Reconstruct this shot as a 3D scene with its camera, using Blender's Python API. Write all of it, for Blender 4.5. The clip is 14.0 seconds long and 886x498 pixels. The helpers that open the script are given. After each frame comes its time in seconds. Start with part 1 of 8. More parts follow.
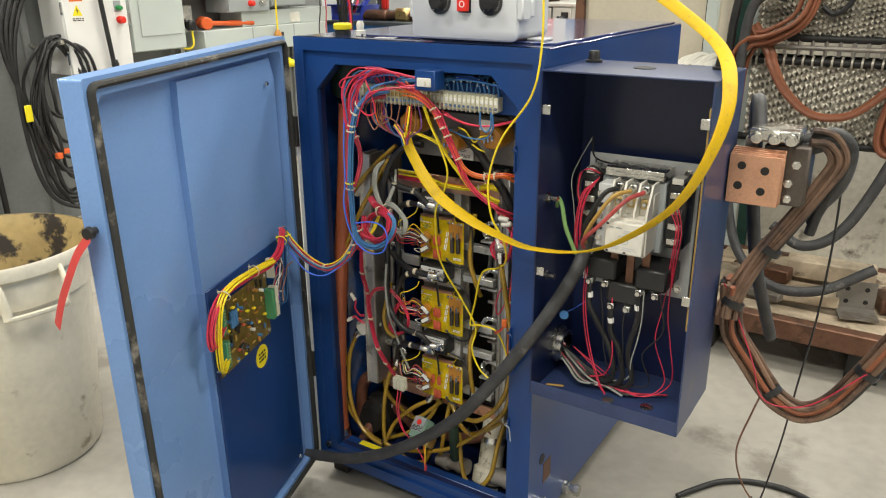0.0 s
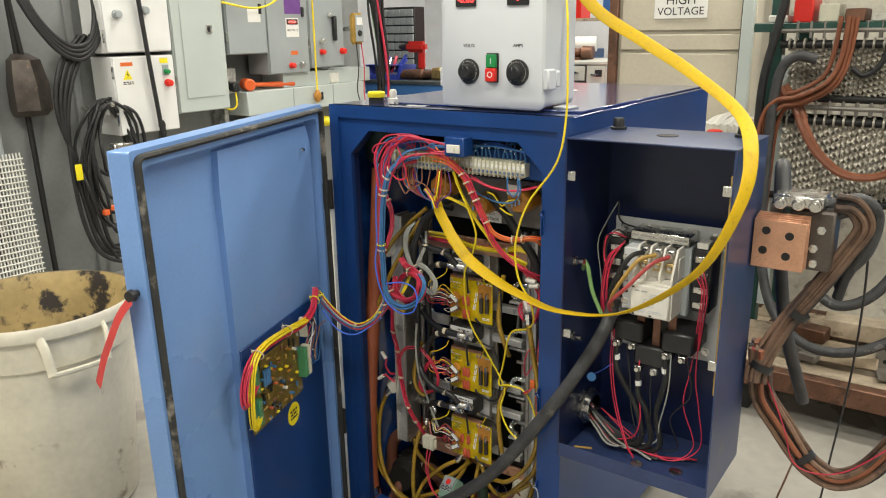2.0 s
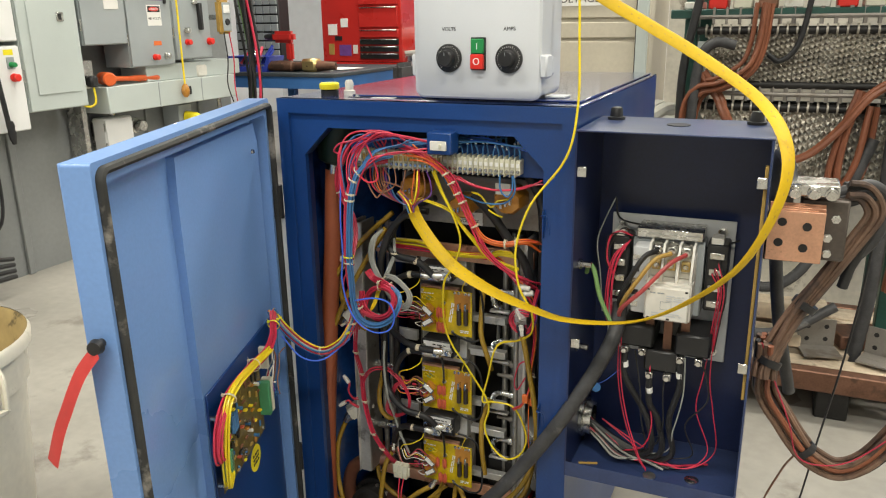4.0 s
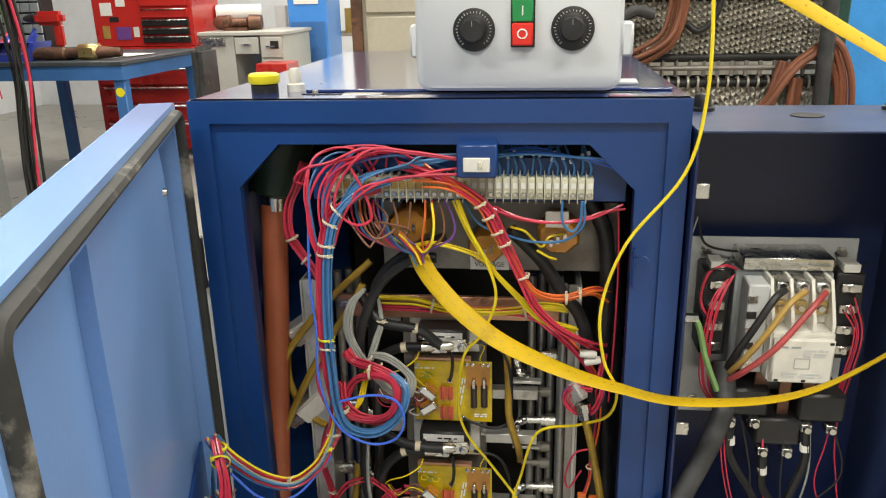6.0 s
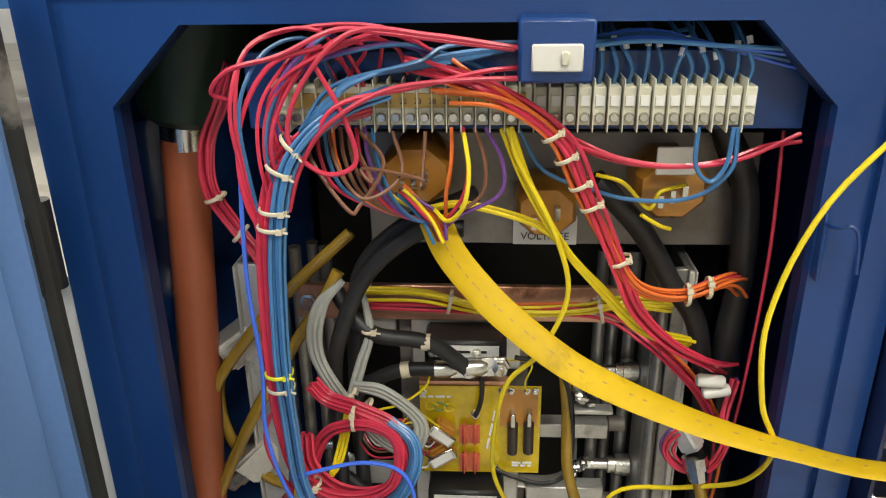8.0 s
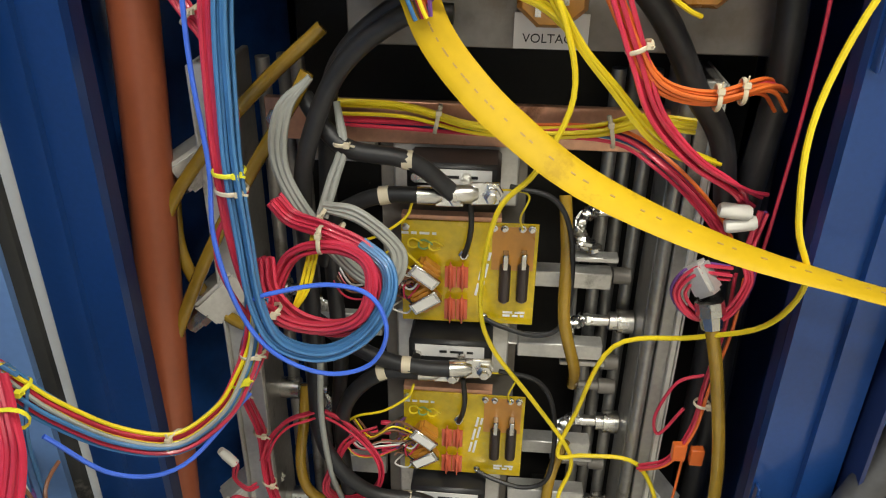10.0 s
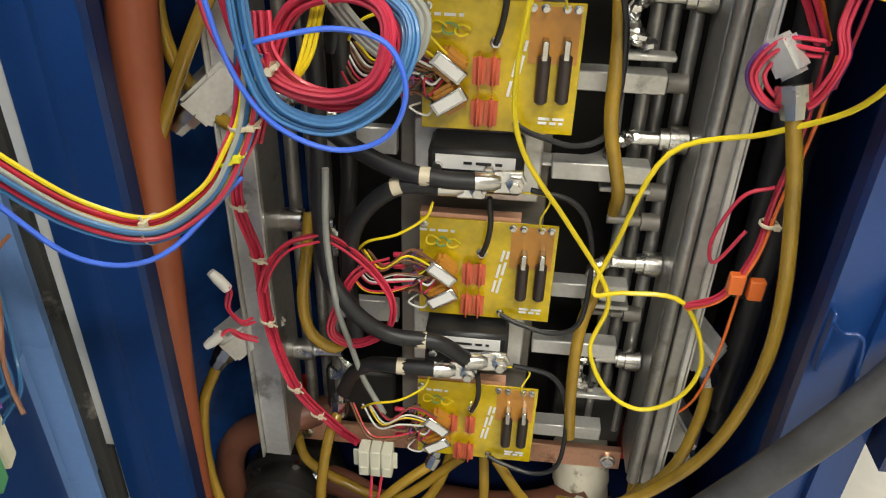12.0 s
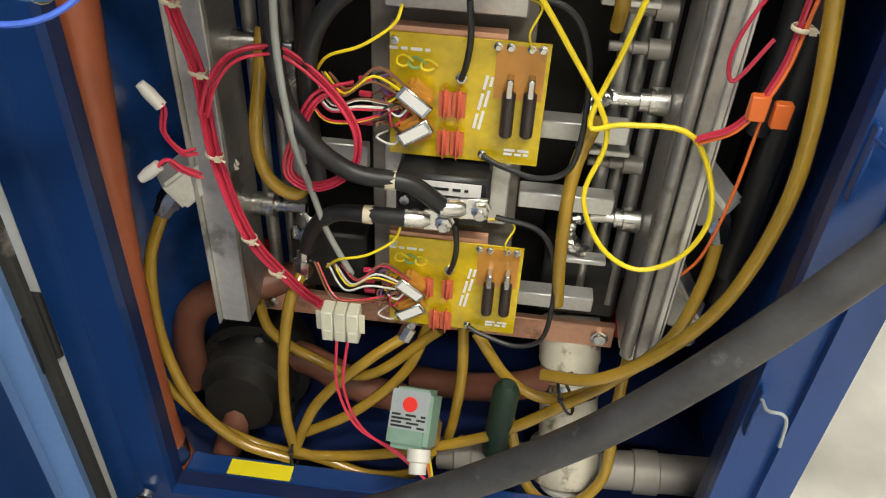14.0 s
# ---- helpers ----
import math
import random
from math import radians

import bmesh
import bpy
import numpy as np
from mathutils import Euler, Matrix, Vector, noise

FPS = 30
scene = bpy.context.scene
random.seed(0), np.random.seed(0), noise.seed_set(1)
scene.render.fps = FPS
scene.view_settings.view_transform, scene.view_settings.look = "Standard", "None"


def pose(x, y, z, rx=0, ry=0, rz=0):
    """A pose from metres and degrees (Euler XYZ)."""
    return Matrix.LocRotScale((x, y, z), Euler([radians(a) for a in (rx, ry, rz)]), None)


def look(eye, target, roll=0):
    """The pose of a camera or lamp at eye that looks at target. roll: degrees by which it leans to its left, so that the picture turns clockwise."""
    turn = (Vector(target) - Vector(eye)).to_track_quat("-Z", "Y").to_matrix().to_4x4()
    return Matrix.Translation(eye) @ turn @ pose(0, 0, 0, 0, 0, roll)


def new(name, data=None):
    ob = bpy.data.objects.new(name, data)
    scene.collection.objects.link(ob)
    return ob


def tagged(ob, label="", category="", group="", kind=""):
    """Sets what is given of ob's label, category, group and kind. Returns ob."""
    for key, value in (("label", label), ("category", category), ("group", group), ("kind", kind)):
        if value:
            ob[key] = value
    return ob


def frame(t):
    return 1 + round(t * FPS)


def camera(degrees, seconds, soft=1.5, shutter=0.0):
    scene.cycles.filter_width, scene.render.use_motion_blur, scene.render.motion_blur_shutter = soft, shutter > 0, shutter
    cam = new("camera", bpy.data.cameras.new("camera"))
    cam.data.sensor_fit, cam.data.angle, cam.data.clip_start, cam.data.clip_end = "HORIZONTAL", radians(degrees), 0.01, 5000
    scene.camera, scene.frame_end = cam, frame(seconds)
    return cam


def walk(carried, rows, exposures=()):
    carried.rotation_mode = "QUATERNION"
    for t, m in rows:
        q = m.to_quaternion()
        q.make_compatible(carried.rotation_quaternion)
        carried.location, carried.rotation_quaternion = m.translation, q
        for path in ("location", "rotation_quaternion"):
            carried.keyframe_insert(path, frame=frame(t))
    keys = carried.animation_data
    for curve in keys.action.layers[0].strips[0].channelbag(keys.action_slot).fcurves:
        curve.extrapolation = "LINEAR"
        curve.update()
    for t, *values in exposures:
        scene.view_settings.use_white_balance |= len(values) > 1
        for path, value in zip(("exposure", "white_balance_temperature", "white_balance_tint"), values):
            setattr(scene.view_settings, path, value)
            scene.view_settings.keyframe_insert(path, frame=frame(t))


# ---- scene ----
cam = camera(59.9, 14.0, soft=1.15)
PATH = [
    (0, (1.219, -1.297, 1.271), (0.205, 0.288, 0.593), -0.3),
    (0.5, (1.227, -1.294, 1.274), (0.198, 0.287, 0.61), -0.6),
    (1, (1.251, -1.32, 1.302), (0.171, 0.249, 0.691), -1.3),
    (1.5, (1.247, -1.313, 1.302), (0.124, 0.242, 0.736), -1.3),
    (2, (1.248, -1.31, 1.301), (0.133, 0.257, 0.752), -0.9),
    (2.5, (1.235, -1.306, 1.297), (0.161, 0.291, 0.753), -0.4),
    (2.7, (1.213, -1.317, 1.294), (0.154, 0.289, 0.749), -0.2),
    (4.8, (0.732, -1.19, 1.276), (0.16, 0.628, 0.671), -1.8),
    (5, (0.687, -1.148, 1.27), (0.155, 0.678, 0.651), -2.0),
    (5.5, (0.53, -1.023, 1.266), (0.174, 0.842, 0.637), -1.8),
    (6, (0.435, -0.916, 1.259), (0.192, 0.967, 0.63), -1.3),
    (6.5, (0.389, -0.735, 1.245), (0.171, 1.147, 0.606), -1.2),
    (7, (0.331, -0.609, 1.205), (0.175, 1.266, 0.526), -1.1),
    (7.5, (0.309, -0.554, 1.169), (0.183, 1.31, 0.456), -0.9),
    (8, (0.322, -0.516, 1.14), (0.197, 1.329, 0.378), -0.9),
    (8.2, (0.326, -0.506, 1.122), (0.208, 1.331, 0.34), -0.8),
    (10.3, (0.337, -0.467, 1.012), (0.198, 1.282, 0.051), 1.1),
    (10.5, (0.335, -0.475, 1.002), (0.201, 1.271, 0.037), 1.4),
    (11, (0.325, -0.47, 0.983), (0.189, 1.254, -0.021), 1.6),
    (11.5, (0.325, -0.451, 0.932), (0.179, 1.245, -0.117), 1.5),
    (12, (0.324, -0.441, 0.886), (0.174, 1.23, -0.203), 1.7),
    (12.5, (0.328, -0.432, 0.848), (0.185, 1.214, -0.28), 1.7),
    (13, (0.333, -0.414, 0.815), (0.213, 1.199, -0.362), 2.1),
    (13.5, (0.34, -0.413, 0.792), (0.221, 1.177, -0.416), 2.4),
    (14, (0.347, -0.411, 0.773), (0.208, 1.161, -0.456), 3.0),
]
walk(cam, [(t, look(eye, target, roll)) for t, eye, target, roll in PATH], [(0, 0.14), (2.7, 0.04), (5, 0.1), (7, 0.2), (10.5, 0.4), (14, 0.75)])

# ---------------- light ----------------
world = bpy.data.worlds.new("shop_air")
world.use_nodes = True
world.node_tree.nodes["Background"].inputs[0].default_value = (0.97, 0.97, 0.94, 1)
world.node_tree.nodes["Background"].inputs[1].default_value = 0.085
scene.world = world


def area(name, eye, target, sx, sy, watts, col=(1, 0.965, 0.86)):
    d = bpy.data.lights.new(name, "AREA")
    d.shape, d.size, d.size_y, d.energy, d.color = "RECTANGLE", sx, sy, watts, col
    ob = new(name, d)
    ob.matrix_world = look(eye, target)
    return ob


# unseen overhead strips; the last one is added to brighten the far wall
LAMPS = [(1.6, -1.6), (-1.6, -1.6), (1.6, 1.9), (-1.4, 1.9), (-2.2, 4.6), (1.2, 5.0), (3.8, 0.4), (0.6, -3.4), (-1.2, 7.4)]
for lx, ly in LAMPS:
    area("strip_lamp", (lx, ly, 3.9), (lx, ly, 0), 1.5, 0.35, 78)

# ---------------- materials ----------------


def mat(name, col, rough=0.5, metal=0.0, vary=0.25, scale=6.0, fine=90.0, bump=0.1, rvary=0.15, spots=None, spot_scale=9.0, spot_at=0.62, coat=0.0,
        emit=0.0, alpha=1.0, trans=0.0, ior=1.45, rand=0.0):
    """A paint, metal or plastic with variation at two scales, optional stains of their own colour, and fine relief."""
    m = bpy.data.materials.new(name)
    m.use_nodes = True
    nt = m.node_tree
    p = nt.nodes["Principled BSDF"]
    N, L = nt.nodes.new, nt.links.new
    tc = N("ShaderNodeTexCoord")
    big, small = N("ShaderNodeTexNoise"), N("ShaderNodeTexNoise")
    big.inputs["Scale"].default_value, big.inputs["Detail"].default_value = scale, 5
    small.inputs["Scale"].default_value, small.inputs["Detail"].default_value = fine, 3
    L(tc.outputs["Object"], big.inputs["Vector"])
    L(tc.outputs["Object"], small.inputs["Vector"])
    add = N("ShaderNodeMath")
    add.operation = "MULTIPLY_ADD"
    add.inputs[1].default_value = 0.35
    L(small.outputs["Fac"], add.inputs[0])
    L(big.outputs["Fac"], add.inputs[2])
    ramp = N("ShaderNodeValToRGB")
    ramp.color_ramp.elements[0].position, ramp.color_ramp.elements[1].position = 0.45, 0.9
    lo = [c * (1 - vary) for c in col]
    hi = [min(1, c * (1 + vary)) for c in col]
    ramp.color_ramp.elements[0].color, ramp.color_ramp.elements[1].color = (*lo, 1), (*hi, 1)
    L(add.outputs[0], ramp.inputs[0])
    out = ramp.outputs[0]
    if spots:
        st, sr = N("ShaderNodeTexNoise"), N("ShaderNodeValToRGB")
        st.inputs["Scale"].default_value, st.inputs["Detail"].default_value = spot_scale, 8
        st.inputs["Roughness"].default_value = 0.65
        L(tc.outputs["Object"], st.inputs["Vector"])
        sr.color_ramp.elements[0].position, sr.color_ramp.elements[1].position = spot_at, spot_at + 0.08
        L(st.outputs["Fac"], sr.inputs[0])
        mix = N("ShaderNodeMix")
        mix.data_type = "RGBA"
        L(sr.outputs[0], mix.inputs[0])
        L(out, mix.inputs[6])
        mix.inputs[7].default_value = (*spots, 1)
        out = mix.outputs[2]
    if rand:
        oi, hsv, mr = N("ShaderNodeObjectInfo"), N("ShaderNodeHueSaturation"), N("ShaderNodeMapRange")
        mr.inputs[3].default_value, mr.inputs[4].default_value = 1 - rand, 1 + rand
        L(oi.outputs["Random"], mr.inputs[0])
        L(mr.outputs[0], hsv.inputs["Value"])
        L(out, hsv.inputs["Color"])
        out = hsv.outputs[0]
    L(out, p.inputs["Base Color"])
    rr = N("ShaderNodeMapRange")
    rr.inputs[3].default_value, rr.inputs[4].default_value = max(0.02, rough - rvary), min(1, rough + rvary)
    L(big.outputs["Fac"], rr.inputs[0])
    L(rr.outputs[0], p.inputs["Roughness"])
    p.inputs["Metallic"].default_value = metal
    p.inputs["Coat Weight"].default_value = coat
    p.inputs["Coat Roughness"].default_value = 0.12
    p.inputs["Transmission Weight"].default_value = trans
    p.inputs["IOR"].default_value = ior
    if emit:
        p.inputs["Emission Color"].default_value = (*col, 1)
        p.inputs["Emission Strength"].default_value = emit
    if bump:
        b = N("ShaderNodeBump")
        b.inputs["Strength"].default_value, b.inputs["Distance"].default_value = bump, 0.002
        L(add.outputs[0], b.inputs["Height"])
        L(b.outputs[0], p.inputs["Normal"])
    return m


M_NAVY = mat("navy_enamel", (0.008, 0.045, 0.185), 0.33, vary=0.18, scale=3, fine=260, bump=0.05, coat=0.25, spots=(0.02, 0.05, 0.19), spot_scale=14, spot_at=0.66)
# darker copy of the navy for inner faces, shade put into the colour
M_NAVY_SHADE = mat("shaded_navy_enamel", (0.008, 0.018, 0.075), 0.4, vary=0.25, scale=4, fine=200, bump=0.06, coat=0.2)
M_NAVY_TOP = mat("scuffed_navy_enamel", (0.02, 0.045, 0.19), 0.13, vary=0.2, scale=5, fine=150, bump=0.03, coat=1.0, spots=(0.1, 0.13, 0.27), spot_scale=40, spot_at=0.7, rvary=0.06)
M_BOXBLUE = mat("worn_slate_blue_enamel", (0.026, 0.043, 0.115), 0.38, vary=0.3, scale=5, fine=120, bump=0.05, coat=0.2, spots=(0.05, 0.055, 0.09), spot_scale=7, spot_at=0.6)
M_LINER = mat("wet_looking_navy_liner", (0.012, 0.055, 0.21), 0.16, vary=0.4, scale=18, fine=60, bump=1.0, coat=0.6)
M_PLATE = mat("pale_grey_back_plate", (0.55, 0.56, 0.56), 0.42, vary=0.1, scale=8, bump=0.05)
M_SKY = mat("light_blue_enamel", (0.17, 0.31, 0.62), 0.3, vary=0.1, scale=2.5, fine=180, bump=0.03, coat=0.3, spots=(0.12, 0.24, 0.58), spot_scale=5, spot_at=0.68)
M_STRIP = mat("grimy_resistor_alloy", (0.42, 0.39, 0.33), 0.45, 0.5, vary=0.45, scale=25, fine=120, bump=0.2, spots=(0.5, 0.47, 0.4), spot_scale=30, spot_at=0.62)
M_RUBBER = mat("black_rubber", (0.018, 0.018, 0.018), 0.6, vary=0.3, scale=30, bump=0.15)
M_GASKET = mat("dusty_rubber_gasket", (0.03, 0.03, 0.028), 0.65, vary=0.3, scale=12, bump=0.3, spots=(0.24, 0.22, 0.19), spot_scale=8, spot_at=0.55)
M_CABLE = mat("black_cable_jacket", (0.02, 0.02, 0.021), 0.45, vary=0.35, scale=25, fine=200, bump=0.2, spots=(0.07, 0.07, 0.07), spot_scale=30, spot_at=0.66)
M_GREYCABLE = mat("dark_grey_rubber_cable", (0.05, 0.05, 0.052), 0.5, vary=0.35, scale=26, fine=180, bump=0.35, spots=(0.14, 0.135, 0.13), spot_scale=22, spot_at=0.6)
M_STEEL = mat("zinc_plated_steel", (0.62, 0.61, 0.58), 0.26, 1.0, vary=0.2, scale=30, fine=300, bump=0.1)
M_ALU = mat("brushed_aluminium", (0.6, 0.59, 0.56), 0.36, 0.55, vary=0.2, scale=10, fine=250, bump=0.12, spots=(0.3, 0.29, 0.27), spot_scale=18, spot_at=0.62)
M_RAIL = mat("dull_aluminium_extrusion", (0.34, 0.33, 0.31), 0.38, 0.7, vary=0.3, scale=9, fine=200, bump=0.15, spots=(0.16, 0.15, 0.13), spot_scale=16, spot_at=0.58)
# pale spots put lamp glints on the textured paint into its colour
M_NAVY_GLINT = mat("speckled_navy_with_glints", (0.012, 0.05, 0.17), 0.16, vary=0.25, scale=6, fine=110, bump=0.9, coat=0.6, spots=(0.2, 0.27, 0.38), spot_scale=75, spot_at=0.6)
M_GRIME = mat("grimy_beige_partition", (0.6, 0.56, 0.48), 0.6, vary=0.3, scale=3, fine=40, spots=(0.1, 0.07, 0.05), spot_scale=4, spot_at=0.55)
M_CLAMP = mat("blackened_clamp_metal", (0.1, 0.085, 0.075), 0.42, 0.7, vary=0.35, scale=14, fine=160, bump=0.25, spots=(0.2, 0.14, 0.1), spot_scale=18, spot_at=0.6)
M_FILTER = mat("yellowed_filter_plastic", (0.6, 0.56, 0.45), 0.5, vary=0.25, scale=14, fine=60, bump=0.15, spots=(0.2, 0.17, 0.11), spot_scale=24, spot_at=0.55)
M_DULLRED = mat("faded_red_conductor", (0.42, 0.07, 0.07), 0.45, vary=0.2, scale=30, bump=0.06)
M_GREYSTEEL = mat("dull_grey_plate", (0.25, 0.23, 0.205), 0.5, 0.35, vary=0.2, scale=7, fine=150, bump=0.08, spots=(0.2, 0.17, 0.14), spot_scale=9, spot_at=0.58)
M_COPPER = mat("copper_bar", (0.72, 0.4, 0.26), 0.4, 0.7, vary=0.2, scale=14, fine=220, bump=0.1, spots=(0.3, 0.14, 0.08), spot_scale=14, spot_at=0.6)
M_COPPER_DK = mat("tarnished_copper", (0.2, 0.105, 0.07), 0.5, 0.7, vary=0.35, scale=12, fine=160, bump=0.2, spots=(0.12, 0.07, 0.05), spot_scale=11, spot_at=0.52)
M_BRASS = mat("brass", (0.6, 0.45, 0.2), 0.35, 0.9, vary=0.2)
M_FLOOR = mat("sealed_concrete", (0.36, 0.34, 0.3), 0.32, vary=0.22, scale=1.1, fine=22, bump=0.08, spots=(0.24, 0.22, 0.19), spot_scale=2.2, spot_at=0.56)
M_WALL = mat("grey_wall_panel", (0.24, 0.25, 0.25), 0.45, vary=0.15, scale=1.5, fine=40, bump=0.05)
M_WALLWHITE = mat("white_wall_paint", (0.75, 0.75, 0.73), 0.6, vary=0.08, scale=1.2, fine=60)
M_WALLBEIGE = mat("beige_panel_paint", (0.55, 0.5, 0.4), 0.5, vary=0.12, scale=2, fine=60, spots=(0.3, 0.2, 0.1), spot_scale=3, spot_at=0.66)
M_CEIL = mat("ceiling_paint", (0.6, 0.6, 0.58), 0.8, vary=0.1, scale=1)
M_WHITEBOX = mat("white_powder_coat", (0.78, 0.78, 0.77), 0.4, vary=0.05, scale=6, fine=400, bump=0.05)
M_CTRL = mat("pale_grey_polycarbonate", (0.6, 0.62, 0.65), 0.42, vary=0.05, scale=6, fine=420, bump=0.06)
M_GREYBOX = mat("grey_enamel_box", (0.33, 0.36, 0.37), 0.4, vary=0.1, scale=4, fine=200, bump=0.04)
M_PANEL = mat("pale_green_grey_enamel", (0.5, 0.55, 0.53), 0.4, vary=0.06, scale=3, fine=200, bump=0.04)
M_BLACK = mat("black_plastic", (0.02, 0.02, 0.021), 0.38, vary=0.2, scale=40, fine=300, bump=0.08)
# sooty black parts, and plain shade in hole discs and behind the hoses
M_DARK = mat("sooty_black_part_and_shade", (0.015, 0.014, 0.013), 0.55, vary=0.4, scale=20, bump=0.2, spots=(0.09, 0.08, 0.07), spot_scale=60, spot_at=0.66)
M_IVORY = mat("ivory_plastic", (0.62, 0.6, 0.48), 0.4, vary=0.08, scale=20, bump=0.04, rand=0.06)
M_CREAM = mat("cream_plastic", (0.68, 0.66, 0.6), 0.42, vary=0.12, scale=8, bump=0.05, spots=(0.5, 0.45, 0.36), spot_scale=12, spot_at=0.64)
M_LABEL = mat("paper_label", (0.8, 0.79, 0.76), 0.5, vary=0.04)
M_YSLEEVE = mat("yellow_sleeve", (0.6, 0.39, 0.002), 0.65, vary=0.12, scale=9, fine=120, bump=0.2, spots=(0.46, 0.29, 0.002), spot_scale=22, spot_at=0.6)
M_YELLOW = mat("yellow_insulation", (0.85, 0.66, 0.02), 0.38, vary=0.1, scale=30, bump=0.05, coat=0.15)
M_RED = mat("red_insulation", (0.58, 0.035, 0.075), 0.38, vary=0.15, scale=30, bump=0.05, coat=0.2, rand=0.18)
M_BLUEW = mat("blue_insulation", (0.05, 0.165, 0.36), 0.38, vary=0.15, scale=30, bump=0.05, coat=0.2, rand=0.2)
M_BRIGHTBLUE = mat("bright_blue_insulation", (0.06, 0.16, 0.75), 0.38, vary=0.1, scale=30, bump=0.05, coat=0.2)
M_ORANGE = mat("orange_insulation", (0.75, 0.16, 0.03), 0.4, vary=0.12, scale=30, bump=0.05, coat=0.15, rand=0.1)
M_GREYW = mat("grey_insulation", (0.33, 0.34, 0.31), 0.42, vary=0.12, scale=30, bump=0.05)
M_BROWNW = mat("brown_insulation", (0.2, 0.09, 0.05), 0.42, vary=0.15, scale=30, bump=0.05)
M_PURPLE = mat("violet_insulation", (0.16, 0.06, 0.26), 0.42, vary=0.15, scale=30, bump=0.05)
M_GREENW = mat("green_insulation", (0.2, 0.36, 0.13), 0.42, vary=0.15, scale=30, bump=0.05)
M_WHITEW = mat("white_insulation", (0.7, 0.69, 0.64), 0.42, vary=0.1, scale=30, bump=0.05)
M_TIE = mat("natural_nylon_tie", (0.66, 0.58, 0.42), 0.4, vary=0.08)
M_TIEY = mat("yellow_nylon_tie", (0.85, 0.8, 0.04), 0.4, vary=0.08)
M_HOSE = mat("amber_hose", (0.42, 0.26, 0.03), 0.16, vary=0.25, scale=14, fine=70, bump=0.08, coat=0.4, trans=0.25, spots=(0.5, 0.36, 0.1), spot_scale=26, spot_at=0.66)
M_PIPE = mat("red_brown_hose", (0.33, 0.09, 0.04), 0.45, vary=0.15, scale=9, fine=140, bump=0.1, coat=0.1)
M_PIPE2 = mat("faded_terracotta_hose", (0.16, 0.062, 0.038), 0.5, vary=0.2, scale=9, fine=100, bump=0.12)
M_FUNNEL = mat("dark_green_rubber", (0.012, 0.03, 0.018), 0.5, vary=0.2, scale=20, bump=0.1)
M_PCB = mat("yellow_fibreglass_board", (0.6, 0.43, 0.006), 0.24, vary=0.3, scale=28, fine=160, bump=0.05, coat=0.5, spots=(0.5, 0.4, 0.05), spot_scale=45, spot_at=0.6)
M_PCBDK = mat("brown_circuit_board", (0.14, 0.1, 0.02), 0.35, vary=0.35, scale=45, fine=220, bump=0.15, coat=0.3, spots=(0.35, 0.27, 0.07), spot_scale=70, spot_at=0.58)
M_CAPRED = mat("brick_red_capacitor", (0.55, 0.11, 0.055), 0.38, vary=0.1, scale=30, coat=0.2)
M_RESIST = mat("dark_brown_resistor", (0.035, 0.025, 0.022), 0.4, vary=0.2, scale=30, coat=0.2)
M_ORANGEX = mat("orange_transformer_tape", (0.5, 0.22, 0.03), 0.3, vary=0.25, scale=18, fine=120, bump=0.1, coat=0.4)
M_GREENBLK = mat("green_connector", (0.08, 0.3, 0.14), 0.4, vary=0.1)
M_VALVE = mat("grey_green_coil_case", (0.2, 0.32, 0.25), 0.45, vary=0.15, scale=20, bump=0.1)
M_REDPLASTIC = mat("red_plastic", (0.72, 0.03, 0.02), 0.35, vary=0.08)
M_GREENPLASTIC = mat("green_plastic", (0.02, 0.25, 0.07), 0.35, vary=0.08)
M_TAN = mat("tan_fibre_strip", (0.42, 0.27, 0.07), 0.5, vary=0.2, scale=14, fine=90)
M_BIN = mat("grimy_white_polyethylene", (0.74, 0.69, 0.56), 0.45, vary=0.15, scale=4, fine=50, bump=0.12, spots=(0.3, 0.24, 0.15), spot_scale=10, spot_at=0.6)
M_BININ = mat("oil_stained_polyethylene", (0.38, 0.28, 0.12), 0.55, vary=0.25, scale=6, fine=50, bump=0.12, spots=(0.03, 0.024, 0.02), spot_scale=11, spot_at=0.5)
M_WOOD = mat("weathered_timber", (0.5, 0.41, 0.3), 0.7, vary=0.35, scale=7, fine=60, bump=0.4, spots=(0.13, 0.08, 0.05), spot_scale=6, spot_at=0.55, rand=0.2)
M_LEAD = mat("brown_heat_stained_lead", (0.15, 0.09, 0.06), 0.5, vary=0.4, scale=12, fine=90, bump=0.25, spots=(0.07, 0.045, 0.035), spot_scale=10, spot_at=0.5, rand=0.3)
M_LEADOR = mat("orange_brown_lead", (0.23, 0.08, 0.04), 0.45, vary=0.2, scale=12, fine=90, bump=0.15, rand=0.2)
M_GREEN = mat("dark_green_frame_paint", (0.02, 0.07, 0.055), 0.45, vary=0.3, scale=8, fine=90, bump=0.1)
M_BLUEPAINT = mat("bench_blue_paint", (0.05, 0.16, 0.42), 0.4, vary=0.15, scale=5, fine=100)
M_BENCHTOP = mat("dark_bench_top", (0.06, 0.07, 0.08), 0.4, vary=0.3, scale=8, fine=100)
M_TOOLRED = mat("red_tool_chest_paint", (0.5, 0.025, 0.02), 0.3, vary=0.1, scale=4, coat=0.4)
M_DESK = mat("putty_enamel", (0.5, 0.5, 0.46), 0.45, vary=0.08, scale=4)
M_ORANGEP = mat("orange_plastic", (0.75, 0.13, 0.03), 0.4, vary=0.1)
M_BLUEBIN = mat("blue_plastic_bin", (0.04, 0.07, 0.45), 0.35, vary=0.15)
M_SIGNY = mat("yellow_sign_vinyl", (0.85, 0.72, 0.02), 0.4, vary=0.05)
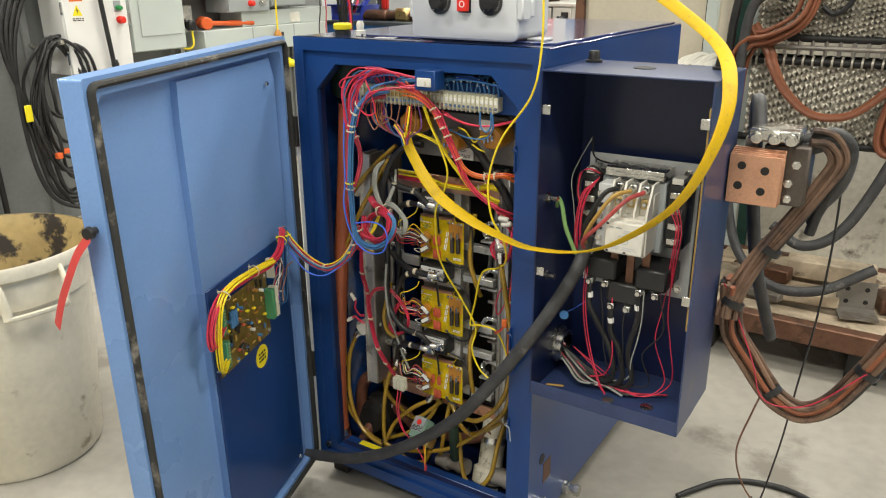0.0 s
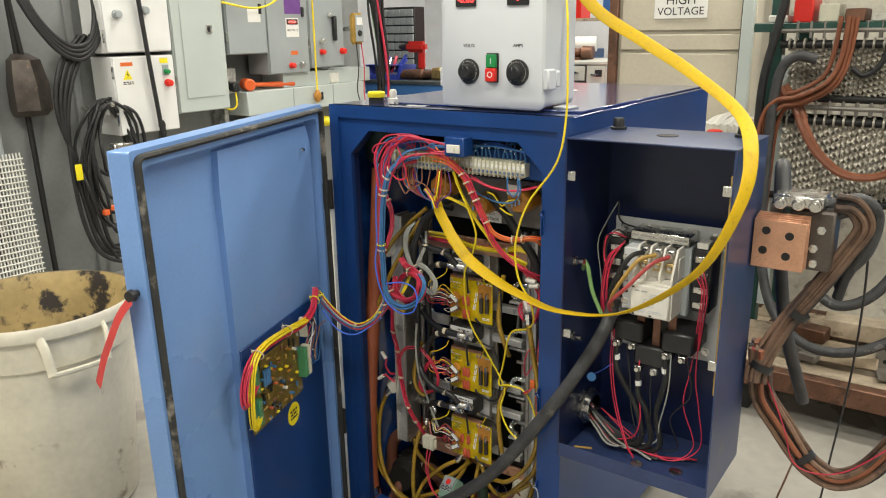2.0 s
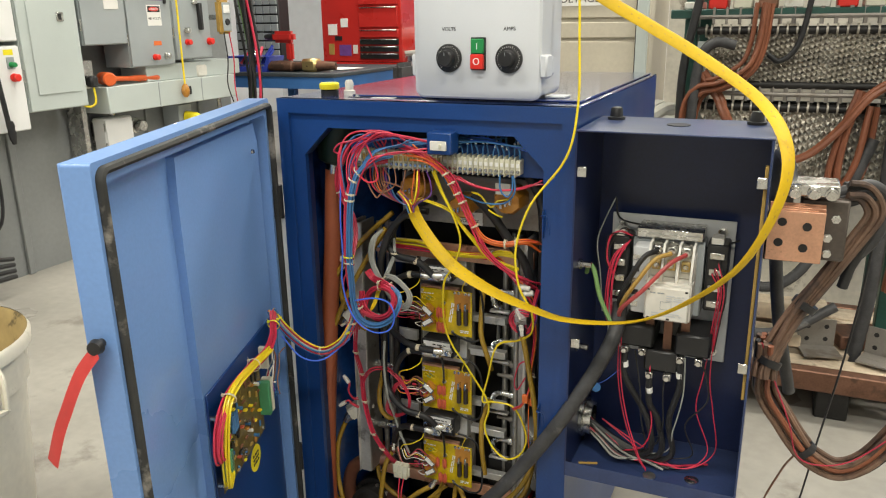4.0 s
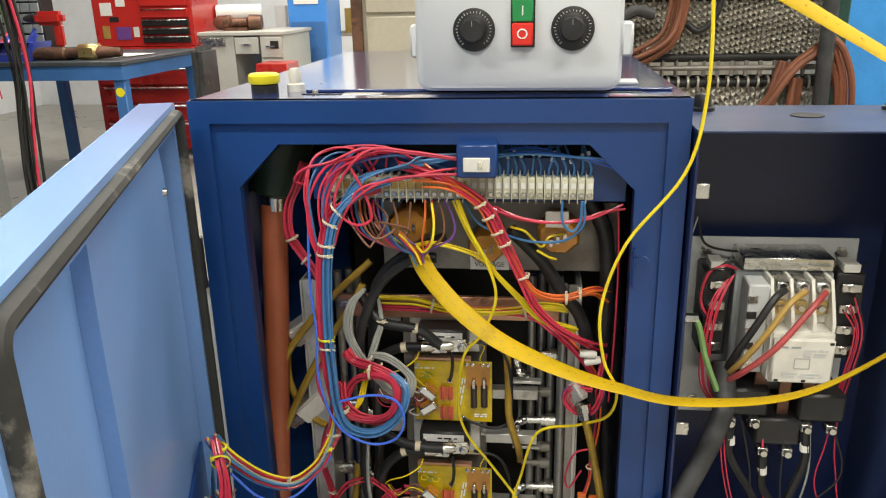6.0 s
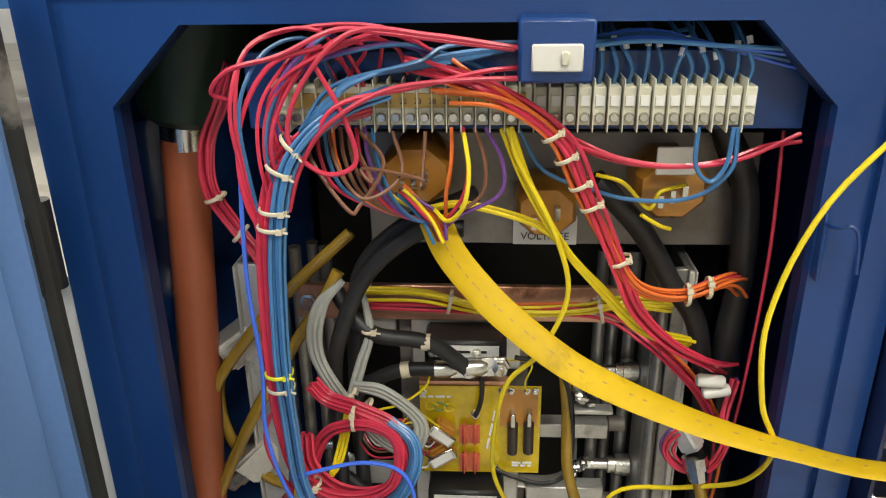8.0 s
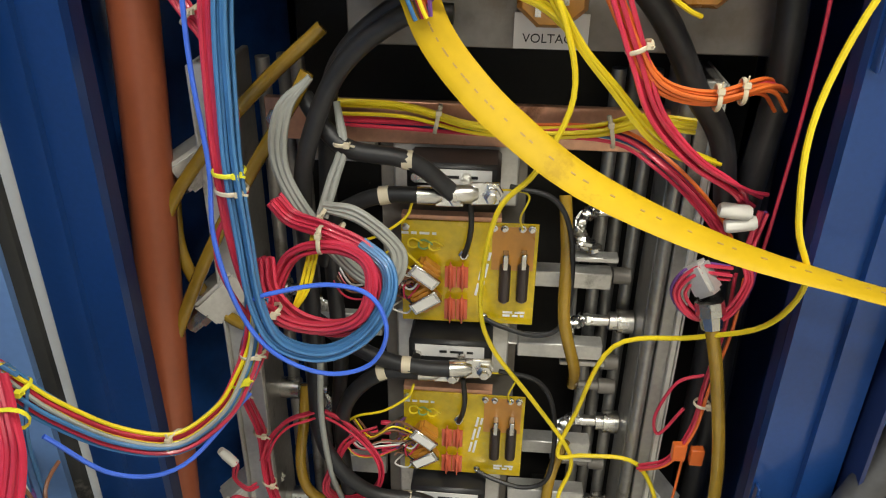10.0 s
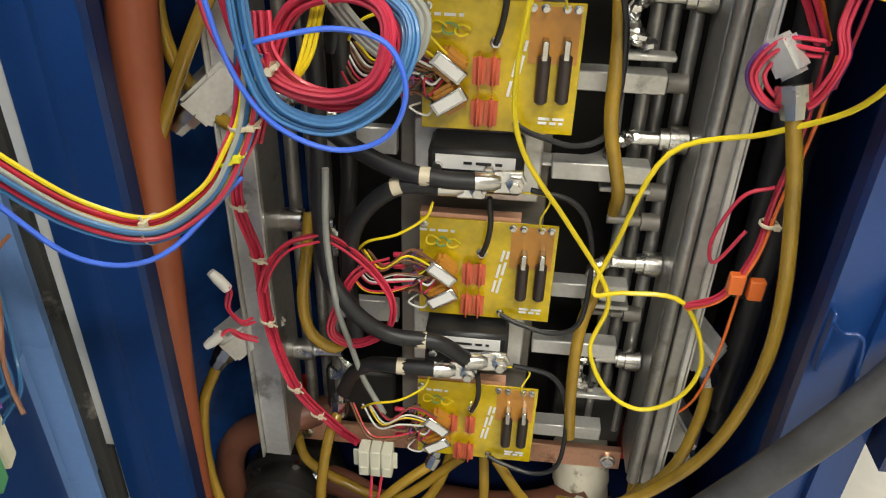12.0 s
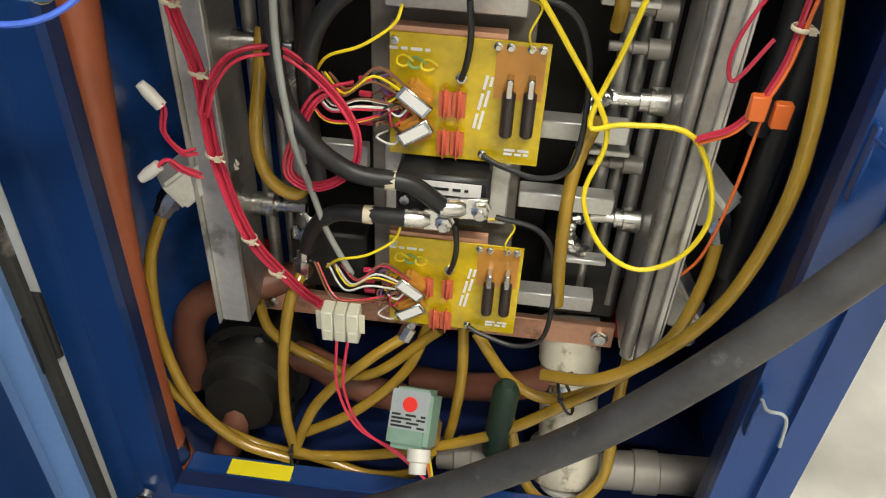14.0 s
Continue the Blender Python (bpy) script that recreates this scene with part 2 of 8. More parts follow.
M_LED = mat("red_led_digit", (1.0, 0.05, 0.05), 0.4, vary=0.0, emit=3.0)
M_BLUETAG = mat("blue_plastic_tag", (0.1, 0.35, 0.85), 0.4, vary=0.05)
M_BACKLIT = mat("bright_far_wall", (0.85, 0.87, 0.9), 0.6, vary=0.05)

# ---------------- building helpers ----------------


def thing(name, label, category, group="", kind="", at=None):
    e = new(name)
    e.empty_display_size = 0.05
    if at is not None:
        e.matrix_world = at
    return tagged(e, label, category, group, kind)


def part(name, bm, material, parent=None, label="", smooth=True):
    me = bpy.data.meshes.new(name)
    bmesh.ops.recalc_face_normals(bm, faces=bm.faces[:])
    bm.to_mesh(me)
    bm.free()
    me.materials.append(material)
    if smooth and len(me.polygons):
        me.polygons.foreach_set("use_smooth", [True] * len(me.polygons))
        me.set_sharp_from_angle(angle=radians(38))
    ob = new(name, me)
    if parent is not None:
        ob.parent = parent
    return tagged(ob, label)


def solid(name, bm, material, label, category, group="", kind=""):
    """A thing or a piece of the setting that is one mesh."""
    return tagged(part(name, bm, material), label, category, group, kind)


def bx(bm, x0, y0, z0, x1, y1, z1, bev=0.0, m=None, seg=1):
    t = Matrix.LocRotScale(((x0 + x1) / 2, (y0 + y1) / 2, (z0 + z1) / 2), None, (abs(x1 - x0), abs(y1 - y0), abs(z1 - z0)))
    if m is not None:
        t = m @ t
    r = bmesh.ops.create_cube(bm, size=1, matrix=t)
    if bev:
        es = list({e for v in r["verts"] for e in v.link_edges})
        bmesh.ops.bevel(bm, geom=es, offset=bev, segments=seg, affect="EDGES", clamp_overlap=True)
    return bm


def box(x0, y0, z0, x1, y1, z1, bev=0.0, m=None, seg=1):
    return bx(bmesh.new(), x0, y0, z0, x1, y1, z1, bev, m, seg)


def rings(bm, loops, caps=True, closed=False):
    """Skin a row of vertex rings, all with the same count."""
    vs = [[bm.verts.new(p) for p in lp] for lp in loops]
    n = len(vs[0])
    pairs = list(zip(vs, vs[1:])) + ([(vs[-1], vs[0])] if closed else [])
    for a, b in pairs:
        for i in range(n):
            bm.faces.new((a[i], a[(i + 1) % n], b[(i + 1) % n], b[i]))
    if caps and not closed:
        bm.faces.new(vs[0][::-1])
        bm.faces.new(vs[-1])
    return bm


def lathe(bm, p0, p1, profile, n=20, caps=True):
    """profile: (distance from p0 towards p1 as a fraction, radius)."""
    p0, p1 = Vector(p0), Vector(p1)
    ax = (p1 - p0)
    q = ax.to_track_quat("Z", "Y")
    loops = []
    for f, r in profile:
        c = p0 + ax * f
        loops.append([c + q @ Vector((r * math.cos(2 * math.pi * i / n), r * math.sin(2 * math.pi * i / n), 0)) for i in range(n)])
    return rings(bm, loops, caps)


def cyl(bm, p0, p1, r, n=16, r1=None):
    return lathe(bm, p0, p1, [(0, r), (1, r if r1 is None else r1)], n)


def spline(pts, steps=7, closed=False):
    pts = [Vector(p) for p in pts]
    out = []
    n = len(pts)
    spans = n if closed else n - 1
    for i in range(spans):
        if closed:
            a, b, c, d = (pts[(i + k) % n] for k in (-1, 0, 1, 2))
        else:
            b, c = pts[i], pts[i + 1]
            a = pts[i - 1] if i else b + (b - c)
            d = pts[i + 2] if i + 2 < n else c + (c - b)
        for k in range(steps):
            t = k / steps
            out.append(0.5 * ((2 * b) + (c - a) * t + (2 * a - 5 * b + 4 * c - d) * t * t + (3 * b - a - 3 * c + d) * t ** 3))
    if not closed:
        out.append(pts[-1])
    return out


def sweep(bm, line, ra, rb=None, n=8, wide=None, closed=False):
    """A tube along a line; ra and rb are its half sizes, the wide side lying along the vector given (or list of vectors)."""
    rb = ra if rb is None else rb
    loops = []
    tn = len(line)
    side = None
    for i, p in enumerate(line):
        a, b = line[max(0, i - 1)], line[min(tn - 1, i + 1)]
        if closed:
            a, b = line[i - 1], line[(i + 1) % tn]
        t = (b - a).normalized() if (b - a).length > 1e-9 else Vector((0, 0, 1))
        if wide is not None:
            w = Vector(wide[i] if isinstance(wide, list) else wide)
            u = (w - t * w.dot(t)).normalized()
        else:
            if side is None:
                side = t.orthogonal().normalized()
            u = (side - t * side.dot(t)).normalized()
            side = u
        v = t.cross(u)
        loops.append([p + u * ra * math.cos(2 * math.pi * k / n) + v * rb * math.sin(2 * math.pi * k / n) for k in range(n)])
    return rings(bm, loops, caps=True, closed=closed)


def tube(pts, r, n=8, steps=7, closed=False, bm=None):
    return sweep(bm or bmesh.new(), spline(pts, steps, closed), r, n=n, closed=closed)


def plate(outline, thick, axis="y", at=0.0):
    """A flat plate from an outline in the two other axes, extruded by thick."""
    bm = bmesh.new()
    lo, hi = [], []
    for a, b in outline:
        if axis == "y":
            lo.append((a, at, b)), hi.append((a, at + thick, b))
        elif axis == "x":
            lo.append((at, a, b)), hi.append((at + thick, a, b))
        else:
            lo.append((a, b, at)), hi.append((a, b, at + thick))
    return rings(bm, [lo, hi])


def ring_plate(outer, inner, y0, y1, bm=None):
    """A frame between two outlines of equal count in x and z, from y0 to y1."""
    bm = bm or bmesh.new()
    loops = [[(x, y0, z) for x, z in outer], [(x, y0, z) for x, z in inner], [(x, y1, z) for x, z in inner], [(x, y1, z) for x, z in outer]]
    return rings(bm, loops, closed=True)


def rrect(x0, z0, x1, z1, r, n=4):
    out = []
    for cx, cz, a0 in ((x1 - r, z1 - r, 0), (x0 + r, z1 - r, 90), (x0 + r, z0 + r, 180), (x1 - r, z0 + r, 270)):
        for k in range(n + 1):
            a = radians(a0 + 90 * k / n)
            out.append((cx + r * math.cos(a), cz + r * math.sin(a)))
    return out


def lettering(name, text, size, m, material, parent=None, depth=0.0006, label=""):
    cu = bpy.data.curves.new(name, "FONT")
    cu.body, cu.size, cu.align_x, cu.align_y, cu.extrude = text, size, "CENTER", "CENTER", depth
    tmp = new("text_source", cu)
    me = bpy.data.meshes.new_from_object(tmp.evaluated_get(bpy.context.evaluated_depsgraph_get()))
    bpy.data.objects.remove(tmp)
    me.name = name
    me.materials.clear()
    me.materials.append(material)
    me.transform(m)
    ob = new(name, me)
    if parent is not None:
        ob.parent = parent
    return tagged(ob, label)


def facing(x, y, z, rz=0):
    """The pose of a sign that faces -y, turned by rz about z."""
    return pose(x, y, z, 90, 0, rz)


def jitter(p, s, rng):
    return Vector(p) + Vector((rng.uniform(-s, s), rng.uniform(-s, s), rng.uniform(-s, s)))


def bundle(parent, pts, wires, r, spread, seed=1, steps=7, n=6, fan=0.0, name="wire"):
    """Wires laid side by side along one way; wires is a list of materials. fan loosens the ends."""
    rng = random.Random(seed)
    line = spline(pts, steps)
    k = len(line)
    for w, m in enumerate(wires):
        a = 2.399963 * w
        rad = spread * math.sqrt((w + 0.5) / len(wires))
        du, dv, ph = rad * math.cos(a), rad * math.sin(a), rng.uniform(0, 6)
        e0, e1 = jitter((0, 0, 0), fan, rng), jitter((0, 0, 0), fan, rng)
        side, out = None, []
        for i, p in enumerate(line):
            t = (line[min(k - 1, i + 1)] - line[max(0, i - 1)]).normalized()
            if side is None:
                side = t.orthogonal().normalized()
            side = (side - t * side.dot(t)).normalized()
            f = i / (k - 1)
            wob = 0.25 * spread
            out.append(p + side * (du + wob * math.sin(ph + 5 * f)) + t.cross(side) * (dv + wob * math.cos(ph * 2 + 4 * f))
                       + e0 * max(0, 1 - f * 5) ** 2 + e1 * max(0, f * 5 - 4) ** 2)
        part(name, sweep(bmesh.new(), out, r, n=n), m, parent)


def tie(parent, p, t, r, m=None, w=0.0022):
    """A cable tie round a bundle at p whose way is t, with its square head."""
    p, t = Vector(p), Vector(t).normalized()
    u = t.orthogonal().normalized()
    v = t.cross(u)
    loop = [p + (u * math.cos(a) + v * math.sin(a)) * r for a in [2 * math.pi * i / 14 for i in range(14)]]
    bm = sweep(bmesh.new(), loop, w * 0.75, 0.0008, n=6, wide=t, closed=True)
    face = v if v.y < 0 else -v
    c = p + face * r
    bx(bm, c.x - 0.0022, c.y - 0.003, c.z - 0.0018, c.x + 0.0022, c.y + 0.0015, c.z + 0.0018)
    tip = v if face == v else -v
    sweep(bm, [c, c + tip * 0.006 + u * 0.003], 0.0009, 0.0006, n=4)
    part("cable_tie", bm, m or M_TIE, parent)


def bars(parent, name, m, cols, rows, w, h, material, seed=1):
    """Unreadable print as plain bars on a face whose pose is m."""
    rng = random.Random(seed)
    bm = bmesh.new()
    for r in range(rows):
        x = -w / 2
        z = h / 2 - (r + 0.5) * h / rows
        while x < w / 2 - 0.001:
            l = rng.uniform(0.5, 1.5) * w / cols
            bx(bm, x, z - h / rows * 0.28, 0, min(x + l, w / 2), z + h / rows * 0.28, 0.0006, m=m)
            x += l + w / cols * 0.3
    return part(name, bm, material, parent)

# ---------------- the shop ----------------
solid("floor", box(-8, -8, -0.1, 8, 10, 0), M_FLOOR, "worn sealed concrete shop floor with stains", "floor", kind="structure")
solid("ceiling", box(-8, -8, 4.2, 8, 10, 4.3), M_CEIL, "pale painted shop ceiling", "ceiling", kind="structure")
WX = -2.7
solid("wall_west", box(WX - 0.15, -8, 0, WX, 3.2, 4.2), M_WALL, "dark grey metal panelled shop wall", "wall", kind="structure")
solid("wall_south", box(-8, -6.15, 0, 8, -6, 4.2), M_WALLWHITE, "white shop wall", "wall", kind="structure")
solid("wall_east", box(6, -8, 0, 6.15, 10, 4.2), M_WALLWHITE, "white shop wall", "wall", kind="structure")
solid("wall_north", box(-8, 8.5, 0, 8, 8.65, 4.2), M_BACKLIT, "bright white far shop wall", "wall", kind="structure")
solid("wall_far_west", box(-6.15, 3.2, 0, -6, 8.5, 4.2), M_BACKLIT, "bright white far shop wall", "wall", kind="structure")
for i in range(14):
    solid("wall_rib", box(WX, -3.4 + i * 0.48, 0, WX + 0.02, -3.36 + i * 0.48, 4.1, 0.004), M_WALL, "raised rib of the grey wall cladding", "trim", kind="structure")

# ---------------- power cabinet ----------------
W, D, H = 0.61, 0.84, 1.14
Z0 = 0.055
cab = thing("power_cabinet", "royal blue steel power supply cabinet standing open", "cabinet")


def octo(x0, z0, x1, z1, c):
    return [(x0, z0), (x1, z0), (x1, z1 - c), (x1 - c, z1), (x0 + c, z1), (x0, z1 - c)]


OP = (0.055, 0.107, 0.551, 1.085)
part("front_frame", ring_plate([(0, Z0), (W, Z0), (W, H - 0.055), (W, H), (0, H), (0, H - 0.055)],
                               [(0.026, Z0 + 0.03), (W - 0.026, Z0 + 0.03), (W - 0.026, H - 0.056), (W - 0.026, H - 0.028), (0.026, H - 0.028), (0.026, H - 0.056)], 0.0, 0.02), M_NAVY, cab)
part("door_stop", ring_plate([(0.022, Z0 + 0.026), (W - 0.022, Z0 + 0.026), (W - 0.022, H - 0.056), (W - 0.022, H - 0.024), (0.022, H - 0.024), (0.022, H - 0.056)],
                             octo(*OP, 0.056), 0.007, 0.018), M_NAVY, cab)
# folded lips of the opening
lip = octo(*OP, 0.056)
lin = octo(OP[0] - 0.003, OP[1] - 0.003, OP[2] + 0.003, OP[3] + 0.003, 0.056)
part("opening_lip", ring_plate(lin, lip, 0.0185, 0.034), M_NAVY_SHADE, cab)
part("side_panel", box(0, 0.02, Z0, 0.004, D, H - 0.004), M_NAVY, cab)
part("wall_liner", box(0.0045, 0.036, Z0 + 0.013, 0.007, 0.7, H - 0.02), M_LINER, cab, "wrinkled wet-looking navy wall liner")
part("side_panel", box(W - 0.004, 0.02, Z0, W, D, H - 0.004), M_NAVY, cab)
part("wall_liner", plate([(0.008, 0.13), (0.03, 0.15), (0.07, 0.21), (0.12, 0.29), (0.12, 0.294), (0.066, 0.215), (0.026, 0.155), (0.008, 0.135)], 0.9, "z", 0.09), M_LINER, cab, "loose glossy navy liner sheet")
part("inner_skin", box(0.0042, 0.036, Z0 + 0.013, 0.006, 0.29, H - 0.006), M_NAVY_GLINT, cab, "glossy speckled blue inner face with painted-in glints")
# back, pan and rear posts use the navy copy that carries the shade
part("back_panel", box(0.004, D - 0.004, Z0, W - 0.004, D, H - 0.004), M_NAVY_SHADE, cab)
part("bottom_pan", box(0.004, 0.02, Z0, W - 0.004, D - 0.004, Z0 + 0.012), M_NAVY_SHADE, cab)
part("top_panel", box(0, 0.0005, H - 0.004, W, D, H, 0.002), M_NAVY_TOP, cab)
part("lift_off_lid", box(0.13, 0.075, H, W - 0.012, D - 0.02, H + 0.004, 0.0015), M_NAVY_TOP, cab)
part("back_post", box(0.0045, D - 0.05, Z0 + 0.012, 0.05, D - 0.0045, H - 0.0045), M_NAVY_SHADE, cab)
part("back_post", box(W - 0.05, D - 0.05, Z0 + 0.012, W - 0.0045, D - 0.0045, H - 0.0045), M_NAVY_SHADE, cab)
for fx in (0.012, W - 0.062):
    for fy in (0.03, D - 0.08):
        part("foot", box(fx, fy, 0, fx + 0.05, fy + 0.05, Z0, 0.004), M_DARK, cab)
for fz in (0.935, 0.55, 0.33):
    kp = part("door_latch_keeper", box(0.5525, -0.002, fz - 0.03, 0.5555, 0.0068, fz + 0.022, 0.001), M_NAVY, cab)
    part("hook", tube([(0.554, -0.001, fz + 0.014), (0.555, -0.014, fz + 0.016), (0.564, -0.018, fz + 0.018), (0.569, -0.019, fz + 0.01), (0.572, -0.019, fz - 0.016)], 0.0014, 7, 5), M_NAVY if fz > 0.4 else M_GREYBOX, kp, "bent wire hook")
bm = bmesh.new()
cyl(bm, (0.03, -0.004, 0.105), (0.03, 0.004, 0.105), 0.008)
part("bolt", bm, M_STEEL, cab)
# paper sticker and scratches on the lid
part("sticker", box(0.185, 0.052, H + 0.0002, 0.235, 0.068, H + 0.0008), M_LABEL, cab, "small white paper sticker")
part("sticker", box(0.245, 0.5, H + 0.004, 0.36, 0.56, H + 0.0048), M_LABEL, cab, "faded white label with grey print")
for sx, sy in ((0.13, 0.16), (0.145, 0.07)):
    bm = bmesh.new()
    lathe(bm, (sx, sy, H), (sx, sy, H + 0.004), [(0, 0.005), (1, 0.004)], 10)
    part("screw", bm, M_STEEL, cab)
part("lid_slot", box(0.13, 0.058, H + 0.0002, 0.56, 0.062, H + 0.001), M_BLACK, cab)

# yellow filler cap on the top
cap = thing("filler_cap", "yellow screw filler cap on a black collar", "cap")
bm = bmesh.new()
lathe(bm, (0.072, 0.085, H), (0.072, 0.085, H + 0.012), [(0, 0.018), (0.8, 0.018), (1, 0.016)], 24)
part("collar", bm, M_BLACK, cap)
bm = bmesh.new()
lathe(bm, (0.072, 0.085, H + 0.0122), (0.072, 0.085, H + 0.025), [(0, 0.0195), (0.15, 0.0205), (0.8, 0.0205), (1, 0.018)], 18)
part("cap", bm, M_SIGNY, cap)
bm = bmesh.new()
lathe(bm, (0.11, 0.1, H), (0.11, 0.1, H + 0.03), [(0, 0.012), (0.3, 0.012), (0.35, 0.008), (0.8, 0.009), (1, 0.006)], 14)
solid("vent_plug", bm, M_CREAM, "small cream plastic vent plug on the cabinet top", "plug")

# small door switch under the top rail
sw = thing("interlock_switch", "small blue bracket with a cream rocker switch", "switch")
part("bracket", box(0.338, -0.022, 1.05, 0.386, 0.015, 1.09, 0.002), M_NAVY, sw)
part("rocker", box(0.346, -0.0265, 1.058, 0.378, -0.0222, 1.075, 0.001), M_CREAM, sw, "cream switch face")
part("nub", box(0.364, -0.029, 1.062, 0.369, -0.0267, 1.071, 0.001), M_IVORY, sw)

# ---------------- open door ----------------
DOORM = pose(-0.0127, 0.0, 0.0, 0, 0, -72.1) @ Matrix.Rotation(0.0168, 4, "Y")
door = thing("cabinet_door", "light blue steel cabinet door swung open on its hinges", "door", at=DOORM)
DW, DZ0, DZ1 = 0.657, 0.05, 1.142
part("skin", box(0, -0.0405, DZ0, DW, -0.0382, DZ1, 0.001), M_SKY, door)
outer = rrect(0.0, DZ0, DW, DZ1, 0.006)
inner = rrect(0.028, DZ0 + 0.028, DW - 0.028, DZ1 - 0.028, 0.012)
part("rim", ring_plate(outer, inner, -0.0381, 0.0), M_SKY, door)
gl = [Vector((x, 0.003, z)) for x, z in rrect(0.012, DZ0 + 0.014, DW - 0.012, DZ1 - 0.012, 0.012)]
part("gasket", sweep(bmesh.new(), gl, 0.008, 0.006, n=8, wide=(0, 1, 0), closed=True), M_GASKET, door, "dusty black rubber gasket")
part("inner_panel", box(0.0281, -0.038, DZ0 + 0.0281, DW - 0.0281, -0.032, DZ1 - 0.0281), M_SKY, door)
bm = plate([(0.034, 0.083), (0.395, 0.083), (0.4, 0.09), (0.405, 1.03), (0.4, 1.1), (0.05, 1.1), (0.034, 1.06)], 0.014, "y", -0.0318)
part("stiffener_panel", bm, M_SKY, door)
part("dark_lower_plate", box(0.055, -0.0175, 0.085, 0.398, -0.0135, 0.7, 0.001), M_NAVY, door, "navy blue lower mounting plate")
for sx, sz in ((0.075, 0.1), (0.34, 0.1), (0.08, 1.05)):
    bm = bmesh.new()
    lathe(bm, (sx, -0.0134, sz), (sx, -0.009, sz), [(0, 0.005), (1, 0.004)], 10)
    part("screw", bm, M_STEEL, door)
bm = bmesh.new()
lathe(bm, (0.215, -0.0134, 0.465), (0.215, -0.0126, 0.465), [(0, 0.027), (1, 0.027)], 28)
st = part("sticker", bm, M_SIGNY, door, "round yellow sticker with black marks")
bars(st, "print", pose(0.215, -0.0125, 0.465, 90, 0, 180), 3, 3, 0.03, 0.026, M_BLACK, 3)
for hz in (0.93, 0.33):
    bm = bmesh.new()
    cyl(bm, (-0.008, 0.004, hz - 0.035), (-0.008, 0.004, hz + 0.035), 0.008, 12)
    bx(bm, -0.008, -0.002, hz - 0.03, 0.02, 0.002, hz + 0.03)
    part("hinge", bm, M_BLACK, door)
bm = bmesh.new()
lathe(bm, (DW, -0.02, 0.915), (DW + 0.02, -0.02, 0.915), [(0, 0.006), (0.5, 0.006), (0.6, 0.0105), (1, 0.009)], 14)
part("latch_knob", bm, M_BLACK, door)
# red caution tape tied to the latch knob
knob = DOORM @ Vector((DW + 0.016, -0.02, 0.91))
bm = sweep(bmesh.new(), spline([knob + Vector(p) for p in ((0, 0, 0), (-0.018, -0.014, -0.03), (-0.034, -0.028, -0.075), (-0.044, -0.036, -0.105), (-0.054, -0.044, -0.145))], 6), 0.0135, 0.0005, n=6, wide=(-0.97, 0.24, 0.0))
solid("caution_tape", bm, mat("dusty_red_tape", (0.5, 0.045, 0.04), 0.45, vary=0.15, scale=20), "strip of red plastic tape hanging from the door latch", "tape")

# hinge side cream edge strip behind the door
part("jamb_seal", box(-0.012, 0.002, 0.06, -0.001, 0.006, 0.9), M_CREAM, cab, "cream seal strip along the hinge edge")

# ---------------- side contactor box ----------------
BX0, BX1, BY0, BY1, BZ0, BZ1 = 0.6135, 0.92, -0.022, 0.185, 0.448, 1.106
sb = thing("contactor_box", "open dark blue steel contactor box on the cabinet side", "enclosure")
# inner left side and back get their shade from the darker navy colour
part("left_side", box(BX0, BY0, BZ0, BX0 + 0.003, BY1, BZ1 - 0.003), M_NAVY_SHADE, sb)
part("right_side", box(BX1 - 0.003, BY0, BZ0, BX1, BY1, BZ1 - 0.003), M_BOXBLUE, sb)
part("back", box(BX0 + 0.003, BY1 - 0.003, BZ0 + 0.003, BX1 - 0.003, BY1, BZ1 - 0.003), M_NAVY_SHADE, sb)
part("bottom", box(BX0 + 0.0031, BY0 + 0.0005, BZ0, BX1 - 0.0031, BY1 - 0.0031, BZ0 + 0.003), M_BOXBLUE, sb)
part("front_lip", box(BX0 + 0.0031, BY0, BZ0 - 0.0, BX1 - 0.0031, BY0 + 0.0004, BZ0 + 0.03), M_BOXBLUE, sb)
bm = box(BX0, BY0, BZ1 - 0.003, BX1 + 0.002, BY1, BZ1, 0.001)
part("lid", bm, M_BOXBLUE, sb)
bm = bmesh.new()
lathe(bm, (0.765, 0.09, BZ1 + 0.0002), (0.765, 0.09, BZ1 + 0.0012), [(0, 0.02), (1, 0.02)], 26)
part("knockout_hole", bm, M_DARK, sb, "open round knockout hole")
for kx in (0.648, 0.888):
    bm = bmesh.new()
    lathe(bm, (kx, 0.14, BZ1), (kx, 0.14, BZ1 + 0.022), [(0, 0.016), (0.2, 0.016), (0.25, 0.012), (0.9, 0.0105), (1, 0.009)], 18)
    part("knob", bm, M_BLACK, sb)
for tz in (1.035, 0.72):
    for tx, s in ((BX0 + 0.003, 1), (BX1 - 0.003, -1)):
        bm = box(tx, BY0 + 0.004, tz - 0.009, tx + s * 0.016, BY0 + 0.006, tz + 0.009, 0.001)
        cyl(bm, (tx + s * 0.01, BY0 + 0.0035, tz), (tx + s * 0.01, BY0 + 0.007, tz), 0.003, 8)
        part("tab", bm, M_STEEL, sb)
part("insulation_strip", box(BX1 - 0.009, BY0 + 0.012, 0.66, BX1 - 0.0035, BY0 + 0.03, 1.06, 0.001), M_TAN, sb, "tan fibre strip")
part("back_plate", box(0.65, 0.145, 0.655, 0.872, 0.149, 0.93, 0.001), M_PLATE, sb, "grey mounting plate")
for px in (0.67, 0.85):
    for pz in (0.91, 0.675):
        bm = bmesh.new()
        lathe(bm, (px, 0.145, pz), (px, 0.139, pz), [(0, 0.009), (0.4, 0.009), (0.45, 0.006), (1, 0.005)], 6)
        part("bolt", bm, M_STEEL, sb)

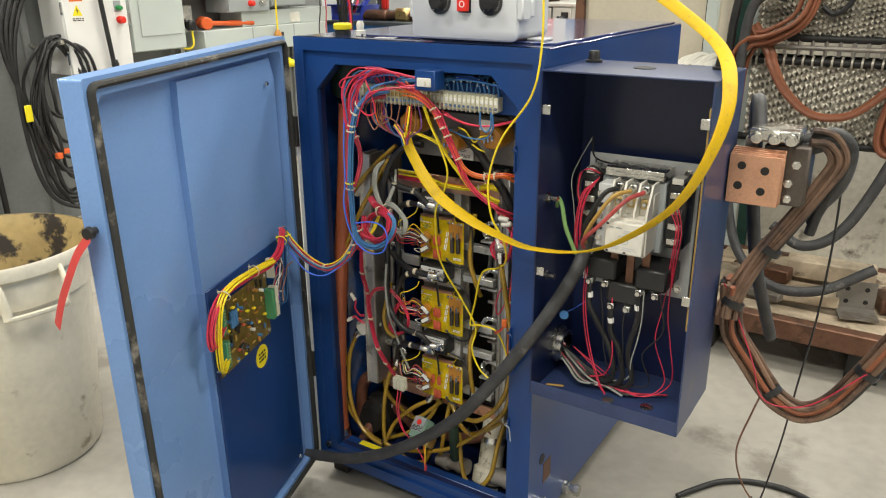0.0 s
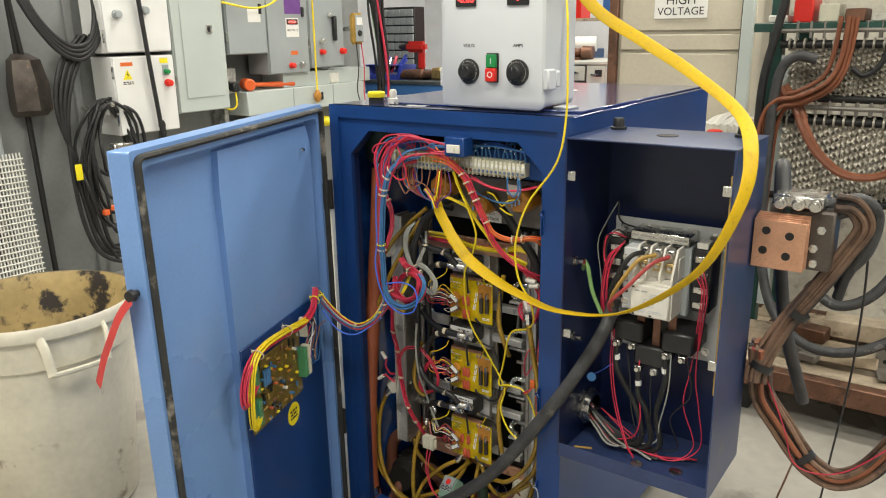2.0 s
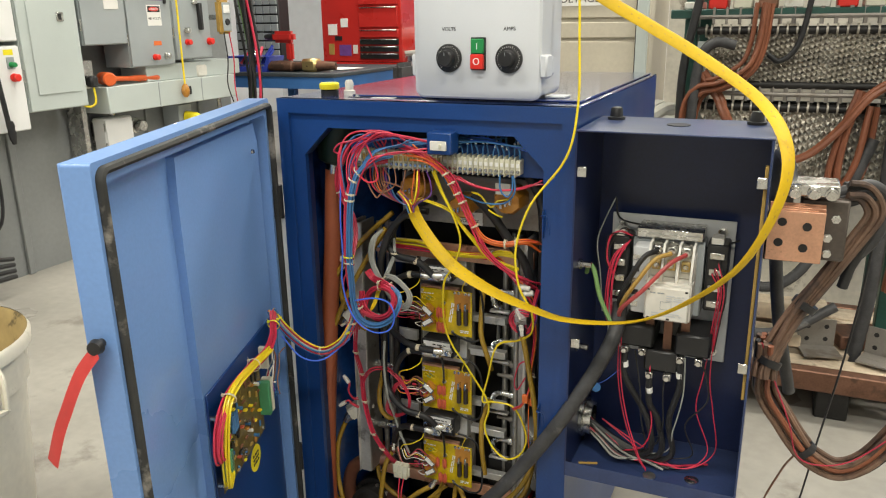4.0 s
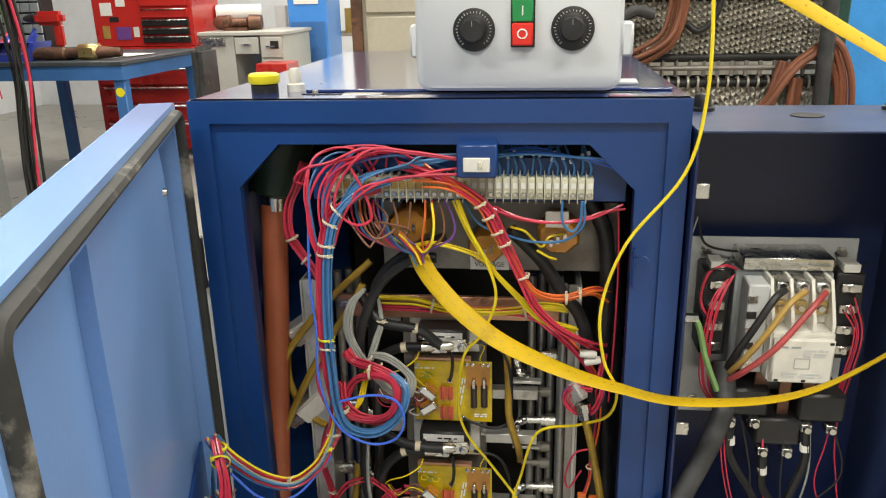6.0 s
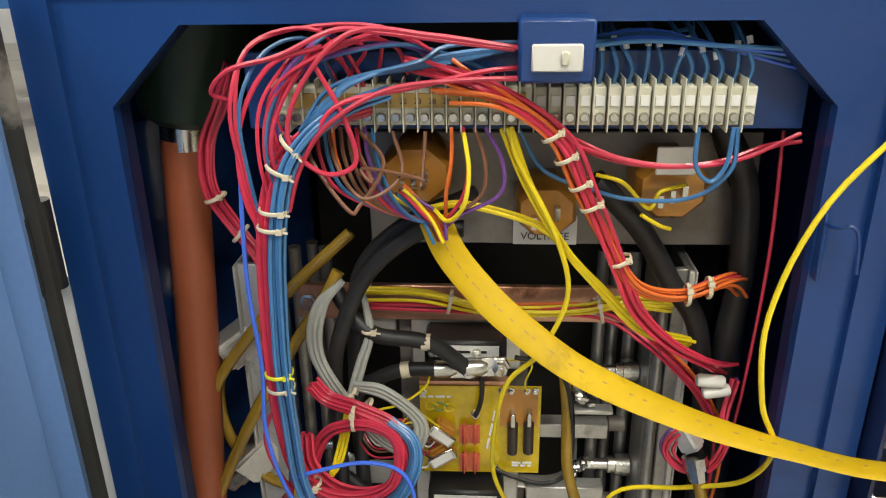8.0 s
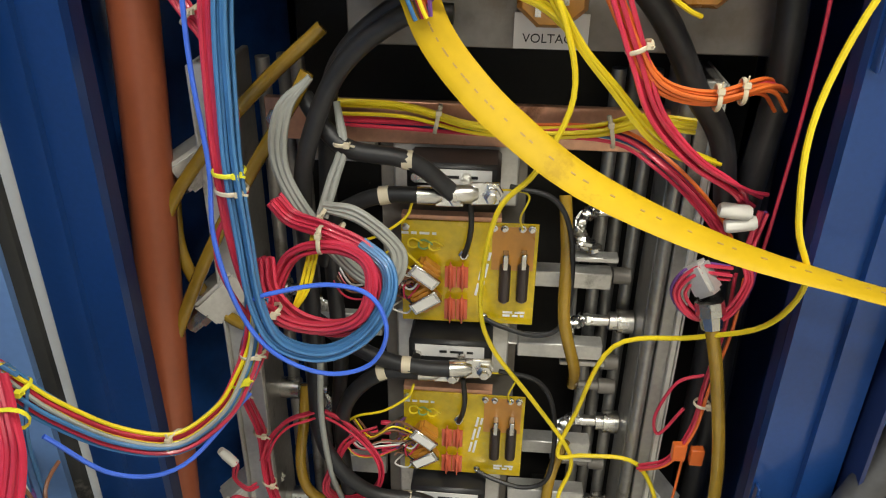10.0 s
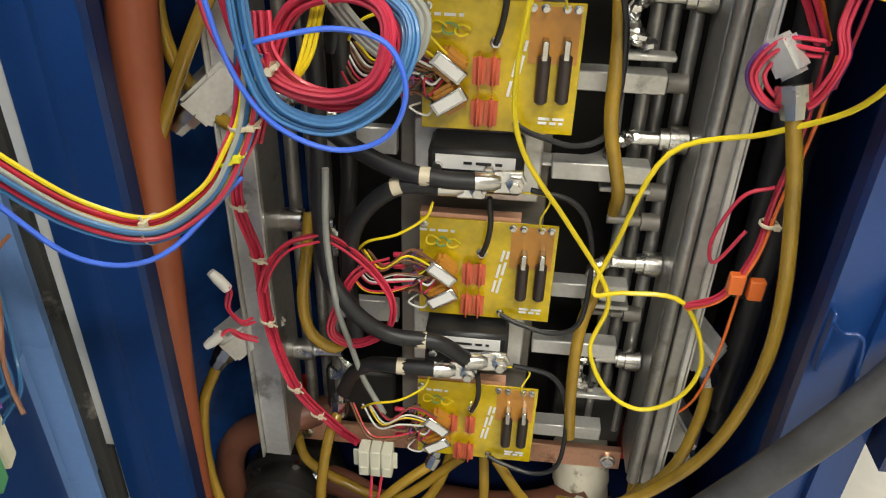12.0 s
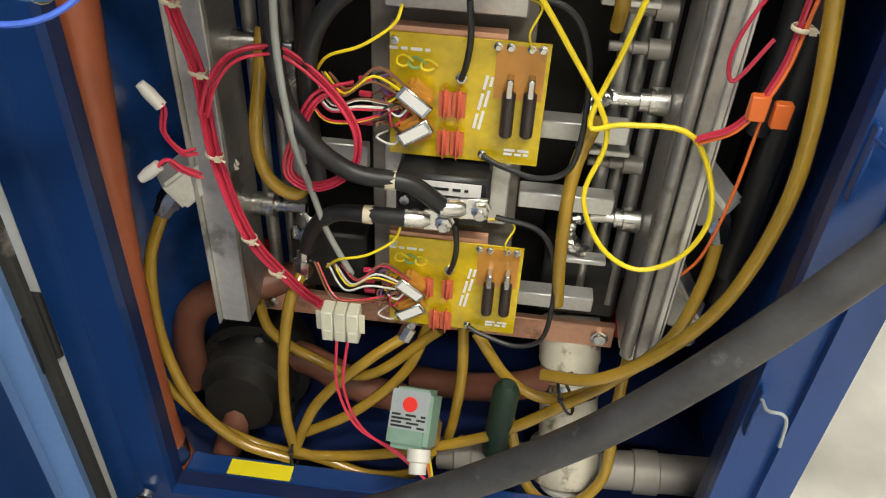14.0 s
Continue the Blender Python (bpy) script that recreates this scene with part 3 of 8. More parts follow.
# ---------------- control box on top ----------------
CM = pose(0.4065, 0.0468, H + 0.0042, 0, 0, -2.5)
ctl = thing("control_box", "pale grey plastic control box with two dials", "control box", at=CM)
CW, CH, CD = 0.25, 0.3, 0.14
bm = bmesh.new()
loops = []
for y, g in ((0.012, 0.0), (0.004, 0.0), (0.0, 0.004)):
    loops.append([(x, y, z) for x, z in rrect(-CW / 2 + g, g, CW / 2 - g, CH - g, 0.018, 5)])
rings(bm, loops)
part("cover", bm, M_CTRL, ctl)
part("body", rings(bmesh.new(), [[(x, 0.0125, z) for x, z in rrect(-CW / 2 + 0.004, 0.004, CW / 2 - 0.004, CH - 0.004, 0.016, 5)],
                                 [(x, CD, z) for x, z in rrect(-CW / 2 + 0.01, 0.002, CW / 2 - 0.01, CH - 0.004, 0.016, 5)]]), M_CTRL, ctl)
for kx in (-0.052, 0.066):
    bm = bmesh.new()
    lathe(bm, (kx, -0.0002, 0.073), (kx, -0.004, 0.073), [(0, 0.0255), (0.8, 0.0255), (1, 0.024)], 40)
    dial = part("dial_plate", bm, M_BLACK, ctl, "black dial plate with a fine scale")
    bm = bmesh.new()
    for k in range(27):
        a = radians(-140 + k * 280 / 26)
        ln = 0.0215 if k % 5 else 0.0228
        m = Matrix.Translation((kx, 0, 0.073)) @ Matrix.Rotation(a, 4, "Y")
        bx(bm, -0.0003, -0.0046, 0.0195, 0.0003, -0.0041, ln, m=m)
    part("scale_marks", bm, M_LABEL, dial)
    bm = bmesh.new()
    lathe(bm, (kx, -0.0042, 0.073), (kx, -0.022, 0.073), [(0, 0.0185), (0.15, 0.0185), (0.2, 0.0155), (0.9, 0.0145), (1, 0.0125)], 28)
    kn = part("knob", bm, M_BLACK, dial)
    part("pointer", box(kx - 0.0004, -0.0226, 0.078, kx + 0.0004, -0.0222, 0.084), M_GREYBOX, dial)
sw = part("switch_frame", box(-0.0075, -0.003, 0.052, 0.0215, -0.0002, 0.11, 0.001), M_BLACK, ctl)
part("on_button", box(-0.0055, -0.009, 0.0815, 0.0195, -0.0032, 0.1075, 0.0015), M_GREENPLASTIC, sw, "green ON button")
part("off_button", box(-0.0055, -0.012, 0.0545, 0.0195, -0.0032, 0.0805, 0.0015), M_REDPLASTIC, sw, "red OFF button")
part("mark", box(0.0062, -0.0096, 0.089, 0.0078, -0.0091, 0.1), M_LABEL, sw)
lettering("mark", "O", 0.017, facing(0.007, -0.0122, 0.0675), M_LABEL, sw)
lettering("dial_caption", "VOLTS", 0.0095, facing(-0.052, -0.0003, 0.124), M_BLACK, ctl, 0.0003)
lettering("dial_caption", "AMPS", 0.0095, facing(0.066, -0.0003, 0.124), M_BLACK, ctl, 0.0003)
for dx, tx in ((-0.058, "-0.00"), (0.066, "0")):
    ds = part("display", box(dx - 0.025, -0.004, 0.2, dx + 0.025, -0.0002, 0.228, 0.001), M_BLACK, ctl, "black panel meter with red digits")
    lettering("digits", tx, 0.02, facing(dx + 0.001, -0.0043, 0.214), M_LED, ds, 0.0001)
for lz in (0.06, 0.24):
    bm = box(CW / 2 - 0.002, -0.002, lz - 0.02, CW / 2 + 0.012, 0.03, lz + 0.02, 0.003)
    bx(bm, CW / 2 - 0.002, 0.031, lz - 0.016, CW / 2 + 0.01, 0.05, lz + 0.016, 0.003)
    part("latch", bm, M_CTRL, ctl)
    bm = box(-CW / 2 - 0.008, 0.004, lz - 0.02, -CW / 2 + 0.002, 0.026, lz + 0.02, 0.003)
    part("hinge", bm, M_CTRL, ctl)
for fx in (-0.1, 0.1):
    part("mounting_foot", box(fx - 0.015 + (0.028 if fx > 0 else 0), 0.06, -0.0002, fx + 0.02 + (0.03 if fx > 0 else 0), 0.1, 0.004, 0.001), M_CTRL, ctl)

# ---------------- waste bin ----------------
can = thing("waste_bin", "grimy white plastic waste bin with oil stained inside", "waste bin")
CX, CY = -0.81, -0.345
bm = bmesh.new()
lathe(bm, (CX, CY, 0), (CX, CY, 0.615), [(0, 0.19), (0.02, 0.2), (0.8, 0.237), (0.81, 0.246), (0.93, 0.249), (0.945, 0.262), (0.985, 0.264), (1, 0.258)], 48, caps=False)
vs = [v for v in bm.verts if v.co.z < 0.001]
bm.faces.new(vs[::-1])
part("shell", bm, M_BIN, can)
bm = bmesh.new()
lathe(bm, (CX, CY, 0.613), (CX, CY, 0.012), [(0, 0.2578), (0.06, 0.238), (0.97, 0.192), (1, 0.19)], 48, caps=False)
vs = [v for v in bm.verts if v.co.z < 0.013]
bm.faces.new(vs)
part("lining", bm, M_BININ, can, "dirty oil-stained inner wall")
for a in (-8, 172):
    m = Matrix.Translation((CX, CY, 0)) @ Matrix.Rotation(radians(a), 4, "Z")
    pts = [m @ Vector(p) for p in ((0.244, -0.078, 0.585), (0.266, -0.076, 0.56), (0.274, -0.07, 0.505), (0.276, -0.058, 0.494), (0.276, 0.058, 0.494), (0.274, 0.07, 0.505), (0.266, 0.076, 0.56), (0.244, 0.078, 0.585))]
    part("handle", sweep(bmesh.new(), spline(pts, 4), 0.013, 0.007, n=8), M_BIN, can)

# ---------------- inside the cabinet: plates, rails and bars ----------------


def same(name, mesh_of, parent, m):
    ob = new(name, mesh_of.data)
    ob.matrix_basis = m
    ob.parent = parent
    return ob


def wire(parent, pts, r, m, name="wire", steps=7, n=7):
    return part(name, tube(pts, r, n, steps), m, parent)


def run(name, pts, r, m, label, category="cable", group="", steps=8, n=10):
    """A single loose cable or hose as a thing of its own."""
    return solid(name, tube(pts, r, n, steps), m, label, category, group)


# added black sheet for the unlit depth behind the stack, and the transformer shelf
solid("shade_sheet", box(0.125, 0.3, 0.1, 0.58, 0.304, 1.06, 0.001), M_DARK, "black sheet added for the unlit depth behind the hoses", "panel")
solid("transformer_plate", box(0.215, 0.118, 0.884, 0.545, 0.122, 0.985, 0.001), M_GREYSTEEL, "dull grey steel plate behind the terminal strip", "plate")
stack = thing("heat_sink_stack", "grey aluminium heat sink stack of the power stage", "heat sink")
part("spine", box(0.231, 0.158, 0.28, 0.36, 0.166, 0.8, 0.001), M_GREYSTEEL, stack)
for z0, z1 in ((0.745, 0.815), (0.565, 0.636), (0.38, 0.452)):
    part("module_plate", box(0.246, 0.134, z0, 0.352, 0.1575, z1, 0.0015), M_ALU, stack)
for z in (0.79, 0.61, 0.43):
    part("cross_bar", box(0.17, 0.14, z - 0.012, 0.2305, 0.15, z + 0.012, 0.001), M_ALU, stack)
for z in (0.676, 0.598, 0.478, 0.41, 0.3):
    part("arm", box(0.3605, 0.132, z - 0.008, 0.44, 0.15, z + 0.008, 0.001), M_ALU, stack)
part("bus_bend", sweep(bmesh.new(), spline([(0.34, 0.15, 0.6), (0.39, 0.15, 0.6), (0.41, 0.16, 0.612), (0.412, 0.17, 0.65), (0.41, 0.17, 0.7)], 6), 0.009, 0.003, n=8, wide=(0, 1, 0.2)), M_ALU, stack)

railg = "water cooled rails"
for nm, x0, x1, s in (("left", 0.096, 0.122, 1), ("right", 0.468, 0.496, -1)):
    rl = thing("cooling_rail", "grey aluminium cooling rail with round tubes beside it", "rail", railg)
    zb = 0.262 if s > 0 else 0.272
    wx = x0 if s > 0 else x0 + 0.0125
    part("web", box(wx, 0.098, zb, x1, 0.104, 0.87, 0.001), M_ALU if s > 0 else M_RAIL, rl)
    if s < 0:
        part("rib", box(x1 - 0.005, 0.0925, zb, x1, 0.0978, 0.87, 0.0008), M_ALU, rl)
        bm = bmesh.new()
        cyl(bm, (x0 + 0.006, 0.103, zb), (x0 + 0.006, 0.103, 0.87), 0.0058, 14)
        part("tube", bm, M_RAIL, rl)
    part("flange", box(x0, 0.1092, zb, x0 + 0.006, 0.16, 0.87, 0.001), M_RAIL, rl)
    part("flange", box(x1 - 0.006, 0.1042, zb, x1, 0.16, 0.87, 0.001), M_RAIL, rl)
    xe = x0 - 0.0022 if s > 0 else x1 + 0.0002
    part("edge_strip", box(xe, 0.092, zb, xe + 0.002, 0.158, 0.87, 0.0005), M_ALU, rl, "bright worn edge")
    for k in range(3):
        tx = (x1 + 0.009 + 0.015 * k) if s > 0 else (x0 - 0.009 - 0.015 * k)
        bm = bmesh.new()
        cyl(bm, (tx, 0.165 + 0.012 * (k % 2), 0.28), (tx, 0.165 + 0.012 * (k % 2), 0.86), 0.0062, 14)
        part("tube", bm, M_RAIL, rl)
    bm = bmesh.new()
    fx = (x0 + x1) / 2
    lathe(bm, (fx, 0.125, 0.272), (fx, 0.125, 0.25), [(0, 0.009), (0.4, 0.009), (0.45, 0.007), (1, 0.007)], 6)
    part("end_fitting", bm, M_STEEL, rl)

# studs with braided flexible links
for i, z in enumerate((0.738, 0.624, 0.502, 0.389)):
    st = thing("bus_stud", "bright stud with a braided flexible copper link", "stud", "bus studs")
    bm = bmesh.new()
    lathe(bm, (0.467, 0.15, z), (0.418, 0.15, z), [(0, 0.0115), (0.3, 0.0115), (0.31, 0.009), (0.45, 0.009), (0.46, 0.0055), (1, 0.0055)], 16)
    part("stud", bm, M_STEEL, st)
    line = spline([(0.424, 0.15, z), (0.414, 0.149, z - 0.003), (0.408, 0.147, z - 0.014), (0.412, 0.146, z - 0.028), (0.424, 0.146, z - 0.036)], 6)
    for k in range(5):
        off = [p + Vector((0.0034 * math.cos(k * 1.26 + j * 0.9), 0.005 * math.sin(k * 1.26 + j * 0.9), 0.003 * math.sin(k * 2 + j * 0.9))) for j, p in enumerate(line)]
        part("braid_strand", sweep(bmesh.new(), off, 0.0032, n=6), M_STEEL, st)
    part("link_plate", box(0.402, 0.138, z - 0.046, 0.445, 0.152, z - 0.041, 0.001), M_ALU, st)
for i, z in enumerate((0.669, 0.571, 0.541, 0.439)):
    st = thing("bus_stud", "short dark stud with a crimped lead", "stud", "bus studs")
    bm = bmesh.new()
    lathe(bm, (0.46, 0.158, z), (0.415, 0.158, z), [(0, 0.008), (0.35, 0.008), (0.36, 0.005), (0.6, 0.005), (0.62, 0.004), (1, 0.004)], 12)
    part("stud", bm, M_GREYSTEEL, st)
for z in (0.64, 0.52, 0.365):
    st = thing("bus_stud", "bright stud through the cooling rail", "stud", "bus studs")
    bm = bmesh.new()
    lathe(bm, (0.122, 0.15, z), (0.17, 0.15, z), [(0, 0.011), (0.4, 0.011), (0.42, 0.006), (1, 0.005)], 16)
    part("stud", bm, M_STEEL, st)
    bm = bmesh.new()
    for k in range(4):
        tube([(0.165, 0.15, z - 0.002 * k), (0.172 + 0.003 * k, 0.146, z - 0.016), (0.16 + 0.004 * k, 0.144, z - 0.03), (0.158, 0.148, z - 0.02)], 0.0028, 6, 5, bm=bm)
    part("braid", bm, M_STEEL, st)

# copper bars
bar = thing("copper_bus_bar", "bright copper bus bar under the heat sink stack", "bus bar")
part("bar", box(0.114, 0.15, 0.232, 0.47, 0.158, 0.26, 0.001), M_COPPER, bar)
for x in (0.124, 0.456):
    bm = bmesh.new()
    lathe(bm, (x, 0.15, 0.246), (x, 0.144, 0.246), [(0, 0.0085), (0.5, 0.0085), (0.6, 0.006), (1, 0.006)], 14)
    part("bolt", bm, M_STEEL, bar)
bar = thing("copper_bus_bar", "copper bus bar behind the upper wire bundle", "bus bar")
part("bar", box(0.14, 0.13, 0.8, 0.5, 0.137, 0.836, 0.001), M_COPPER, bar)
for x in (0.15, 0.42, 0.485):
    bm = bmesh.new()
    lathe(bm, (x, 0.13, 0.818), (x, 0.124, 0.818), [(0, 0.009), (0.5, 0.009), (0.6, 0.006), (1, 0.006)], 6)
    part("bolt", bm, M_STEEL, bar)
for x0, x1, m, lb in ((0.09, 0.118, M_REDPLASTIC, "red insulating block at the end of the bus bar"), (0.471, 0.492, M_REDPLASTIC, "red insulating block at the end of the bus bar")):
    solid("insulator_block", box(x0, 0.161, 0.236, x1, 0.2, 0.285, 0.002), m, lb, "insulator", "bus insulators")
for x0 in (0.148, 0.392):
    solid("power_capacitor", box(x0, 0.16, 0.262, x0 + 0.075, 0.25, 0.33, 0.003), M_DARK, "black moulded power block standing on the bus bar", "power block", "power blocks")


# ---------------- firing boards ----------------
def firing_board(caps, at):
    b = thing("firing_board", "yellow fibreglass firing board with red capacitors", "circuit board", "firing boards", at=at)
    part("board", box(0, 0, -0.101, 0.117, 0.0016, 0, 0.0004), M_PCB, b)
    part("backing_strip", box(0.0, 0.0018, -0.004, 0.085, 0.012, 0.004), M_COPPER, b)
    part("stain", box(0.078, -0.0004, -0.045, 0.114, -0.0001, -0.003), M_ORANGEX, b, "heat-browned patch of the board")
    bm = box(-0.0049, -0.0112, -0.0145, 0.0049, -0.0002, 0.0145, 0.0045, seg=3)
    c0 = part("capacitor", bm, M_CAPRED, b)
    c0.location = caps[0][0], 0, caps[0][1]
    for x, z in caps[1:]:
        same("capacitor", c0, b, pose(x, 0, z))
    bm = bmesh.new()
    lathe(bm, (0, -0.006, 0.019), (0, -0.006, -0.019), [(0, 0.003), (0.05, 0.005), (0.95, 0.005), (1, 0.003)], 12)
    r0 = part("resistor", bm, M_RESIST, b)
    r0.location = 0.09, 0, -0.055
    same("resistor", r0, b, pose(0.1055, 0, -0.054))
    bm = box(-0.0025, -0.011, 0.015, 0.0025, -0.0002, 0.03, 0.0008)
    k0 = part("clip", bm, M_STEEL, b)
    k0.location = 0.09, 0, -0.055
    same("clip", k0, b, pose(0.1055, 0, -0.054))
    for x, z, a in ((0.021, -0.046, -38), (0.022, -0.072, 34)):
        m = Matrix.Translation((x, 0, z)) @ Matrix.Rotation(radians(-a), 4, "Y")
        core = part("pulse_transformer", box(-0.011, -0.015, -0.011, 0.011, -0.0002, 0.011, 0.003, m=m, seg=2), M_ORANGEX, b, "brown varnished pulse transformer")
        part("core_band", box(-0.014, -0.0185, -0.006, 0.014, -0.0152, 0.006, 0.0008, m=m), M_STEEL, core)
        part("label", box(-0.011, -0.0192, -0.0035, 0.011, -0.0187, 0.0045, m=m), M_LABEL, core)
    bm = bmesh.new()
    for x, z in ((0.079, -0.004), (0.088, -0.004), (0.103, -0.004), (0.111, -0.004), (0.004, -0.006), (0.0735, -0.093)):
        lathe(bm, (x, -0.0002, z), (x, -0.005, z), [(0, 0.0033), (0.4, 0.0033), (0.5, 0.002), (1, 0.002)], 8)
    tagged(part("solder_posts", bm, M_STEEL, b), kind="stuff")
    bm = bmesh.new()
    lathe(bm, (0.054, -0.0002, -0.03), (0.054, -0.007, -0.03), [(0, 0.0045), (0.5, 0.0045), (0.55, 0.003), (1, 0.003)], 6)
    part("terminal_stud", bm, M_STEEL, b)
    bars(b, "print", pose(0.071, -0.0002, -0.05, 90, 0, 0) @ pose(0, 0, 0, 0, 0, 80), 4, 2, 0.045, 0.008, M_LABEL, 5)
    bars(b, "print", pose(0.1, -0.0002, -0.09, 90, 0, 0), 3, 2, 0.02, 0.007, M_LABEL, 6)
    bars(b, "print", pose(0.015, -0.0002, -0.012, 90, 0, 0), 4, 1, 0.03, 0.004, M_LABEL, 7)
    rng = random.Random(11)
    for k in range(16):
        x, z = rng.uniform(-0.002, 0.012), rng.uniform(-0.082, -0.03)
        q = [(x, -0.002, z), (x - 0.006, -0.012 - 0.006 * rng.random(), z + rng.uniform(-0.01, 0.01)), (x + rng.uniform(-0.004, 0.01), -0.014, z + rng.uniform(-0.014, 0.014)),
             (x + 0.012, -0.004, z + rng.uniform(-0.012, 0.012))]
        wire(b, q, 0.0009, rng.choice([M_BROWNW, M_WHITEW, M_PURPLE, M_RED, M_BLACK, M_YELLOW, M_BROWNW]), "lead", 5, 5)
    for k in range(3):
        a0 = [(0.012 + 0.009 * k + 0.006 * math.cos(t), -0.004 - 0.002 * math.sin(t * 2), -0.02 + 0.004 * math.sin(t) - 0.001 * k) for t in [i * 0.9 for i in range(7)]]
        wire(b, a0, 0.0009, (M_YELLOW, M_GREENW, M_YELLOW)[k], "coil_lead", 4, 5)
    for k in range(4):
        z = -0.036 - 0.012 * k
        sp = part("spade_terminal", box(-0.022, -0.009, z - 0.002, -0.012, -0.005, z + 0.002, 0.0008), M_RED, b)
        wire(b, [(-0.012, -0.007, z), (-0.004, -0.009, z + 0.004), (0.006, -0.006, z - 0.002)], 0.0009, M_BROWNW, "lead", 4, 5)
    # black lead from the stud to the module above
    wire(b, [(0.054, -0.006, -0.03), (0.058, -0.014, -0.012), (0.06, -0.02, 0.01), (0.058, -0.024, 0.036)], 0.0024, M_CABLE, "gate_lead")
    wire(b, [(0.074, -0.005, -0.093), (0.09, -0.008, -0.099), (0.12, -0.012, -0.104), (0.142, -0.012, -0.092), (0.147, -0.012, -0.05), (0.142, -0.01, 0.0), (0.125, -0.012, 0.03), (0.09, -0.014, 0.04)], 0.0023, M_CABLE, "gate_lead")
    wire(b, [(0.103, -0.004, -0.004), (0.1, -0.012, 0.012), (0.106, -0.01, 0.03), (0.09, -0.012, 0.036), (0.05, -0.014, 0.034), (0.012, -0.018, 0.038)], 0.0009, M_YELLOW, "gate_lead")
    return b


CAPS_A = [(0.043, -0.051), (0.0535, -0.051), (0.043, -0.084), (0.0535, -0.084)]
CAPS_B = [(0.036, -0.05), (0.0535, -0.05), (0.043, -0.088), (0.0535, -0.088)]
firing_board(CAPS_A, pose(0.2545, 0.113, 0.7385, 0, 0, 1))
firing_board(CAPS_A, pose(0.254, 0.113, 0.556, 0, 0, 0))
firing_board(CAPS_B, pose(0.2535, 0.113, 0.3725, 0, 0, 0))


# ---------------- thyristor modules under heavy lugs ----------------
def lug(parent, p, q):
    """A crimped cable lug from the cable end p to the bolt at q."""
    p, q = Vector(p), Vector(q)
    d = (q - p).normalized()
    bm = bmesh.new()
    lathe(bm, p, p + d * 0.02, [(0, 0.0078), (0.7, 0.0078), (1, 0.005)], 14)
    bx(bm, -0.004, -0.009, -0.0016, (q - p).length - 0.012, 0.009, 0.0016, 0.001, m=Matrix.Translation(p + d * 0.018) @ d.to_track_quat("X", "Z").to_matrix().to_4x4() @ Matrix.Rotation(radians(75), 4, "X"))
    part("lug", bm, M_STEEL, parent)
    bm = bmesh.new()
    lathe(bm, q + Vector((0, 0.004, 0)), q + Vector((0, -0.012, 0)), [(0, 0.0085), (0.3, 0.0085), (0.32, 0.0068), (0.7, 0.0068), (0.75, 0.004), (1, 0.004)], 6)
    part("bolt", bm, M_STEEL, parent)


for i, (zt, zl) in enumerate(((0.802, 0.776), (0.633, 0.603), (0.453, 0.415))):
    md = thing("thyristor_module", "black thyristor module with a white label and two lugs", "module", "thyristor modules")
    part("case", box(0.262, 0.094, zl - 0.012, 0.337, 0.133, zt - 0.004, 0.003), M_BLACK, md)
    part("label", box(0.268, 0.0928, zt - 0.02, 0.33, 0.0935, zt - 0.008), M_LABEL, md, "white printed label")
    bars(md, "print", pose(0.305, 0.0926, zt - 0.014, 90, 0, 0), 3, 1, 0.03, 0.004, M_BLACK, 20 + i)
    lug(md, (0.3, 0.078, zt - 0.022), (0.331, 0.082, zt - 0.022))
    lug(md, (0.272, 0.082, zl), (0.303, 0.084, zl))
    bm = bmesh.new()
    for x in (0.27, 0.31):
        cyl(bm, (x, 0.0935, zl + 0.012), (x, 0.088, zl + 0.012), 0.004, 10)
    tagged(part("gate_pins", bm, M_STEEL, md), kind="stuff")

# heavy black leads of the power stage
HV = "heavy black leads"
run("power_lead", [(0.30, 0.06, 0.92), (0.266, 0.06, 0.918), (0.22, 0.06, 0.88), (0.192, 0.06, 0.817), (0.183, 0.07, 0.76), (0.181, 0.08, 0.677), (0.178, 0.08, 0.535), (0.199, 0.07, 0.489), (0.232, 0.07, 0.461), (0.275, 0.074, 0.453), (0.302, 0.078, 0.432)], 0.0072, M_CABLE, "heavy black cable swinging down to the lowest module", "cable", HV)
run("power_lead", [(0.31, 0.075, 0.945), (0.25, 0.08, 0.915), (0.21, 0.085, 0.87), (0.2, 0.09, 0.8), (0.196, 0.1, 0.7), (0.197, 0.105, 0.6), (0.19, 0.11, 0.52), (0.195, 0.11, 0.42)], 0.0072, M_CABLE, "heavy black cable hanging behind the wire loom", "cable", HV)
run("power_lead", [(0.185, 0.09, 0.85), (0.204, 0.075, 0.829), (0.224, 0.07, 0.816), (0.269, 0.072, 0.808), (0.301, 0.078, 0.78)], 0.0072, M_CABLE, "short heavy black lead to the uppermost module", "cable", HV)
run("power_lead", [(0.19, 0.1, 0.70), (0.2, 0.09, 0.745), (0.223, 0.085, 0.765), (0.246, 0.083, 0.774), (0.273, 0.082, 0.776)], 0.0068, M_CABLE, "short heavy black lead with a cream marker", "cable", HV)
run("power_lead", [(0.178, 0.1, 0.64), (0.208, 0.09, 0.625), (0.239, 0.082, 0.615), (0.274, 0.078, 0.611), (0.301, 0.078, 0.611)], 0.0072, M_CABLE, "short heavy black lead to the second module", "cable", HV)
run("power_lead", [(0.195, 0.1, 0.5), (0.2, 0.09, 0.545), (0.216, 0.085, 0.578), (0.242, 0.082, 0.6), (0.273, 0.082, 0.603)], 0.0072, M_CABLE, "curved heavy black lead with a cream marker", "cable", HV)
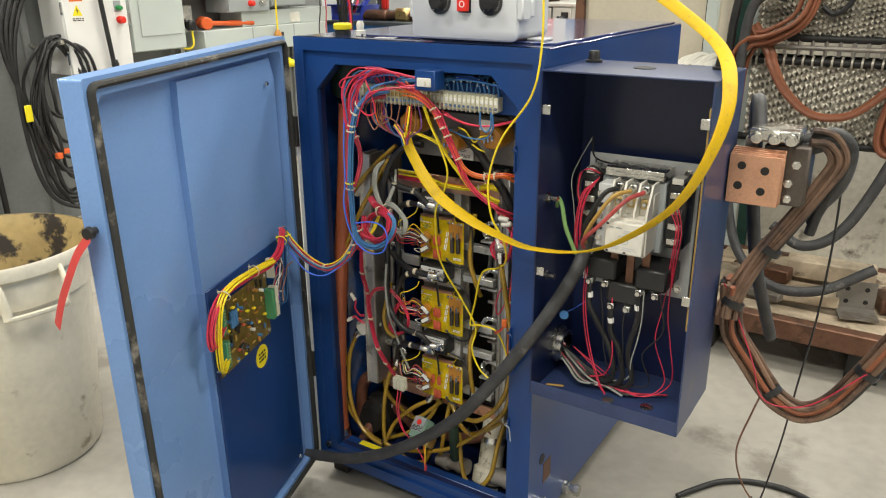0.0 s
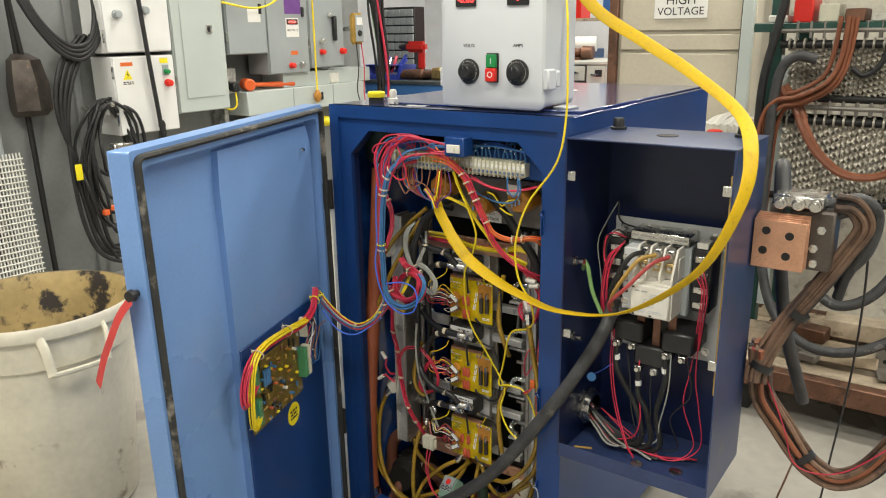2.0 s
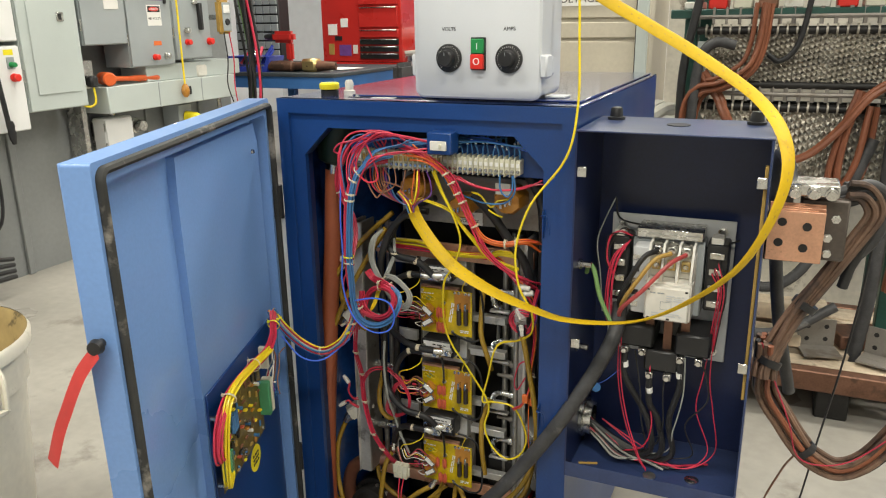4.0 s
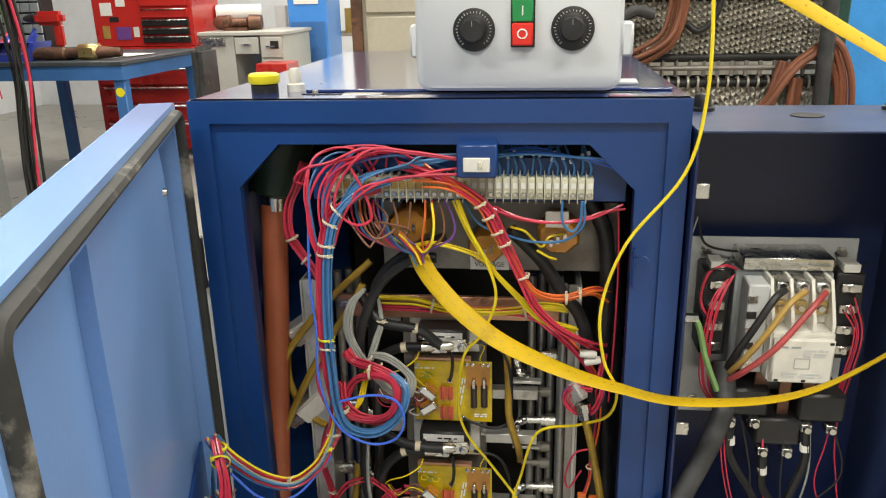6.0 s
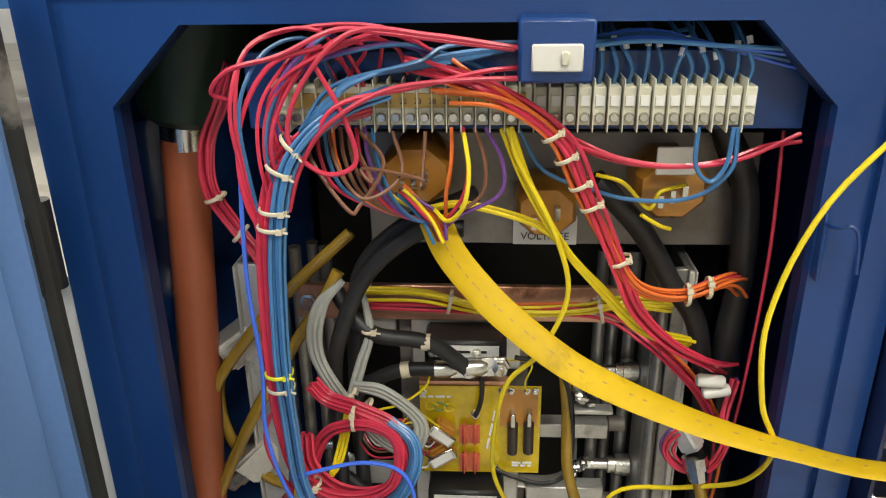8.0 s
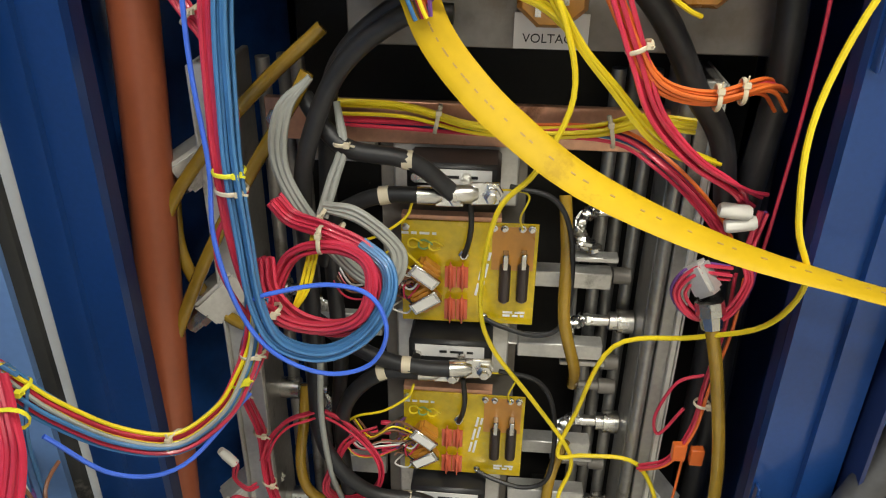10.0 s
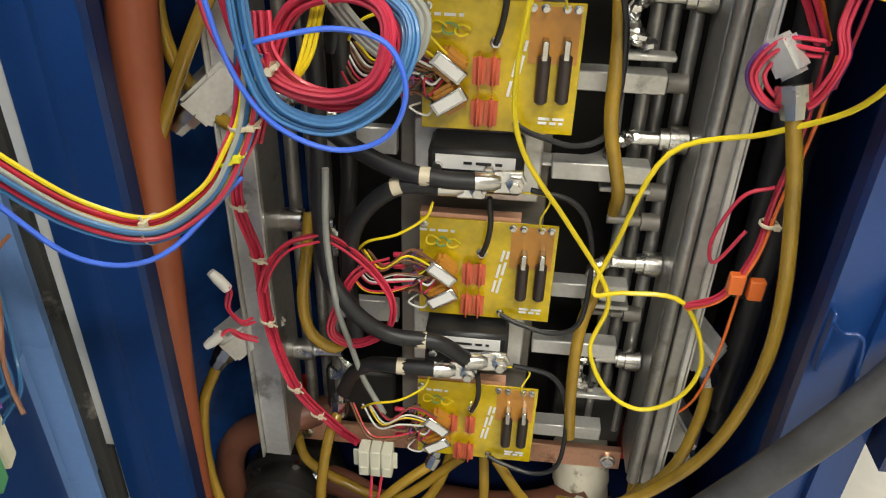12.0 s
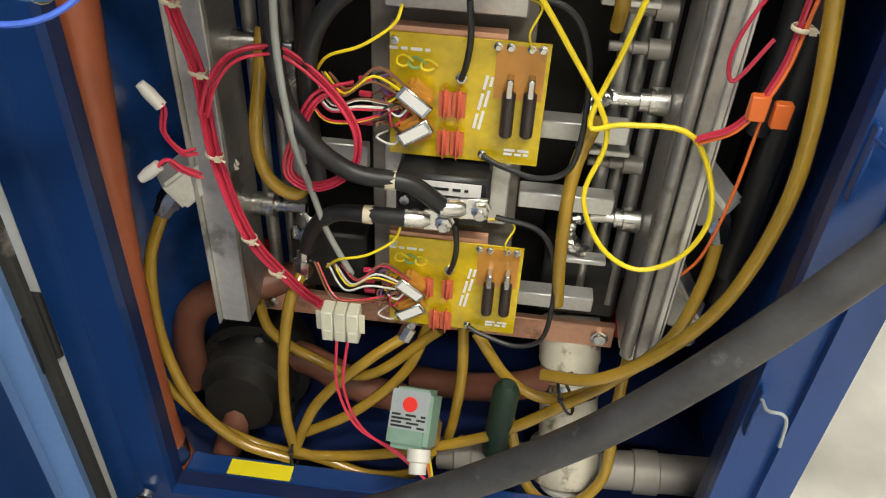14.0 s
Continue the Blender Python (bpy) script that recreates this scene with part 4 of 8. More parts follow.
run("power_lead", [(0.18, 0.11, 0.35), (0.193, 0.1, 0.384), (0.213, 0.092, 0.405), (0.242, 0.084, 0.413), (0.273, 0.082, 0.415)], 0.0072, M_CABLE, "short heavy black lead to the lowest module", "cable", HV)
run("power_lead", [(0.4, 0.05, 0.965), (0.44, 0.06, 0.92), (0.47, 0.07, 0.87), (0.5, 0.08, 0.82), (0.52, 0.1, 0.7), (0.53, 0.12, 0.5)], 0.009, M_CABLE, "heavy black cable falling behind the loom", "cable", HV)
run("power_lead", [(0.5, 0.09, 1.0), (0.525, 0.09, 0.95), (0.532, 0.09, 0.87), (0.53, 0.1, 0.76), (0.545, 0.12, 0.6), (0.55, 0.14, 0.35)], 0.011, M_CABLE, "heavy black cable hanging close to the cabinet wall", "cable", HV)
run("power_lead", [(0.51, 0.12, 0.99), (0.54, 0.13, 0.9), (0.55, 0.14, 0.75), (0.56, 0.15, 0.5), (0.56, 0.16, 0.3)], 0.011, M_CABLE, "heavy black cable hanging close to the cabinet wall", "cable", HV)
for p, t in (((0.246, 0.083, 0.774), (1, 0, 0.2)), ((0.262, 0.079, 0.612), (1, 0, 0)), ((0.24, 0.082, 0.6), (1, 0, 0.4)), ((0.262, 0.073, 0.455), (1, 0, 0)), ((0.242, 0.084, 0.413), (1, 0, 0)), ((0.266, 0.072, 0.809), (1, 0, 0))):
    p, t = Vector(p), Vector(t).normalized()
    bm = bmesh.new()
    cyl(bm, p - t * 0.004, p + t * 0.004, 0.0076, 14)
    solid("cable_marker", bm, M_TIE, "cream numbered marker sleeve on a black lead", "marker", "cable markers")

# ---------------- terminal strip ----------------
ts = thing("terminal_strip", "long ivory terminal strip on a blue rail", "terminal strip")
part("rail", box(0.14, 0.044, 1.005, 0.545, 0.048, 1.062, 0.001), M_NAVY, ts)
bm = box(-0.0042, 0.022, 1.013, 0.0042, 0.0438, 1.04, 0.0006)
bx(bm, -0.0051, 0.017, 1.009, -0.0043, 0.0438, 1.046)
tb = part("terminal_block", bm, M_IVORY, ts)
bm = bmesh.new()
lathe(bm, (0, 0.0219, 1.019), (0, 0.0185, 1.019), [(0, 0.0034), (0.6, 0.0034), (1, 0.0028)], 10)
ss = part("screw", bm, M_STEEL, tb)
bm = box(-0.003, 0.0205, 1.027, 0.003, 0.0218, 1.034)
sl = part("marker_tag", bm, M_LABEL, tb)
NT = 33
for i in range(NT):
    x = 0.172 + i * 0.0102
    if i == 0:
        tb.location.x = x
        continue
    o = same("terminal_block", tb, ts, pose(x, 0, 0))
    same("screw", ss, o, pose(0, 0, 0))
    if i > 17:
        same("marker_tag", sl, o, pose(0, 0, 0))
part("marker_strip", box(0.18, 0.0195, 1.026, 0.345, 0.0216, 1.036), M_TAN, ts, "tan paper marker strip")

MARKS = ["", "18", "19", "20", "21", "22", "23", "28", "29", "A+", "A-", "V+", "V-"]
for k, tx in enumerate(MARKS):
    if tx:
        lettering("marker_text", tx, 0.0055, facing(0.2084 + 0.0102 * k, 0.0193, 1.0305), M_BLACK, ts, 0.0001)

# ---------------- pulse transformers on the grey plate ----------------
for x, z, s in ((0.262, 0.962, 0.03), (0.366, 0.932, 0.026), (0.463, 0.951, 0.03)):
    tr = thing("current_transformer", "orange taped transformer block with solder tags", "transformer", "current transformers")
    bm = bmesh.new()
    loops = []
    for y, g in ((0.117, 1.0), (0.072, 1.0), (0.066, 0.85)):
        loops.append([(x + s * g * math.cos(radians(22.5 + 45 * k)), y, z + s * 0.9 * g * math.sin(radians(22.5 + 45 * k))) for k in range(8)])
    rings(bm, loops)
    part("body", bm, M_ORANGEX, tr)
    for k in range(3):
        part("tag", box(x - 0.012 + 0.009 * k, 0.058, z - 0.012 + 0.004 * k, x - 0.008 + 0.009 * k, 0.066, z - 0.002 + 0.004 * k), M_STEEL, tr)
tr = solid("mica_flag", box(0.445, 0.05, 0.968, 0.475, 0.052, 0.99, 0.001), M_CREAM, "cream paper flag taped to the transformer", "flag")
sg = thing("voltage_sign", "small white high voltage warning plate", "sign")
part("plate", box(0.341, 0.112, 0.886, 0.396, 0.1145, 0.912), M_LABEL, sg)
lettering("caption", "HIGH", 0.0085, facing(0.3685, 0.1118, 0.905), M_BLACK, sg, 0.0002)
lettering("caption", "VOLTAGE", 0.0095, facing(0.3685, 0.1118, 0.8935), M_BLACK, sg, 0.0002)

# ---------------- hoses and pipes ----------------
pipe = thing("riser_hose", "red-brown rubber riser hose with a steel clip", "hose")
part("hose", tube([(0.066, 0.094, 0.985), (0.058, 0.085, 0.82), (0.045, 0.07, 0.6), (0.034, 0.055, 0.35), (0.033, 0.05, 0.17), (0.04, 0.055, 0.085)], 0.0185, 16, 8), M_PIPE, pipe)
bm = bmesh.new()
cyl(bm, (0.0665, 0.0945, 0.977), (0.0675, 0.0955, 0.999), 0.0192, 20)
part("clip", bm, M_STEEL, pipe)
bm = bmesh.new()
lathe(bm, (0.066, 0.096, 0.997), (0.082, 0.1, 1.085), [(0, 0.022), (0.08, 0.034), (0.2, 0.036), (1, 0.05)], 24)
part("collar", bm, M_FUNNEL, pipe, "dark green rubber collar")
bm = bmesh.new()
lathe(bm, (0.034, 0.05, 0.13), (0.036, 0.051, 0.105), [(0, 0.0205), (1, 0.0205)], 20)
part("clip", bm, M_STEEL, pipe)

HG = "amber coolant hoses"
HL = "amber plastic coolant hose"
for lb, pts in (
    (" from a low cast fitting", [(0.064, 0.092, 0.39), (0.042, 0.088, 0.33), (0.04, 0.08, 0.245), (0.062, 0.07, 0.172), (0.107, 0.06, 0.13), (0.16, 0.06, 0.112)]),
    (" dropping from the bus bar fitting", [(0.174, 0.112, 0.322), (0.166, 0.09, 0.3), (0.157, 0.08, 0.234), (0.155, 0.075, 0.16), (0.163, 0.068, 0.115)]),
    (" sweeping across the cabinet foot", [(0.022, 0.08, 0.215), (0.04, 0.075, 0.178), (0.09, 0.07, 0.132), (0.157, 0.07, 0.108), (0.23, 0.075, 0.112), (0.301, 0.08, 0.132), (0.367, 0.08, 0.168), (0.426, 0.08, 0.221), (0.469, 0.08, 0.267), (0.504, 0.085, 0.315), (0.517, 0.09, 0.375), (0.52, 0.1, 0.415)]),
    (" looping over the front sill", [(0.162, 0.068, 0.115), (0.195, 0.072, 0.1), (0.24, 0.07, 0.088), (0.283, 0.07, 0.1), (0.304, 0.07, 0.14)]),
    (" rising to the lowest board", [(0.163, 0.072, 0.118), (0.186, 0.085, 0.175), (0.233, 0.1, 0.226), (0.268, 0.118, 0.248)]),
    (" hanging below the lowest board", [(0.322, 0.14, 0.262), (0.326, 0.11, 0.215), (0.322, 0.1, 0.16), (0.315, 0.1, 0.11)]),
    (" falling in one long curve", [(0.505, 0.045, 0.695), (0.518, 0.04, 0.64), (0.534, 0.04, 0.55), (0.538, 0.045, 0.473), (0.523, 0.05, 0.388), (0.49, 0.055, 0.325), (0.445, 0.06, 0.28), (0.399, 0.075, 0.262)]),
    (" behind the solenoid valve", [(0.336, 0.12, 0.262), (0.371, 0.1, 0.225), (0.41, 0.09, 0.215), (0.45, 0.085, 0.24), (0.49, 0.1, 0.27), (0.528, 0.125, 0.28)]),
    (" bent round the rail studs", [(0.155, 0.125, 0.545), (0.154, 0.11, 0.51), (0.15, 0.1, 0.467), (0.155, 0.1, 0.43), (0.176, 0.1, 0.414), (0.19, 0.115, 0.42)]),
    (" between the upper boards and the rail", [(0.392, 0.13, 0.76), (0.396, 0.11, 0.714), (0.398, 0.1, 0.656), (0.412, 0.105, 0.6), (0.414, 0.12, 0.57)]),
    (" between the lower boards and the rail", [(0.413, 0.12, 0.5), (0.4, 0.105, 0.46), (0.399, 0.1, 0.395), (0.405, 0.105, 0.322)]),
    (" looped beside a cast fitting", [(0.066, 0.1, 0.762), (0.045, 0.1, 0.73), (0.042, 0.095, 0.672), (0.05, 0.092, 0.642), (0.064, 0.092, 0.634)]),
    (" crossing in front of the riser hose", [(0.19, 0.085, 0.87), (0.178, 0.08, 0.848), (0.138, 0.078, 0.786), (0.093, 0.074, 0.707), (0.05, 0.07, 0.61), (0.035, 0.068, 0.545)]),
    (" crossing in front of the riser hose", [(0.2, 0.1, 0.9), (0.15, 0.09, 0.855), (0.107, 0.084, 0.808), (0.064, 0.078, 0.745), (0.04, 0.07, 0.66), (0.036, 0.068, 0.56), (0.038, 0.07, 0.42), (0.034, 0.08, 0.3)]),
    (" behind the crossed hoses", [(0.064, 0.102, 0.76), (0.062, 0.1, 0.71), (0.075, 0.096, 0.672), (0.1, 0.096, 0.64), (0.125, 0.1, 0.625)]),
    (" low behind the hose knot", [(0.12, 0.13, 0.26), (0.13, 0.13, 0.22), (0.17, 0.13, 0.19), (0.23, 0.12, 0.185), (0.3, 0.13, 0.25)]),
    (" low behind the hose knot", [(0.163, 0.085, 0.12), (0.22, 0.1, 0.15), (0.27, 0.12, 0.2), (0.29, 0.14, 0.255)]),
    (" curled round the filter", [(0.37, 0.1, 0.2), (0.4, 0.07, 0.11), (0.44, 0.06, 0.09), (0.475, 0.07, 0.13), (0.478, 0.1, 0.2), (0.482, 0.125, 0.25)]),
):
    run("coolant_hose", pts, 0.0056, M_HOSE, HL + lb, "hose", HG, 7, 10)
tie_at = thing("hose_tie", "black cable tie gathering the amber hoses", "cable tie")
tie(tie_at, (0.163, 0.07, 0.114), (1, 0, 0.1), 0.016, M_BLACK)
tie_at = thing("hose_tie", "black cable tie round two amber hoses", "cable tie")
tie(tie_at, (0.424, 0.076, 0.236), (1, 0, 0.6), 0.017, M_BLACK)

# angled hose fittings on the rails
for p, q, e in (((0.105, 0.12, 0.43), (0.078, 0.1, 0.412), (0.064, 0.092, 0.39)), ((0.1, 0.112, 0.795), (0.08, 0.1, 0.782), (0.066, 0.098, 0.762)),
                ((0.495, 0.12, 0.455), (0.512, 0.108, 0.44), (0.52, 0.1, 0.415)), ((0.5, 0.14, 0.34), (0.52, 0.132, 0.31), (0.53, 0.128, 0.278)),
                ((0.49, 0.06, 0.735), (0.5, 0.052, 0.72), (0.505, 0.045, 0.695)), ((0.102, 0.108, 0.668), (0.084, 0.1, 0.652), (0.066, 0.092, 0.634))):
    ft = thing("hose_fitting", "cast aluminium block with a hose nut", "fitting", "hose fittings")
    p, q, e = Vector(p), Vector(q), Vector(e)
    d = (q - p).normalized()
    m = Matrix.Translation((p + q) / 2) @ d.to_track_quat("X", "Z").to_matrix().to_4x4()
    L2 = (q - p).length / 2 + 0.008
    g = 0.6 if p.z > 0.73 and p.x > 0.4 else 1.0
    part("block", box(-L2 * g - 0.004, -0.014 * g, -0.016 * g, L2 * g + 0.002, 0.014 * g, 0.016 * g, 0.003, m=m, seg=2), M_ALU, ft)
    d2 = (e - q).normalized()
    bm = bmesh.new()
    lathe(bm, q + d2 * 0.008, e + d2 * 0.004, [(0, 0.0112), (0.5, 0.0112), (0.52, 0.0092), (1, 0.008)], 8)
    part("nut", bm, M_STEEL, ft)
bm = bmesh.new()
lathe(bm, (0.174, 0.118, 0.34), (0.174, 0.112, 0.315), [(0, 0.006), (0.3, 0.006), (0.32, 0.009), (0.8, 0.009), (1, 0.007)], 8)
solid("hose_barb", bm, M_STEEL, "plated hose barb above the bus bar", "fitting", "hose fittings")
bm = bmesh.new()
lathe(bm, (0.275, 0.128, 0.262), (0.266, 0.116, 0.245), [(0, 0.005), (0.4, 0.005), (0.42, 0.008), (1, 0.007)], 8)
solid("hose_barb", bm, M_STEEL, "plated hose barb under the lowest board", "fitting", "hose fittings")

# plumbing at the foot
pm = thing("pump_motor", "black pump body with a terracotta hose and steel clip", "pump")
bm = bmesh.new()
lathe(bm, (0.1, 0.2, 0.14), (0.1, 0.09, 0.15), [(0, 0.05), (0.1, 0.056), (0.3, 0.056), (0.32, 0.06), (0.5, 0.06), (0.52, 0.05), (0.8, 0.048), (0.82, 0.04), (1, 0.036)], 24)
part("body", bm, M_DARK, pm)
for k in range(6):
    a = math.pi * k / 3 + 0.3
    bm = bmesh.new()
    cyl(bm, (0.1 + 0.052 * math.cos(a), 0.146, 0.145 + 0.052 * math.sin(a)), (0.1 + 0.052 * math.cos(a), 0.138, 0.146 + 0.052 * math.sin(a)), 0.005, 6)
    part("bolt", bm, M_STEEL, pm)
part("volute", box(0.06, 0.13, 0.067, 0.14, 0.2, 0.1, 0.006), M_DARK, pm)
part("hose", tube([(0.11, 0.15, 0.17), (0.16, 0.15, 0.165), (0.21, 0.14, 0.145), (0.26, 0.15, 0.12)], 0.0165, 14), M_PIPE2, pm)
bm = bmesh.new()
cyl(bm, (0.125, 0.15, 0.17), (0.138, 0.15, 0.169), 0.0178, 18)
part("clip", bm, M_STEEL, pm)
run("terracotta_hose", [(0.03, 0.14, 0.12), (0.035, 0.14, 0.2), (0.06, 0.14, 0.245), (0.11, 0.15, 0.262), (0.16, 0.18, 0.262)], 0.0165, M_PIPE2, "faded terracotta hose bending behind the rail", "hose")
run("terracotta_hose", [(0.08, 0.07, 0.07), (0.088, 0.08, 0.1), (0.095, 0.1, 0.13), (0.1, 0.13, 0.16)], 0.0155, M_PIPE2, "faded terracotta hose rising from the floor pan", "hose")
run("terracotta_hose", [(0.27, 0.19, 0.11), (0.33, 0.17, 0.13), (0.39, 0.15, 0.165), (0.44, 0.15, 0.2)], 0.0155, M_PIPE2, "faded terracotta hose behind the solenoid valve", "hose")
sv = thing("solenoid_valve", "grey-green solenoid valve with a red dot", "valve")
SVM = pose(0.286, 0.055, 0.205, -46, -6, -8)
part("coil_case", box(-0.02, -0.016, -0.028, 0.02, 0.026, 0.028, 0.005, m=SVM, seg=2), M_VALVE, sv)
part("name_plate", box(-0.018, -0.0168, -0.01, 0.018, -0.0162, 0.026, m=SVM), M_GREYBOX, sv)
bm = bmesh.new()
cyl(bm, SVM @ Vector((0, -0.0168, 0.013)), SVM @ Vector((0, -0.0178, 0.013)), 0.007, 18)
part("dot", bm, M_REDPLASTIC, sv, "red round sticker")
bars(sv, "print", SVM @ pose(0, -0.017, -0.002, 90, 0, 0), 2, 4, 0.032, 0.014, M_DARK, 31)
bm = bmesh.new()
lathe(bm, SVM @ Vector((0.012, -0.008, -0.026)), SVM @ Vector((0.014, -0.01, -0.048)), [(0, 0.011), (0.5, 0.011), (0.55, 0.008), (1, 0.008)], 14)
part("conduit_hub", bm, M_CREAM, sv)
bm = box(-0.016, 0.0265, -0.03, 0.016, 0.06, 0.0, 0.004, m=SVM)
part("valve_body", bm, M_BRASS, sv)
bm = bmesh.new()
lathe(bm, (0.43, 0.185, 0.235), (0.448, 0.11, 0.075), [(0, 0.03), (0.25, 0.032), (0.28, 0.03), (0.75, 0.031), (0.78, 0.04), (0.98, 0.041), (1, 0.036)], 28)
fl = thing("water_filter", "cream plastic water filter housing with a hose clip", "filter")
part("housing", bm, M_FILTER, fl)
bm = bmesh.new()
cyl(bm, (0.4365, 0.158, 0.178), (0.438, 0.1515, 0.164), 0.0335, 28)
part("clip", bm, M_STEEL, fl)
bm = bmesh.new()
lathe(bm, (0.449, 0.1, 0.0745), (0.449, 0.098, 0.0705), [(0, 0.03), (1, 0.03)], 24)
part("end_cap", bm, M_CREAM, fl)
bm = bmesh.new()
lathe(bm, (0.366, 0.09, 0.13), (0.37, 0.07, 0.25), [(0, 0.013), (0.9, 0.0125), (0.96, 0.01), (1, 0.005)], 18)
solid("thermostat_well", bm, M_FUNNEL, "grey-green capped sensor tube standing on the pipework", "sensor")
bm = bmesh.new()
lathe(bm, (0.31, 0.1, 0.1), (0.4, 0.09, 0.115), [(0, 0.017), (0.2, 0.017), (0.22, 0.021), (0.4, 0.021), (0.42, 0.016), (0.7, 0.016), (0.72, 0.02), (1, 0.02)], 14)
solid("pipe_tee", bm, M_GREYSTEEL, "dull metal pipe tee at the cabinet foot", "pipe")
bm = bmesh.new()
lathe(bm, (0.475, 0.09, 0.12), (0.6, 0.09, 0.128), [(0, 0.02), (0.25, 0.02), (0.26, 0.0225), (0.45, 0.0225), (0.46, 0.02), (1, 0.02)], 18)
solid("drain_pipe", bm, M_GREYSTEEL, "grey plastic drain pipe to the side wall", "pipe")
solid("floor_sticker", box(0.1, 0.036, 0.1075, 0.165, 0.054, 0.1082), M_SIGNY, "yellow printed sticker on the cabinet sill", "sticker")
solid("sill_channel", box(0.056, 0.034, 0.068, 0.55, 0.06, 0.107, 0.003), M_NAVY, "blue folded sill channel inside the opening", "sill")

# ---------------- wire looms ----------------
R, B, Y, O, G, P, BR, WH = M_RED, M_BLUEW, M_YELLOW, M_ORANGE, M_GREYW, M_PURPLE, M_BROWNW, M_WHITEW
loom = thing("wire_loom", "tied loom of red and steel-blue wires hanging from the strip", "wire loom", "wire looms")
bundle(loom, [(0.25, 0.012, 1.04), (0.222, -0.004, 1.032), (0.195, -0.012, 1.012), (0.179, -0.016, 0.985), (0.171, -0.022, 0.936), (0.168, -0.026, 0.867), (0.169, -0.03, 0.832),
              (0.17, -0.028, 0.79), (0.174, -0.03, 0.74), (0.187, -0.03, 0.708), (0.217, -0.024, 0.696), (0.245, -0.014, 0.708), (0.261, -0.006, 0.735), (0.259, 0.004, 0.755), (0.24, 0.012, 0.768)],
       [B] * 9, 0.0016, 0.005, seed=2, steps=6)
bundle(loom, [(0.235, 0.02, 1.025), (0.205, 0.002, 1.018), (0.18, -0.004, 1.0), (0.168, -0.01, 0.98), (0.16, -0.016, 0.936), (0.157, -0.02, 0.867), (0.158, -0.024, 0.832),
              (0.159, -0.022, 0.79), (0.166, -0.018, 0.74), (0.186, -0.016, 0.716), (0.217, -0.012, 0.709), (0.242, -0.01, 0.72), (0.25, -0.004, 0.745), (0.243, 0.004, 0.76), (0.22, 0.012, 0.764), (0.192, 0.016, 0.756), (0.176, 0.018, 0.735),
              (0.165, 0.012, 0.7), (0.158, 0.0, 0.67)],
       [R] * 9, 0.0016, 0.005, seed=3, steps=6)
for p, t, r, m in (((0.185, -0.008, 1.006), (0.7, 0, 0.7), 0.0105, None), ((0.176, -0.013, 0.99), (0.5, 0, 1), 0.0102, None), ((0.17, -0.017, 0.962), (0.1, 0, 1), 0.0102, None), ((0.168, -0.019, 0.95), (0.1, 0, 1), 0.0102, None),
                   ((0.164, -0.026, 0.836), (0, 0, 1), 0.0104, M_TIEY), ((0.164, -0.025, 0.823), (0, 0, 1), 0.0104, None), ((0.177, -0.019, 0.725), (-0.5, 0, 1), 0.0102, None), ((0.21, 0.014, 0.768), (1, 0, 0), 0.0102, None)):
    tie(loom, p, t, r, m)
wire(loom, [(0.15, -0.012, 1.02), (0.146, -0.016, 0.95), (0.146, -0.02, 0.9), (0.152, -0.028, 0.84), (0.152, -0.036, 0.79), (0.163, -0.036, 0.735), (0.184, -0.034, 0.7), (0.219, -0.032, 0.684), (0.251, -0.03, 0.693), (0.263, -0.028, 0.721),
            (0.252, -0.026, 0.748), (0.222, -0.026, 0.755), (0.184, -0.03, 0.748), (0.17, -0.03, 0.742)], 0.0017, M_BRIGHTBLUE, "blue_loop")
wire(loom, [(0.172, -0.02, 0.82), (0.15, -0.022, 0.79), (0.146, -0.02, 0.76), (0.16, -0.02, 0.725), (0.18, -0.018, 0.705)], 0.0018, M_RED)
for k in range(3):
    wire(loom, [(0.2 + 0.003 * k, 0.03, 0.765), (0.196 + 0.003 * k, 0.024, 0.745), (0.19 + 0.003 * k, 0.016, 0.722), (0.184, 0.01, 0.705)], 0.0015, Y)
# second red coil
loom = thing("wire_loom", "coil of spare red wires tied beside the loom", "wire loom", "wire looms")
bundle(loom, [(0.172, 0.03, 0.79), (0.185, 0.03, 0.775), (0.215, 0.02, 0.771), (0.245, 0.012, 0.76), (0.256, 0.006, 0.735), (0.246, 0.002, 0.712), (0.22, 0.002, 0.7), (0.19, 0.004, 0.705), (0.17, 0.008, 0.725), (0.166, 0.016, 0.75)], [R] * 10, 0.0015, 0.0065, seed=5, steps=6)

loom = thing("wire_loom", "mixed wire loom draped from the cabinet to the door", "wire loom", "wire looms")
bundle(loom, [(0.17, -0.016, 0.735), (0.165, -0.02, 0.70), (0.158, -0.028, 0.678), (0.143, -0.042, 0.652), (0.113, -0.062, 0.637), (0.079, -0.08, 0.655), (0.05, -0.096, 0.69), (0.036, -0.106, 0.718), (0.032, -0.112, 0.732), (0.036, -0.108, 0.724)],
       [R, R, B, R, Y, Y, B, G, R, R, B, R, B, Y, G, R, B, R, G], 0.0016, 0.0082, seed=7, steps=6)
for p, t, m in (((0.163, -0.022, 0.692), (-0.2, 0, 1), None), ((0.156, -0.03, 0.673), (-0.5, 0, 0.9), M_TIEY), ((0.113, -0.062, 0.637), (1, -0.4, 0), None), ((0.038, -0.105, 0.714), (-0.4, 0, 1), M_TIEY)):
    tie(loom, p, t, 0.0096, m)
wire(loom, [(0.16, -0.03, 0.66), (0.12, -0.072, 0.625), (0.08, -0.092, 0.632), (0.05, -0.11, 0.68)], 0.0017, M_BRIGHTBLUE)

